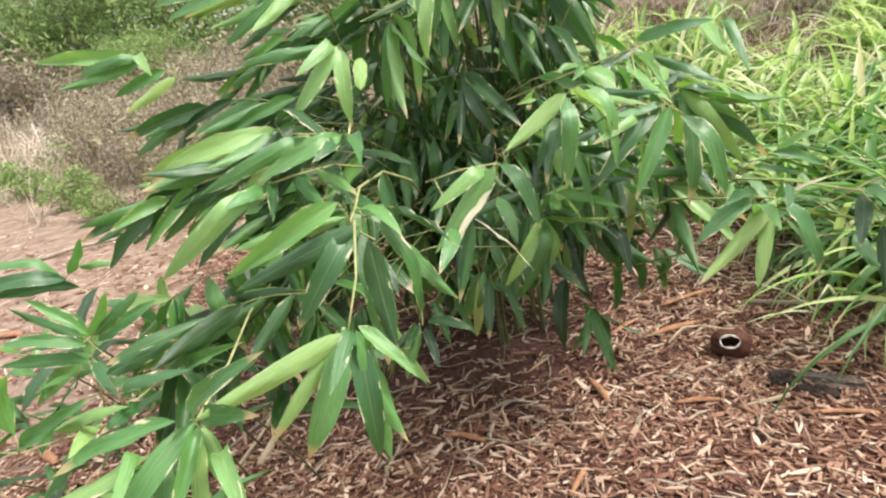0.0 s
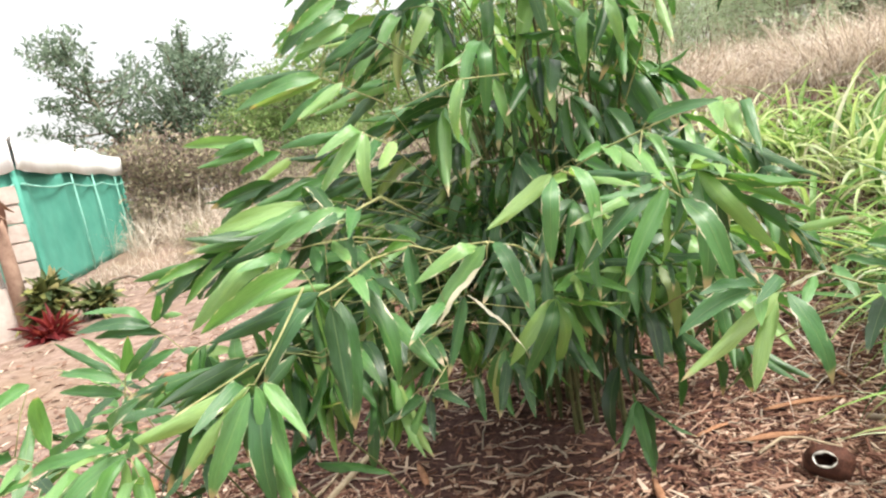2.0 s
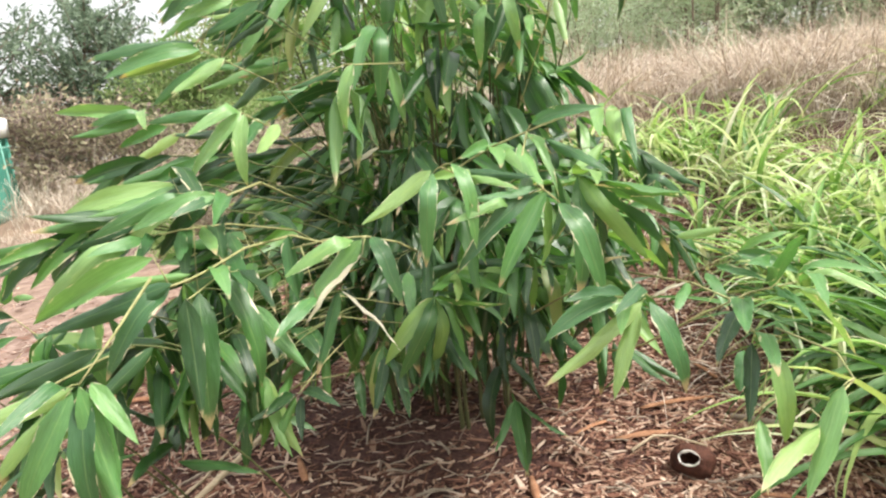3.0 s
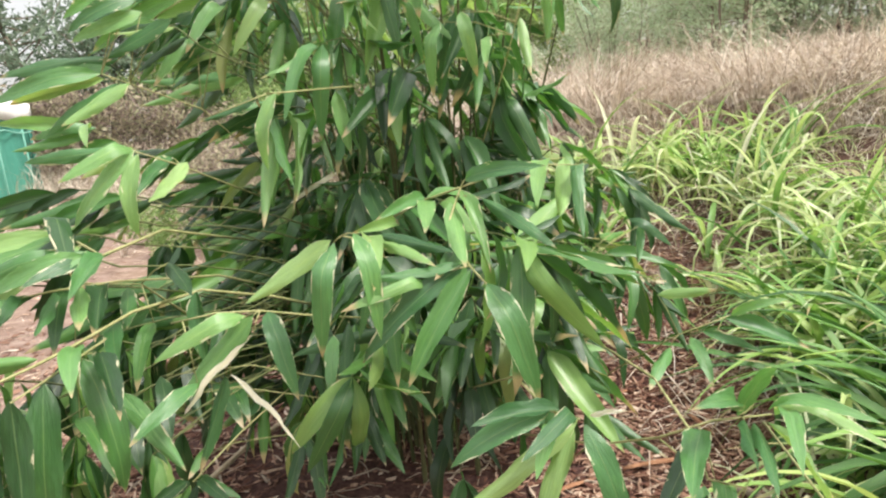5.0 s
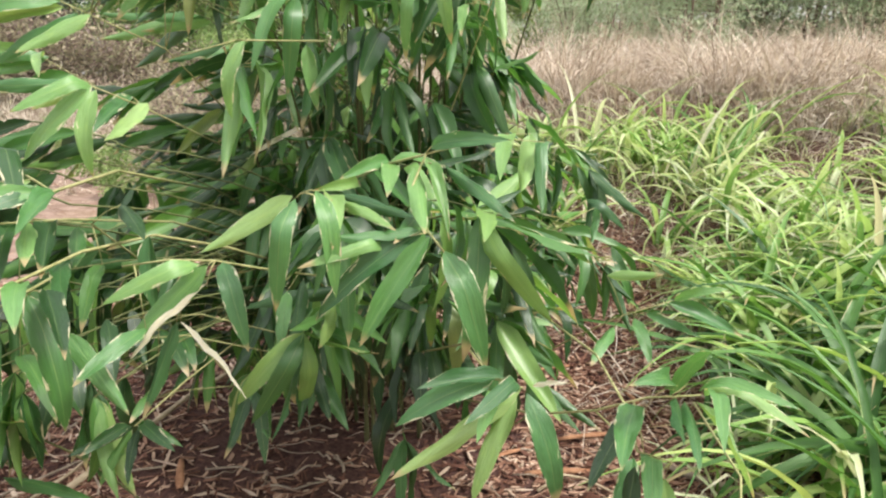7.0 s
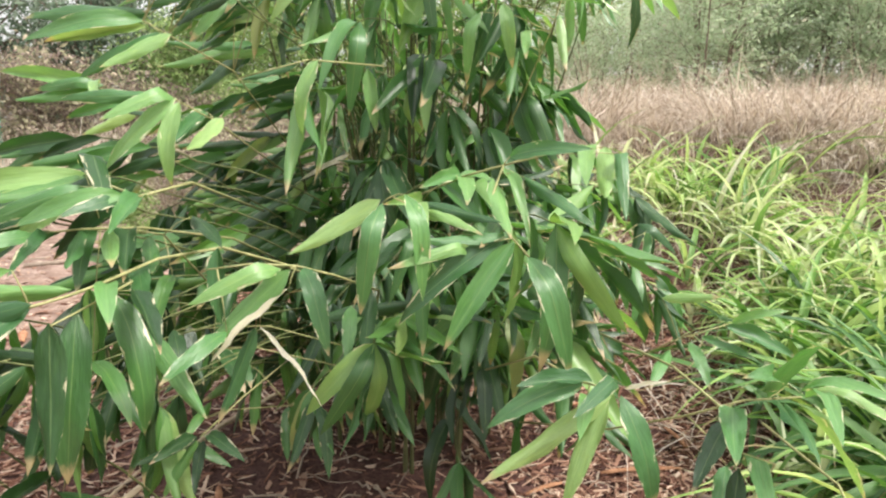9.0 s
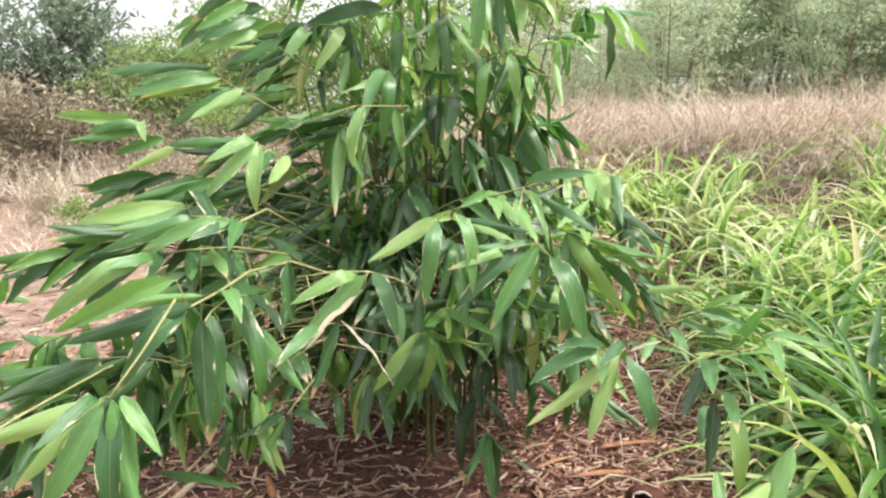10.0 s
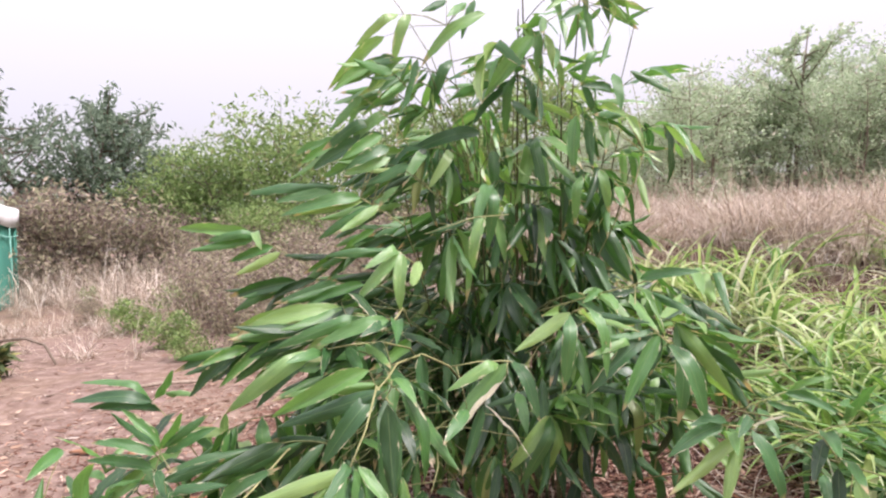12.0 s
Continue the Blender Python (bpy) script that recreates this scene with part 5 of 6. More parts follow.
twig([(0.437, 1.993, 1.911), (0.392, 1.997, 1.987), (0.348, 2.001, 2.037)], 0.0013)
hero((0.437, 1.993, 1.911), -141, -60, 0.145, 0.14, -20)
# right crown twig
twig([(0.529, 1.953, 1.500), (0.493, 1.975, 1.391), (0.386, 2.126, 1.162), (0.261, 2.304, 0.915)], 0.0022)
twig([(0.490, 1.933, 1.768), (0.510, 1.943, 1.656), (0.529, 1.953, 1.500)], 0.0013)
hero((0.490, 1.933, 1.768), 81, -30, 0.158, 0.24, 85)
twig([(0.435, 1.927, 1.762), (0.482, 1.940, 1.653), (0.529, 1.953, 1.500)], 0.0013)
hero((0.435, 1.927, 1.762), 159, -64, 0.159, 0.24, 15)
twig([(0.424, 1.924, 1.707), (0.477, 1.938, 1.622), (0.529, 1.953, 1.500)], 0.0013)
hero((0.424, 1.924, 1.707), -136, 0, 0.165, 0.15, -85)
twig([(0.311, 1.902, 1.627), (0.420, 1.927, 1.584), (0.529, 1.953, 1.500)], 0.0013)
hero((0.311, 1.902, 1.627), -107, -82, 0.196, 0.23, -55)
twig([(0.350, 1.945, 1.632), (0.440, 1.949, 1.584), (0.529, 1.953, 1.500)], 0.0013)
hero((0.350, 1.945, 1.632), 95, -86, 0.181, 0.23, 70)
twig([(0.326, 1.963, 1.437), (0.409, 1.969, 1.428), (0.493, 1.975, 1.391)], 0.0013)
hero((0.326, 1.963, 1.437), -106, -81, 0.173, 0.23, -55)
twig([(0.381, 1.941, 1.451), (0.441, 1.955, 1.445), (0.502, 1.970, 1.418)], 0.0013)
hero((0.381, 1.941, 1.451), 88, -81, 0.153, 0.23, 80)
twig([(0.478, 1.947, 1.624), (0.504, 1.950, 1.572), (0.529, 1.953, 1.500)], 0.0013)
hero((0.478, 1.947, 1.624), 145, -55, 0.151, 0.19, 35)
hero((0.512, 1.971, 1.428), 158, -65, 0.149, 0.17, 15)
twig([(0.459, 1.936, 1.623), (0.494, 1.944, 1.573), (0.529, 1.953, 1.500)], 0.0013)
hero((0.459, 1.936, 1.623), -143, -5, 0.170, 0.17, -80)
twig([(0.436, 1.960, 1.393), (0.464, 1.968, 1.396), (0.493, 1.975, 1.391)], 0.0013)
hero((0.436, 1.960, 1.393), 171, -33, 0.149, 0.17, 10)
# left crown leaves
twig([(-0.393, 1.824, 1.726), (-0.307, 1.938, 1.645), (-0.232, 2.150, 1.461)], 0.0022)
twig([(-0.349, 1.937, 1.608), (-0.328, 1.937, 1.631), (-0.307, 1.938, 1.645)], 0.0013)
hero((-0.349, 1.937, 1.608), -100, -22, 0.293, 0.17, -80)
twig([(-0.330, 1.936, 1.567), (-0.309, 1.964, 1.589), (-0.288, 1.991, 1.599)], 0.0013)
hero((-0.330, 1.936, 1.567), -100, -21, 0.279, 0.15, -80)
hero((-0.391, 1.819, 1.725), -100, -45, 0.167, 0.23, -85)
twig([(-0.381, 1.914, 1.656), (-0.355, 1.912, 1.665), (-0.329, 1.910, 1.665)], 0.0013)
hero((-0.381, 1.914, 1.656), -100, -29, 0.207, 0.23, -80)
twig([(-0.324, 1.929, 1.684), (-0.326, 1.919, 1.677), (-0.329, 1.910, 1.665)], 0.0013)
hero((-0.324, 1.929, 1.684), -100, -35, 0.197, 0.23, -80)
twig([(-0.260, 1.933, 1.778), (-0.294, 1.921, 1.732), (-0.329, 1.910, 1.665)], 0.0013)
hero((-0.260, 1.933, 1.778), -100, -33, 0.169, 0.23, -85)
twig([(-0.358, 2.133, 1.531), (-0.304, 2.115, 1.528), (-0.251, 2.097, 1.507)], 0.0013)
hero((-0.358, 2.133, 1.531), -100, -20, 0.232, 0.19, -80)
twig([(-0.512, 1.910, 1.436), (-0.400, 1.950, 1.541), (-0.288, 1.991, 1.599)], 0.0013)
hero((-0.512, 1.910, 1.436), -99, -3, 0.339, 0.14, -55)
twig([(-0.528, 1.893, 1.416), (-0.408, 1.942, 1.533), (-0.288, 1.991, 1.599)], 0.0013)
hero((-0.528, 1.893, 1.416), -99, -11, 0.222, 0.17, -75)
# centre pair
twig([(-0.153, 1.674, 1.259), (-0.018, 1.727, 1.302), (0.071, 2.015, 1.315)], 0.0022)
twig([(0.010, 1.714, 1.300), (-0.004, 1.721, 1.303), (-0.018, 1.727, 1.302)], 0.0013)
hero((0.010, 1.714, 1.300), -103, -75, 0.170, 0.23, -65)
twig([(0.032, 1.996, 1.306), (0.051, 2.005, 1.314), (0.071, 2.015, 1.315)], 0.0013)
hero((0.032, 1.996, 1.306), 93, -85, 0.170, 0.23, 65)
hero((-0.035, 1.719, 1.293), -100, -15, 0.147, 0.14, -70)
# bare shoot tip
twig([(-0.393, 1.902, 2.218), (-0.341, 1.912, 2.136), (-0.278, 1.944, 2.049), (-0.181, 2.003, 1.883), (-0.112, 2.058, 1.671)], 0.0016)


tagged(child("twig", tubes_mesh("twig", twigs, M_SPRIG), bamboo, "thin olive-green twigs"), kind="stuff")
tagged(child("foliage", leaf_heap.mesh("foliage", M_LEAVES), bamboo, "inner bamboo leaves in a green darkened for shade"), kind="stuff")
tagged(child("foliage", lit_heap.mesh("foliage", M_LIT), bamboo, "upper bamboo leaves in a green paled to look lit"), kind="stuff")

# ---- opened coconut ----
def coconut(at, radius, yaw):
    ob = thing("coconut", at, "brown husked coconut with a hole showing white flesh, lying on mulch", "coconut")
    # a shell of revolution round its own axis, open at the front
    rows, sides = 14, 28
    verts, faces = [], []
    for k in range(rows):
        a = radians(30 + 150 * k / (rows - 1))
        for j in range(sides):
            t = 2 * math.pi * j / sides
            r0 = radius * (1 + 0.03 * math.sin(3 * t + k) + 0.02 * math.sin(7 * t))
            cx, cz = math.cos(t), math.sin(t)
            square = 1 / (abs(cx) ** 3.2 + abs(cz) ** 3.2) ** (1 / 3.2)
            square = 1 + (square - 1) * min(1, k / 4)
            body = r0 * math.sin(a) ** 0.8 if k > 3 else r0 * math.sin(a)
            verts.append((body * square * cx * 1.16, -r0 * math.cos(a), body * square * cz * 0.88))
    for k in range(rows - 1):
        for j in range(sides):
            p, q = k * sides + j, k * sides + (j + 1) % sides
            faces.append((p, q, q + sides, p + sides))
    turn = Matrix.Rotation(radians(yaw), 4, "Z") @ Matrix.Rotation(radians(-36), 4, "X")
    shell = child("shell", mesh_of("shell", verts, faces, M_SHELL), ob)
    shell.matrix_basis = turn
    verts, faces = [], []
    for k, (f, depth) in enumerate(((1.0, 0.0), (0.97, 0.03), (0.86, 0.02), (0.80, -0.10), (0.95, -0.6), (0.75, -1.2), (0.05, -1.5))):
        for j in range(sides):
            t = 2 * math.pi * j / sides
            jag = 1 + (0.14 * math.sin(2 * t + 1) + 0.09 * math.sin(5 * t)) * (1 if 1 < k < 4 else 0)
            rr = radius * 0.5 * f * jag
            verts.append((rr * math.cos(t) * 1.16, -radius * 0.866 - radius * depth, rr * math.sin(t) * 0.88))
    for k in range(6):
        for j in range(sides):
            p, q = k * sides + j, k * sides + (j + 1) % sides
            faces.append((p, q, q + sides, p + sides))
    me = mesh_of("flesh", verts, faces, M_FLESH)
    me.materials.append(M_SHELL)
    for i, poly in enumerate(me.polygons):
        poly.material_index = 1 if i >= 3 * sides else 0
    child("flesh", me, ob, "white coconut flesh round the hole").matrix_basis = turn
    return ob


coconut((0.83, 2.02, height(0.83, 2.02) + 0.050), 0.056, -26)

# ---- green grass and dry grass ----
def strip_shape(rows, bend, fold=0.25):
    verts, uvs, quads = [], [], []
    for k in range(rows):
        v = k / (rows - 1)
        w = (0.55 + 0.45 * math.sin(math.pi * min(1, v * 1.3))) * (1 - v ** 3) + 0.02
        ang = bend * v ** 1.3
        y = sum(math.cos(bend * (j / 20 * v) ** 1.3) for j in range(20)) / 20 * v
        z = -sum(math.sin(bend * (j / 20 * v) ** 1.3) for j in range(20)) / 20 * v
        for u in (-0.5, 0.0, 0.5):
            verts.append((u * w, y + abs(u) * w * fold * 0.05 * math.sin(ang), z + abs(u) * w * fold * 0.1))
            uvs.append((u + 0.5, v))
    for k in range(rows - 1):
        for j in range(2):
            a = k * 3 + j
            quads.append((a, a + 1, a + 4, a + 3))
    return np.array(verts), np.array(uvs), np.array(quads)


def stem_shape(rows, bend):
    """A thin stem or straw, one face wide."""
    v, u, q = strip_shape(rows, bend)
    keep = [k for k in range(len(v)) if k % 3 != 1]
    return v[keep], u[keep], np.array([(2 * k, 2 * k + 1, 2 * k + 3, 2 * k + 2) for k in range(rows - 1)])


STRIPS = [strip_shape(9, b2) for b2 in (1.2, 1.8, 2.2, 2.6, 3.0)]
BROAD = [strip_shape(10, b2) for b2 in (1.3, 1.7, 2.1, 2.5)]
PLUMES = [stem_shape(7, b2) for b2 in (1.2, 1.9, 2.5, 3.0, 3.6)]
LITTER = [strip_shape(4, b2) for b2 in (-0.6, 0.4, 1.0)]
WISPS = [stem_shape(5, b2) for b2 in (0.6, 1.2, 1.9, 2.6)]


def tussocks(heap, shapes, places, blades, long_lo, long_hi, wide, rise_lo, rise_hi, seed):
    r0 = random.Random(seed)
    for x, y in places:
        yaw0 = r0.uniform(0, 360)
        size = r0.uniform(0.75, 1.15)
        for k in range(blades):
            bx, by = x + r0.gauss(0, 0.05), y + r0.gauss(0, 0.05)
            p = (bx, by, float(height(bx, by)) - 0.01)
            long = size * r0.uniform(long_lo, long_hi)
            heap.add(r0.choice(shapes), blade_pose(p, turned(yaw0 + r0.uniform(0, 360), r0.uniform(rise_lo, rise_hi)), long, wide * r0.uniform(0.6, 1.2), r0.uniform(-30, 30)))


def scatter(count, x0, x1, y0, y1, keep, seed):
    r0 = random.Random(seed)
    out = []
    while len(out) < count:
        x, y = r0.uniform(x0, x1), r0.uniform(y0, y1)
        if r0.random() < keep(x, y):
            out.append((x, y))
    return out


def green_zone(x, y):
    edge = 1.3 - 0.8 * smooth(3.1, 4.3, y) + 0.08 * math.sin(5 * y)
    front = smooth(edge - 0.12, edge + 0.2, x) * smooth(1.65, 2.0, y)
    return float(front * smooth(5.05, 4.4, y - 0.12 * x) * (0.8 + 0.2 * smooth(2.2, 2.8, y)) * (0.2 + 0.8 * smooth(-0.5, 0.5, math.sin(4.1 * x + 1.7 * y) + math.sin(3.3 * y - 2.3 * x + 1) + 0.45)))


heap = Heap()
tussocks(heap, STRIPS, scatter(300, 0.2, 5.0, 1.6, 5.4, green_zone, 3), 12, 0.34, 0.88, 0.032, 38, 84, 4)
tussocks(heap, WISPS, scatter(260, 0.3, 4.8, 1.6, 5.2, green_zone, 31), 9, 0.2, 0.5, 0.012, 30, 88, 32)
tagged(new("green_grass", heap.mesh("green_grass", M_GRASS)), "broad-bladed bright green grass arching over the bank", "grass", kind="stuff")

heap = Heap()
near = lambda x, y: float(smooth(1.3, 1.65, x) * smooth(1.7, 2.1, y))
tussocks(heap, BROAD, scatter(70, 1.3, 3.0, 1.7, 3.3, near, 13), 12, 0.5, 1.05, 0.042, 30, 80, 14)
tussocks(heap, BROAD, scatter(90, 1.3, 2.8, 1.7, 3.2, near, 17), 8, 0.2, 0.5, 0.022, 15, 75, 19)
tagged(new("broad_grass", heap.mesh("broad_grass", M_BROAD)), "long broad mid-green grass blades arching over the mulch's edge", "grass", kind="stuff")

# dry grass: rounded tussocks whose stems bow over, with matted straw at their feet
heap = Heap()
clump = random.Random(91)
hay_zone = lambda x, y: float(smooth(4.72, 4.95, y - 0.12 * x + 0.08 * math.sin(2.7 * x)) * smooth(-1.6, 0.2, x) * (0.45 + 0.55 * smooth(-0.4, 0.5, math.sin(2.9 * x + 1.3 * y) + math.sin(2.1 * y - 1.7 * x) + 0.3)))


def mound(x, y, size, stems, lean):
    for k in range(stems):
        bx, by = x + clump.gauss(0, 0.13) * size, y + clump.gauss(0, 0.11) * size
        out = math.degrees(math.atan2(bx - x, by - y)) + clump.gauss(0, 45)
        way = turned(out, clump.uniform(58, 89)) + Vector(lean)
        heap.add(clump.choice(PLUMES), blade_pose((bx, by, float(height(bx, by)) - 0.01), way, size * clump.uniform(0.2, 0.62), clump.uniform(0.003, 0.0065), clump.uniform(-60, 60)))


for x, y in scatter(175, -1.4, 7.5, 4.7, 6.7, hay_zone, 5):
    mound(x, y, clump.uniform(0.6, 1.35), 150, (clump.gauss(-0.1, 0.25), clump.gauss(-0.12, 0.15), 0))
for x, y in scatter(170, -1.6, 9.0, 6.6, 9.6, hay_zone, 65):
    mound(x, y, clump.uniform(0.7, 1.6), 100, (clump.gauss(-0.1, 0.25), clump.gauss(-0.1, 0.15), 0))
for x, y in scatter(34, -0.6, 7.0, 5.2, 6.8, hay_zone, 66):
    mound(x, y, clump.uniform(1.5, 2.1), 170, (clump.gauss(-0.1, 0.2), clump.gauss(-0.12, 0.12), 0))
tussocks(heap, WISPS, scatter(420, -1.4, 7.0, 4.5, 7.0, lambda x, y: float(smooth(4.5, 4.8, y - 0.12 * x)), 6), 16, 0.12, 0.4, 0.005, 0, 60, 7)
tussocks(heap, WISPS, scatter(420, 0.6, 4.8, 2.6, 5.2, lambda x, y: 0.25 + 0.75 * float(smooth(3.2, 4.4, y)), 8), 22, 0.12, 0.45, 0.006, 0, 55, 9)
tussocks(heap, WISPS, scatter(460, -13.5, -1.0, 8.0, 17.0, lambda x, y: float(smooth(9.5, 12.5, y + 0.42 * x + 3.5)), 15), 34, 0.6, 1.9, 0.012, 30, 88, 16)
tussocks(heap, WISPS, scatter(260, -8.5, -1.2, 5.0, 13.0, lambda x, y: float(smooth(3.5, 6.5, y + 0.3 * x)), 35), 22, 0.15, 0.6, 0.008, 15, 88, 36)
tussocks(heap, WISPS, scatter(3600, -11.0, -0.7, 1.2, 14.0, lambda x, y: float(1 - 0.9 * mulch_mask(x, y)) * min(1, 3 / y), 17), 5, 0.06, 0.30, 0.006, -4, 12, 18)
tussocks(heap, WISPS, scatter(2600, -9.0, -0.7, 1.2, 12.0, lambda x, y: float(1 - 0.9 * mulch_mask(x, y)) * min(1, 3 / y), 27), 2, 0.05, 0.22, 0.012, -4, 15, 28)
tussocks(heap, WISPS, scatter(1500, -9.0, 7.0, -6.0, 1.2, lambda x, y: float(1 - mulch_mask(x, y)), 47), 5, 0.06, 0.26, 0.006, -4, 12, 48)
tagged(new("dry_grass", heap.mesh("dry_grass", M_HAY)), "tall dry straw-coloured grass covering the bank", "dry grass", kind="stuff")

heap = Heap()
lie = random.Random(83)
for x, y in scatter(2400, -9.0, 0.2, 1.2, 12.0, lambda x, y: float(1 - 0.85 * mulch_mask(x, y)) * min(1, 3 / y), 81):
    heap.add(lie.choice(LITTER), blade_pose((x, y, float(height(x, y)) + 0.012), turned(lie.uniform(0, 360), lie.uniform(-4, 10)), lie.uniform(0.03, 0.13), lie.uniform(0.008, 0.03), lie.uniform(-40, 40)))
tagged(new("fallen_leaves", heap.mesh("fallen_leaves", M_BROWNLEAF)), "brown dead leaves scattered over the bare earth", "leaf litter", kind="stuff")

# ---- trees and scrub ----
def tree(name, tall, crown_low, wide, leaf_size, leaves, mat, label, category, seed, stems=1, clumps=26, puff=0.10):
    r0 = random.Random(seed)
    ob = thing(name, (0, 0, 0), label, category)
    stems_of, limbs, tips = [], [], []
    for s in range(stems):
        off = Vector((r0.uniform(-1, 1), r0.uniform(-1, 1), 0)) * (0.18 * wide if stems > 1 else 0)
        top = off * 2.2 + Vector((r0.uniform(-0.1, 0.1) * wide, r0.uniform(-0.1, 0.1) * wide, tall * r0.uniform(0.75, 0.95)))
        mid = off.lerp(top, 0.5) + Vector((r0.uniform(-0.06, 0.06), r0.uniform(-0.06, 0.06), 0)) * wide
        pts = [off - Vector((0, 0, 0.15)), off.lerp(mid, 0.5), mid, mid.lerp(top, 0.5), top]
        w = 0.018 * tall / math.sqrt(stems)
        stems_of.append((pts, [w * 1.25, w, w * 0.75, w * 0.5, w * 0.2], 7))
        for k in range(max(3, clumps // stems)):
            f = r0.uniform(crown_low, 1.0)
            i = min(int(f * 4), 3)
            p = pts[i].lerp(pts[i + 1], f * 4 - i)
            reach = wide * 0.5 * (0.45 + 0.75 * math.sin(math.pi * min(1, (f - crown_low) / (1 - crown_low) * 0.8 + 0.15))) * r0.uniform(0.5, 1.0)
            q = p + turned(r0.uniform(0, 360), r0.uniform(0, 50)) * reach
            limbs.append((bow(p, q, -0.05 * reach, 3), [w * 0.35, w * 0.28, w * 0.18, w * 0.08], 5))
            tips.append((q, p))
    n_each = max(1, leaves // len(tips))
    rr = np.random.RandomState(seed)
    centres = []
    for q, p in tips:
        spread = wide * puff * r0.uniform(0.7, 1.3)
        along = rr.rand(n_each, 1) ** 0.6
        base = np.array(p) * (1 - along) + np.array(q) * along
        centres.append(base + np.clip(rr.randn(n_each, 3), -1.5, 1.5) * spread * (0.35 + 0.65 * along) * (1, 1, 0.65))
    c0 = np.concatenate(centres)
    cnt = len(c0)
    a = rr.randn(cnt, 3) + (0, 0, -0.25)
    a /= np.linalg.norm(a, axis=1, keepdims=True)
    b2 = np.cross(a, rr.randn(cnt, 3))
    b2 /= np.linalg.norm(b2, axis=1, keepdims=True)
    size = leaf_size * rr.uniform(0.6, 1.3, (cnt, 1))
    nrm = np.cross(a, b2)
    v = np.stack([c0 - a * size, c0 + b2 * size * 0.34 + nrm * size * 0.12, c0 + a * size, c0 - b2 * size * 0.34 + nrm * size * 0.12], 1).reshape(-1, 3)
    for stem in stems_of:
        child("trunk", tubes_mesh("trunk", [stem], M_BARK), ob)
    tagged(child("branch", tubes_mesh("branch", limbs, M_BARK), ob), kind="stuff")
    child("crown", quads_mesh("crown", v, np.arange(cnt * 4).reshape(-1, 4), mat, None, False), ob)
    return ob


def plant_copies(ob, places, group):
    """Stands the first at its place and copies of it at the others: x, y, size."""
    r0 = random.Random(len(places))
    tagged(ob, group=group)
    for k, (x, y, s) in enumerate(places):
        m = Matrix.Translation((x, y, float(height(x, y)))) @ Matrix.Rotation(r0.uniform(0, 6.28), 4, "Z") @ Matrix.Diagonal((s, s, s, 1))
        if k == 0:
            ob.matrix_basis = m
        else:
            copy_thing(ob, m).scale = (s, s, s)


dark = tree("dark_tree", 4.9, 0.25, 3.6, 0.085, 8500, M_DARK_TREE, "dark grey-green feathery tree behind the clearing", "tree", 21, 2, 90, 0.05)
plant_copies(dark, [(-15.2, 18.4, 1.45), (-19.4, 18.0, 0.72), (-13.4, 20.5, 1.15), (-23.5, 16.0, 0.7), (-17.6, 21.5, 0.8)], "dark trees at the clearing's edge")
bush = tree("bush", 3.6, 0.03, 3.8, 0.07, 15000, M_LIGHT_BUSH, "rounded light green bush at the edge of the clearing", "bush", 31, 5, 150, 0.07)
plant_copies(bush, [(-10.8, 19.0, 0.98), (-8.6, 18.6, 1.2), (-5.8, 18.6, 1.5), (-3.0, 19.2, 1.25), (-0.6, 19.0, 1.1), (-6.6, 15.6, 0.65)], "bushes at the clearing's edge")
scrub = tree("scrub_tree", 2.3, 0.02, 1.9, 0.038, 8500, M_SCRUB, "thin many-stemmed grey-green scrub on the bank", "scrub", 41, 7, 126, 0.06)
places = [(x + 0.3 * math.sin(7 * x), 8.6 + 0.5 * math.sin(5 * x) + 1.3 * (k % 3), 0.50 + 0.095 * x + 0.12 * math.sin(11 * x)) for k, x in enumerate(np.arange(-0.6, 9.5, 0.5))]
plant_copies(scrub, [(float(x), float(y), float(s)) for x, y, s in places] + [(x + 0.25, 12.4 + 0.4 * math.sin(3 * x), 0.54 + 0.09 * x) for x in (0.4, 1.7, 2.9, 4.1, 5.3, 6.4, 7.6, 8.9, 10.2)], "scrub on the bank")
sapling = tree("sapling", 3.2, 0.35, 1.9, 0.055, 3600, M_SCRUB, "slender open-crowned tree rising out of the scrub", "tree", 47, 2, 34, 0.045)
plant_copies(sapling, [(3.7, 10.2, 0.84), (5.6, 10.6, 0.74), (6.8, 11.0, 0.86)], "slender trees over the scrub")
thicket = tree("dry_thicket", 1.5, 0.02, 1.9, 0.05, 5200, M_DRYBUSH, "dry grey-brown thicket under the dark trees", "thicket", 43, 7, 60)
# the last, smallest copy is added in place of a low dark pile
plant_copies(thicket, [(-13.4, 15.6, 1.9), (-15.2, 15.2, 1.8), (-17.2, 14.6, 1.5), (-11.6, 15.4, 1.6), (-9.8, 15.6, 1.35), (-8.2, 15.8, 1.25), (-6.6, 15.4, 1.15), (-5.0, 15.6, 1.2), (-3.4, 15.2, 1.15), (-7.4, 13.6, 0.8), (-3.1, 6.6, 0.5), (-2.3, 7.4, 0.6), (-4.1, 8.3, 0.65), (-1.9, 6.1, 0.5), (-5.2, 9.4, 0.7), (-2.9, 9.3, 0.85), (-1.4, 7.4, 0.75), (-4.2, 10.6, 0.9), (-7.3, 9.3, 0.26)], "dry thicket round the clearing")
leafy = tree("leafy_tree", 4.6, 0.35, 3.2, 0.16, 5000, M_LIGHT_BUSH, "bright green broad-leaved tree behind the hut", "tree", 71, 1, 40)
leafy.matrix_basis = Matrix.Translation((-14.6, 9.6, 0))
weed = tree("weed", 0.55, 0.02, 0.8, 0.035, 1500, M_LIGHT_BUSH, "low yellow-green weed on bare earth", "weed", 61, 5, 24)
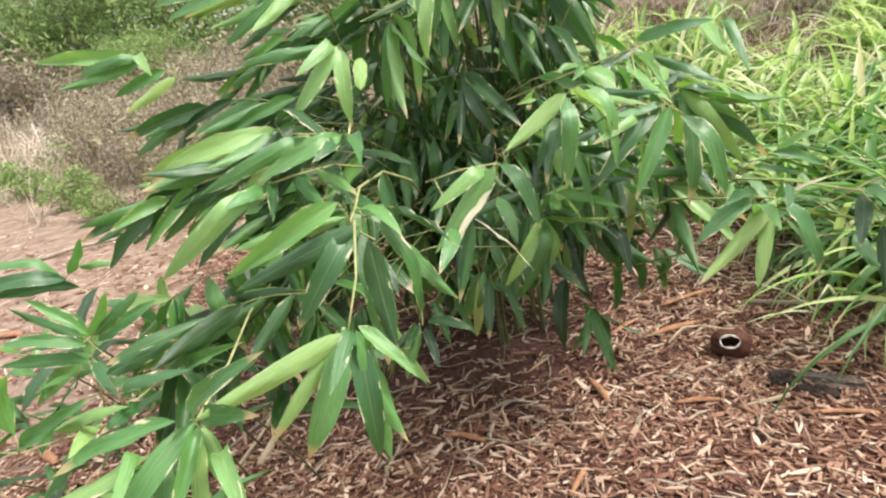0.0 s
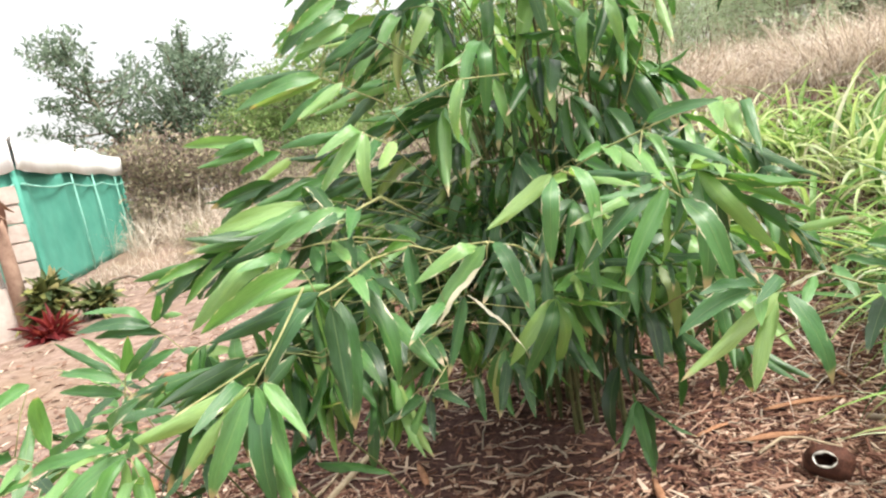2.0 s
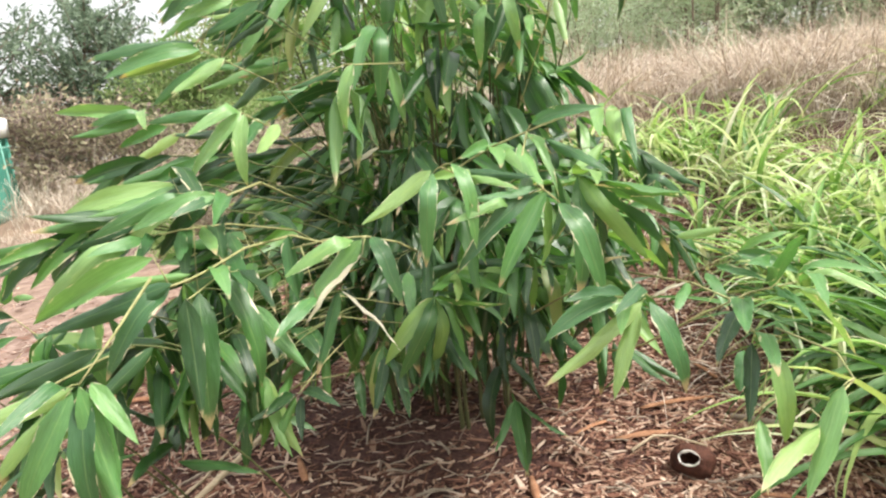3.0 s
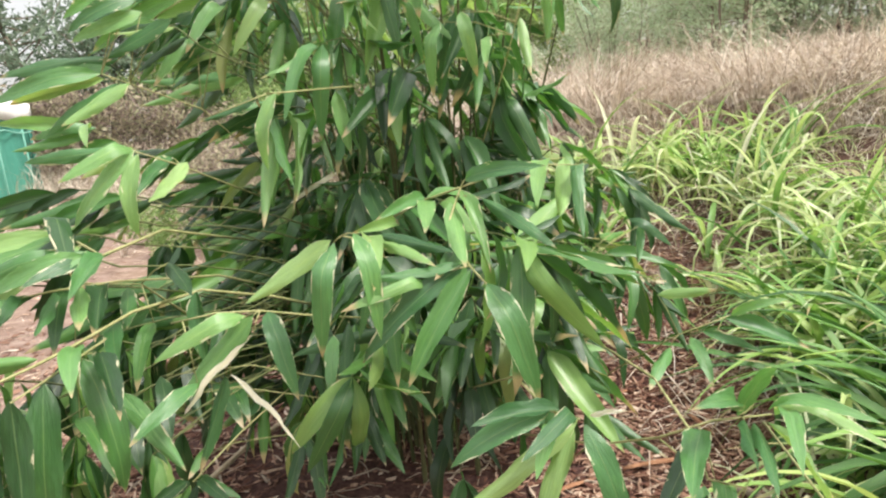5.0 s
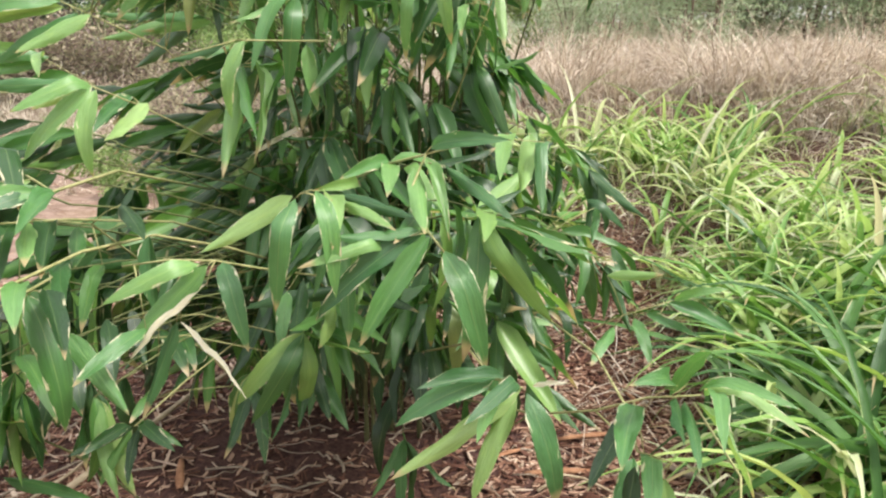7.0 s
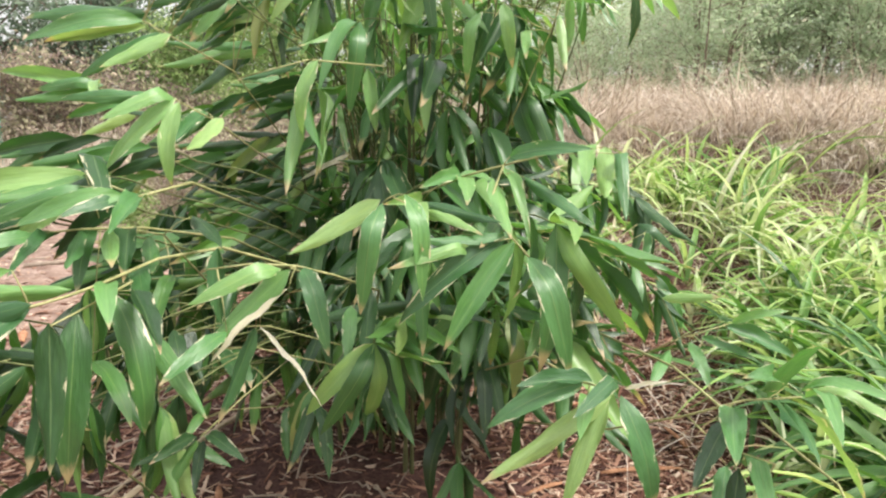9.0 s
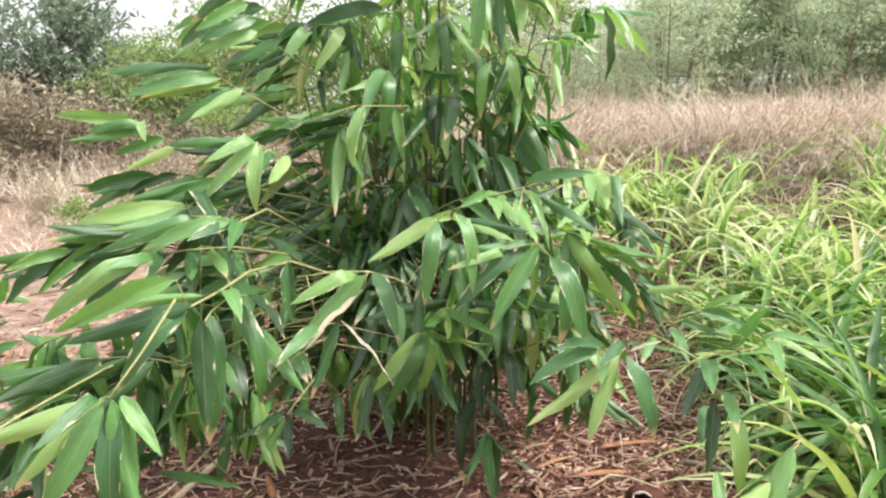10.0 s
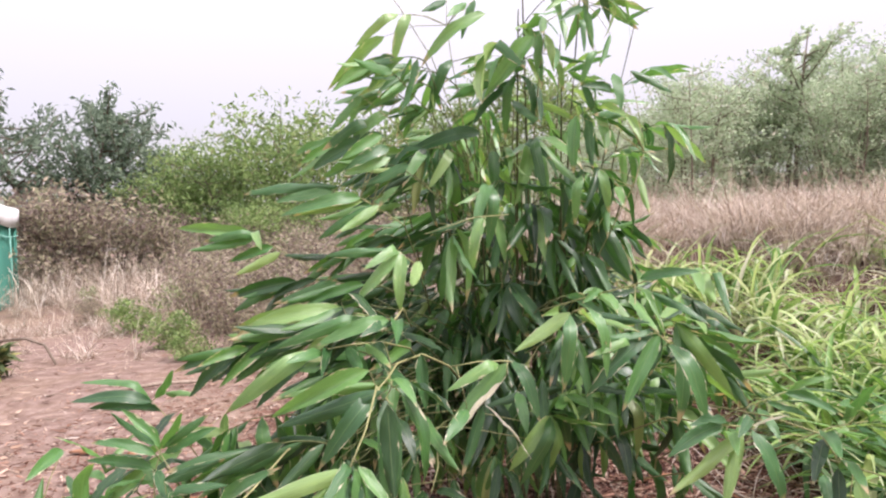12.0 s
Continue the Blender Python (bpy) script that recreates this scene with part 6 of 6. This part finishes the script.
plant_copies(weed, [(-4.4, 6.8, 0.8), (-3.4, 7.4, 0.7), (-2.8, 6.6, 0.6), (-5.8, 8.4, 0.9), (-2.2, 8.2, 0.9), (-6.4, 10.4, 1.2), (-9.9, 12.6, 0.8), (-4.2, 10.0, 1.3), (-3.6, 6.2, 0.6), (-2.7, 5.6, 0.5), (-1.6, 5.4, 0.6), (-2.0, 4.8, 0.45), (-3.0, 7.9, 0.7)], "weeds on the clearing")

# ---- green shelter ----
def shelter(corner, far, deep, tall):
    a, f = Vector(corner), Vector(far)
    along = (f - a).normalized()
    side = Vector((-along.y, along.x, 0))
    long = (f - a).length
    ob = thing("shelter", a, "portable cabin row wrapped in green shade cloth under a white roof", "shelter")

    def sheet(name, p, q, label=""):
        n_u, n_v = 28, 14
        d, out = q - p, (q - p).normalized().cross(Vector((0, 0, 1)))
        verts = []
        for j in range(n_v + 1):
            for i in range(n_u + 1):
                u, v = i / n_u, j / n_v
                wave = 0.035 * math.sin(u * 23 + 2 * v) * (0.4 + v) + 0.02 * math.sin(u * 51)
                sag = -0.05 * math.sin(math.pi * ((u * 3) % 1)) * v
                verts.append(p + d * u + out * wave + Vector((0, 0, v * tall + sag)))
        quads = [(j * (n_u + 1) + i, j * (n_u + 1) + i + 1, (j + 1) * (n_u + 1) + i + 1, (j + 1) * (n_u + 1) + i) for j in range(n_v) for i in range(n_u)]
        me = mesh_of(name, [v - a for v in verts], quads, M_CLOTH)
        o = child(name, me, ob, label)
        o.modifiers.new("thickness", "SOLIDIFY").thickness = 0.01
        return o

    corners = [a, f, f + side * deep, a + side * deep]
    for i in range(4):
        sheet("cloth_wall", corners[i], corners[(i + 1) % 4])
    for p in corners:
        c0 = p - a
        v, fc = tube([c0 - Vector((0, 0, 0.05)), c0 + Vector((0, 0, tall + 0.05))], [0.045, 0.045], 8)
        child("post", mesh_of("post", v, fc, M_CLOTH), ob)
    # stitched seams down the long side and a sagging hem below the top
    for p, q, downs in ((corners[0], corners[1], (0.36, 0.57, 0.86)), (corners[3], corners[0], ())):
        out = (q - p).normalized().cross(Vector((0, 0, 1)))
        line = [p.lerp(q, k / 24) + out * 0.075 + Vector((0, 0, tall * 0.87 - 0.06 * math.sin(math.pi * ((k / 8) % 1)))) - a for k in range(25)]
        v, fc = tube(line, [0.016] * 25, 5)
        child("seam", mesh_of("seam", v, fc, M_SEAM), ob, "pale stitched seam")
        for s in downs:
            c0 = p.lerp(q, s) + out * 0.07 - a
            v, fc = tube([c0 + Vector((0, 0, 0.02)), c0 + Vector((0, 0, tall * 0.5)) + out * 0.02, c0 + Vector((0, 0, tall * 0.97))], [0.02, 0.016, 0.016], 5)
            child("seam", mesh_of("seam", v, fc, M_SEAM), ob, "pale stitched seam")
    # white sheet roof: a deep valance all round and a low top with a few humps
    around = [corners[0] - (along + side) * 0.06, corners[1] + (along - side) * 0.06, corners[2] + (along + side) * 0.06, corners[3] + (side - along) * 0.06]
    for i in range(4):
        p, q = around[i], around[(i + 1) % 4]
        out, n_u = (q - p).normalized().cross(Vector((0, 0, 1))), 32
        verts, quads = [], []
        for k in range(n_u + 1):
            u = k / n_u
            for z in (-0.04 - 0.05 * math.sin(math.pi * ((u * 3) % 1)), 0.16, 0.38 + 0.012 * math.sin(9 * u)):
                verts.append(p.lerp(q, u) + out * (0.025 * math.sin(19 * u + 4 * z) + 0.03) + Vector((0, 0, tall + z)) - a)
        for k in range(n_u):
            for m in range(2):
                quads.append((3 * k + m, 3 * k + 3 + m, 3 * k + 4 + m, 3 * k + 1 + m))
        band = child("valance", mesh_of("valance", verts, quads, M_WHITE), ob, "white plastic valance")
        band.modifiers.new("thickness", "SOLIDIFY").thickness = 0.012
    n_u, n_v = 60, 10
    verts = []
    for j in range(n_v + 1):
        for i in range(n_u + 1):
            u, v = i / n_u, j / n_v
            hump = 0.05 * math.sin(math.pi * v)
            for hu, hv, hh, hw in ((0.02, 0.1, 0.16, 0.02), (0.47, 0.2, 0.26, 0.022), (0.7, 0.2, 0.20, 0.022)):
                hump += hh * math.exp(-((u - hu) / hw) ** 2 - ((v - hv) / 0.2) ** 2)
            verts.append(along * (long * (u * 1.014 - 0.007)) + side * (deep * (v * 1.08 - 0.04)) + Vector((0, 0, tall + 0.36 + hump)))
    quads = [(j * (n_u + 1) + i, j * (n_u + 1) + i + 1, (j + 1) * (n_u + 1) + i + 1, (j + 1) * (n_u + 1) + i) for j in range(n_v) for i in range(n_u)]
    roof = child("roof", mesh_of("roof", verts, quads, M_WHITE), ob, "white plastic roof with humps")
    roof.modifiers.new("thickness", "SOLIDIFY").thickness = 0.03
    return ob


shelter((-8.3, 7.15, 0.0), (-12.7, 13.65, 0.0), 1.3, 1.93)

# ---- white hut ----
def box_bm(x0, x1, y0, y1, z0, z1, edge=0.01):
    bm = bmesh.new()
    bmesh.ops.create_cube(bm, size=1)
    for v in bm.verts:
        v.co = Vector((x0 if v.co.x < 0 else x1, y0 if v.co.y < 0 else y1, z0 if v.co.z < 0 else z1))
    bmesh.ops.bevel(bm, geom=bm.edges[:], offset=edge, segments=2, affect="EDGES")
    return bm


hut = thing("hut", (-5.75, 4.7, 0), "white corrugated hut on a concrete plinth with a wooden post", "hut")
hut.rotation_euler = (0, 0, radians(57))
part("plinth", box_bm(-3.2, 0.05, -0.05, 1.4, -0.1, 0.52, 0.02), M_CONCRETE, hut, "pinkish bare concrete plinth")
# corrugated sheet walls on the two outer sides, over a plain core
part("core", box_bm(-3.05, -0.06, 0.06, 1.3, 0.52, 1.60), M_WHITE, hut)


def corrugated(p, q, z0, z1):
    p, q = Vector(p), Vector(q)
    out, n_u = (q - p).normalized().cross(Vector((0, 0, 1))), int((q - p).length / 0.0125)
    verts = [p.lerp(q, k / n_u) + out * 0.011 * math.sin(2 * math.pi * k / 6) + Vector((0, 0, z)) for k in range(n_u + 1) for z in (z0, z1)]
    ob = child("wall_sheet", mesh_of("wall_sheet", verts, [(2 * k, 2 * k + 2, 2 * k + 3, 2 * k + 1) for k in range(n_u)], M_WHITE), hut, "white corrugated metal sheet")
    ob.modifiers.new("thickness", "SOLIDIFY").thickness = 0.004


corrugated((-3.1, 0.03, 0), (-0.03, 0.03, 0), 0.50, 1.62)
corrugated((-0.03, 0.03, 0), (-0.03, 1.3, 0), 0.50, 1.62)
v, f = tube([(0.06, -0.06, -0.05), (0.05, -0.07, 0.8), (0.03, -0.06, 1.75)], [0.075, 0.07, 0.06], 9)
child("post", mesh_of("post", v, f, M_POST), hut, "weathered brown wooden post")
pillar = thing("block_pillar", hut.location + Vector((0.0, 0.0, 0.0)), "pillar of rough pinkish concrete blocks against the hut", "pillar")
pillar.rotation_euler = hut.rotation_euler
for k in range(8):
    wob = 0.012 * math.sin(5 * k)
    part("block", box_bm(0.085 + wob, 0.30 + wob, 0.10 - wob, 0.48 - wob, 0.196 * k - 0.05, 0.196 * k + 0.138, 0.012), M_CONCRETE, pillar)


def tuft(name, at, count, long, wide, mat, label, category, rise_lo, rise_hi, seed, stem=0.0):
    """A small plant of broad leaves from one stem."""
    r0 = random.Random(seed)
    ob = thing(name, at, label, category)
    if stem:
        v, f = tube([(0, 0, -0.03), (0.01, 0, stem * 0.5), (0, 0.01, stem)], [0.02, 0.016, 0.01], 6)
        child("stem", mesh_of("stem", v, f, M_BARK), ob)
    h = Heap()
    for k in range(count):
        h.add(r0.choice(SHAPES), blade_pose((r0.gauss(0, 0.03), r0.gauss(0, 0.03), stem * r0.uniform(0.35, 1)), turned(r0.uniform(0, 360), r0.uniform(rise_lo, rise_hi)), long * r0.uniform(0.6, 1.2), wide * r0.uniform(0.7, 1.2), r0.uniform(-30, 30)))
    child("leaves", h.mesh("leaves", mat), ob)
    return ob


tuft("croton", (-5.45, 4.85, 0), 230, 0.30, 0.095, M_CROTON, "croton shrub with mottled yellow-green leaves beside the hut", "shrub", -25, 75, 51, 0.42)
tuft("dead_frond", (-5.72, 4.62, 1.55), 26, 0.55, 0.10, M_BROWNLEAF, "withered brown leaves hanging over the hut's corner post", "dead leaves", -80, -35, 53)
tuft("banana_plant", (-13.6, 14.5, 0), 9, 0.95, 0.28, M_PALE, "banana plant with pale grey-green leaves behind the shelter", "banana plant", 25, 70, 54, 2.3)
tuft("croton", (-5.25, 5.25, 0), 150, 0.26, 0.09, M_CROTON, "lower croton shrub with yellowed leaves beside the shelter", "shrub", -25, 60, 57, 0.28)
tuft("red_plant", (-5.1, 4.5, 0), 80, 0.34, 0.06, M_RED, "low dark red strap-leaved plant beside the croton", "plant", 10, 70, 52)

# ---- sticks ----
def stick(name, points, r0, mat, label, category="stick"):
    pts = [Vector((x, y, float(height(x, y)) + z)) for x, y, z in points]
    o = pts[0].copy()
    v, f = tube([p - o for p in pts], [r0 * (1 - 0.35 * k / (len(pts) - 1)) for k in range(len(pts))], 7)
    ob = tagged(new(name, mesh_of(name, v, f, mat)), label, category)
    ob.location = o
    return ob


stick("dead_cane", [(-0.77, 1.75, 0.012), (-0.71, 2.1, 0.02), (-0.67, 2.4, 0.03), (-0.60, 2.75, 0.02)], 0.013, M_CANE, "straight pale dead bamboo cane lying on the mulch", "cane")

stick("dead_branch", [(-6.5, 6.2, 0.0), (-6.3, 6.22, 0.12), (-6.0, 6.2, 0.22), (-5.7, 6.18, 0.26), (-5.4, 6.12, 0.2), (-5.2, 6.05, 0.0)], 0.02, M_BARK, "arching dead branch lying on the bare earth", "branch")
stick("dead_branch", [(-3.6, 4.6, 0.015), (-3.2, 4.9, 0.04), (-2.8, 5.0, 0.05), (-2.3, 5.3, 0.02)], 0.02, M_STICK, "crooked grey dead branch lying on the bare earth", "branch")
stick("bent_twig", [(0.66, 2.16, 0.015), (0.74, 2.24, 0.03), (0.80, 2.22, 0.035), (0.90, 2.17, 0.015)], 0.006, M_CANE, "pale bent twig lying beside the coconut", "twig")
stick("dead_stick", [(1.02, 2.36, 0.02), (1.18, 2.22, 0.035), (1.38, 2.12, 0.03), (1.5, 1.98, 0.02)], 0.011, M_STICK, "grey crooked stick lying at the edge of the grass", "stick")
stick("dead_cane", [(-0.86, 1.62, 0.012), (-0.80, 1.95, 0.018), (-0.79, 2.25, 0.012)], 0.007, M_CANE, "thin pale dead cane lying beside a thicker one", "cane")
stick("dead_cane", [(-0.95, 1.78, 0.012), (-0.80, 2.02, 0.02), (-0.66, 2.2, 0.012)], 0.005, M_STICK, "thin grey dead cane lying across the mulch", "cane")


def lump(name, at, size, yaw, mat, label, category, seed):
    """A rough clod or chunk, uneven all over, half sunk into the mulch."""
    r1 = random.Random(seed)
    bm = bmesh.new()
    bmesh.ops.create_icosphere(bm, subdivisions=4, radius=1.0)
    waves = [(Vector((r1.gauss(0, 1), r1.gauss(0, 1), r1.gauss(0, 1))) * w, r1.uniform(0, 6)) for w in (2.0, 3.5, 6.0, 9.0, 14.0)]
    for v in bm.verts:
        bulge = 1 + sum(0.16 / (k + 1) ** 0.5 * math.sin(v.co.dot(d) + ph) for k, (d, ph) in enumerate(waves))
        v.co = Vector((v.co.x * size[0], v.co.y * size[1], v.co.z * size[2])) * (bulge + r1.uniform(-0.13, 0.13))
    me = bpy.data.meshes.new(name)
    bm.to_mesh(me)
    bm.free()
    me.materials.append(mat)
    ob = tagged(new(name, me), label, category)
    ob.matrix_basis = Matrix.Translation((at[0], at[1], float(height(*at)) + size[2] * 0.35)) @ Matrix.Rotation(radians(yaw), 4, "Z")
    return ob


M_ROT = bark_material("rotten_wood", (0.030, 0.022, 0.018), (0.24, 0.19, 0.16), 70, 0.95)
# near-black lumps stand in for a shaded hollow beside the rotten wood
M_HOLLOW = bark_material("hollow_shade", (0.012, 0.009, 0.008), (0.060, 0.042, 0.036), 30, 0.95)
lump("rotten_log", (1.03, 1.78), (0.09, 0.034, 0.022), -32, M_ROT, "grey crumbling piece of rotten wood lying on the mulch", "log", 3)
lump("hollow_lump", (0.905, 1.81), (0.045, 0.035, 0.028), 10, M_HOLLOW, "dark lump standing in for a shaded hollow beside the rotten wood", "clod", 4)
lump("hollow_lump", (0.965, 1.74), (0.06, 0.03, 0.018), -30, M_HOLLOW, "flat dark lump standing in for a shaded hollow before the rotten wood", "clod", 5)
slab = tagged(new("wood_slab", bpy.data.meshes.new("wood_slab")), "pale split slab of wood lying on the mulch", "wood")
bm = box_bm(-0.065, 0.065, -0.009, 0.009, -0.004, 0.006, 0.003)
for v in bm.verts:
    v.co.y *= 1.0 - 0.5 * abs(v.co.x / 0.065) ** 2 + 0.25 * v.co.x / 0.065
    v.co.z += 0.006 * math.sin(28 * v.co.x)
bm.to_mesh(slab.data)
bm.free()
slab.data.materials.append(M_CANE)
slab.matrix_basis = Matrix.Translation((0.81, 1.70, float(height(0.81, 1.70)) + 0.018)) @ Matrix.Rotation(radians(4), 4, "Z")
debris = random.Random(55)
straw = Heap()
tussocks(straw, WISPS, scatter(330, 0.2, 1.7, 1.1, 3.6, lambda x, y: float(0.25 + 0.75 * smooth(0.4, 1.1, x)), 58), 7, 0.05, 0.20, 0.005, -3, 10, 59)
tagged(new("straw_litter", straw.mesh("straw_litter", M_HAY)), "pale dry straw lying loose over the wood chips", "straw", kind="stuff")
bits = []
for x, y in scatter(620, -5.5, 1.7, 0.8, 7.0, lambda x, y: float(max(0.16, mulch_mask(x, y))), 56):
    yaw, long, curl = debris.uniform(0, 360), debris.uniform(0.06, 0.26), debris.uniform(-0.25, 0.25)
    pts = []
    for k in range(5):
        d = turned(yaw + curl * 120 * (k / 4 - 0.5), 0)
        px, py = x + d.x * long * (k / 4 - 0.5), y + d.y * long * (k / 4 - 0.5)
        pts.append((px, py, float(height(px, py)) + 0.014 + 0.008 * math.sin(2.5 * k + x * 9)))
    r1 = debris.uniform(0.0015, 0.005)
    bits.append((pts, [r1, r1 * 1.1, r1, r1 * 0.8, r1 * 0.5], 5))
tagged(new("fallen_twigs", tubes_mesh("fallen_twigs", bits, M_STICK)), "thin dry twigs lying among the wood chips", "twigs", kind="stuff")


def bark_strip(x, y, yaw, long, wide):
    rows, verts, faces = 8, [], []
    r1 = random.Random(int(1000 * x) + int(100 * y))
    for k in range(rows):
        s0 = k / (rows - 1)
        w = wide * (0.4 + 0.6 * math.sin(math.pi * (0.12 + 0.8 * s0))) * r1.uniform(0.8, 1.1)
        for u in (-0.5, -0.17, 0.17, 0.5):
            verts.append((u * w, (s0 - 0.5) * long, 0.010 + 0.25 * w * (1 - 4 * u * u) + 0.006 * math.sin(4 * s0)))
    for k in range(rows - 1):
        for j in range(3):
            a = 4 * k + j
            faces.append((a, a + 1, a + 5, a + 4))
    ob = new("bark_strip", mesh_of("bark_strip", verts, faces, M_STRIP))
    ob.modifiers.new("thickness", "SOLIDIFY").thickness = 0.004
    ob.matrix_basis = Matrix.Translation((x, y, float(height(x, y)) + 0.006)) @ Matrix.Rotation(radians(yaw), 4, "Z")
    return tagged(ob, "curled orange-brown strip of bark lying on the mulch", "bark", "bark strips on the mulch")


for x, y, yaw, long, wide in ((0.74, 2.28, -75, 0.26, 0.035), (0.86, 2.5, -70, 0.3, 0.03), (0.55, 2.35, -50, 0.2, 0.022), (0.62, 1.75, 80, 0.15, 0.025), (0.35, 1.9, 10, 0.18, 0.03), (-0.1, 1.72, 60, 0.14, 0.03), (0.97, 1.62, 75, 0.2, 0.022), (1.05, 1.86, 70, 0.16, 0.02), (-0.45, 2.0, 30, 0.17, 0.03), (0.2, 1.45, -30, 0.13, 0.02), (0.7, 2.9, -60, 0.2, 0.03), (1.0, 2.75, 20, 0.2, 0.025), (-2.26, 3.17, 40, 0.22, 0.06), (-1.17, 2.52, 70, 0.2, 0.06), (-1.41, 2.71, 20, 0.16, 0.05), (-1.55, 2.63, 100, 0.18, 0.05), (-2.62, 3.21, 80, 0.2, 0.06), (-1.59, 1.93, 50, 0.16, 0.04)):
    bark_strip(x, y, yaw, long, wide)

# ---- mulch chips ----
def chip_mesh(seed):
    r0 = random.Random(seed)
    verts, faces = [], []
    for k in range(4):
        s = k / 3
        bend = 0.10 * math.sin(math.pi * s)
        w = (0.5, 0.9, 1.0, 0.25)[k] * r0.uniform(0.7, 1.1)
        for dx, dz in ((-0.5, 0), (0.5, 0), (0.35, 1), (-0.4, 1)):
            verts.append((dx * w, s - 0.5, dz + bend * r0.uniform(0, 3)))
    for k in range(3):
        for j in range(4):
            a, b2 = 4 * k + j, 4 * k + (j + 1) % 4
            faces.append((a, b2, b2 + 4, a + 4))
    faces += [(3, 2, 1, 0), (12, 13, 14, 15)]
    return verts, faces


CHIP_FORMS = [chip_mesh(k) for k in range(5)]
SLIVER = np.array([(-0.5, -0.30, 0), (0.12, -0.5, 0), (0.08, -0.47, 1), (-0.42, -0.28, 1), (-0.14, 0.5, 0.4), (0.5, 0.22, 0), (0.44, 0.24, 1.2), (-0.08, 0.48, 1.3)])
SLIVER_FACES = np.array([(0, 1, 5, 4), (1, 2, 6, 5), (2, 3, 7, 6), (3, 0, 4, 7), (3, 2, 1, 0), (4, 5, 6, 7)])
CHIP_MESHES = [mesh_of("wood_chip", v, f, M_CHIP, None, False) for v, f in CHIP_FORMS]
r0 = random.Random(77)
mulch = tagged(new("mulch_bed"), "loose reddish-brown wood-chip mulch under the bamboo", "mulch", kind="stuff")
spots = scatter(52000, -4.5, 1.9, 0.7, 6.5, lambda x, y: float(mulch_mask(x, y) * (1 - 0.93 * compost_shade(x, y)) + 0.15 * smooth(-4.5, -1, x) * smooth(6.5, 3, y) * smooth(0.2, -0.6, x)), 78)
spots += scatter(7000, -2.2, 1.9, -0.4, 0.7, lambda x, y: float(mulch_mask(x, y)), 79)
chip_verts, chip_quads, total = [], [], 0
single_chips = 0
for x, y in spots:
    long = min(0.19, 0.014 + abs(r0.gauss(0, 0.038)))
    wide = min(long * 0.5, r0.choice((r0.uniform(0.002, 0.006), r0.uniform(0.004, 0.013), r0.uniform(0.008, 0.02))))
    m = Matrix.Translation((x, y, float(height(x, y)) + r0.uniform(0.0, 0.016))) @ Euler((r0.gauss(0, 0.22), r0.gauss(0, 0.3), r0.uniform(0, 6.283))).to_matrix().to_4x4() @ Matrix.Diagonal((wide, long, r0.uniform(0.0015, 0.004), 1))
    k = r0.randrange(5)
    if single_chips < 300 and long > 0.05 and -0.3 < x < 1.0 and 1.3 < y < 2.4:
        single_chips += 1
        ob = child("wood_chip", CHIP_MESHES[k], mulch)
        ob.matrix_basis = m
        continue
    a = np.array(m)
    plain = long < 0.07
    v = SLIVER if plain else np.array(CHIP_FORMS[k][0])
    chip_verts.append(v @ a[:3, :3].T + a[:3, 3])
    chip_quads.append((SLIVER_FACES if plain else np.array(CHIP_FORMS[k][1])) + total)
    total += len(v)
tagged(child("chips", quads_mesh("chips", np.concatenate(chip_verts), np.concatenate(chip_quads), M_CHIPS, None, False), mulch, "loose wood chips"), kind="stuff")
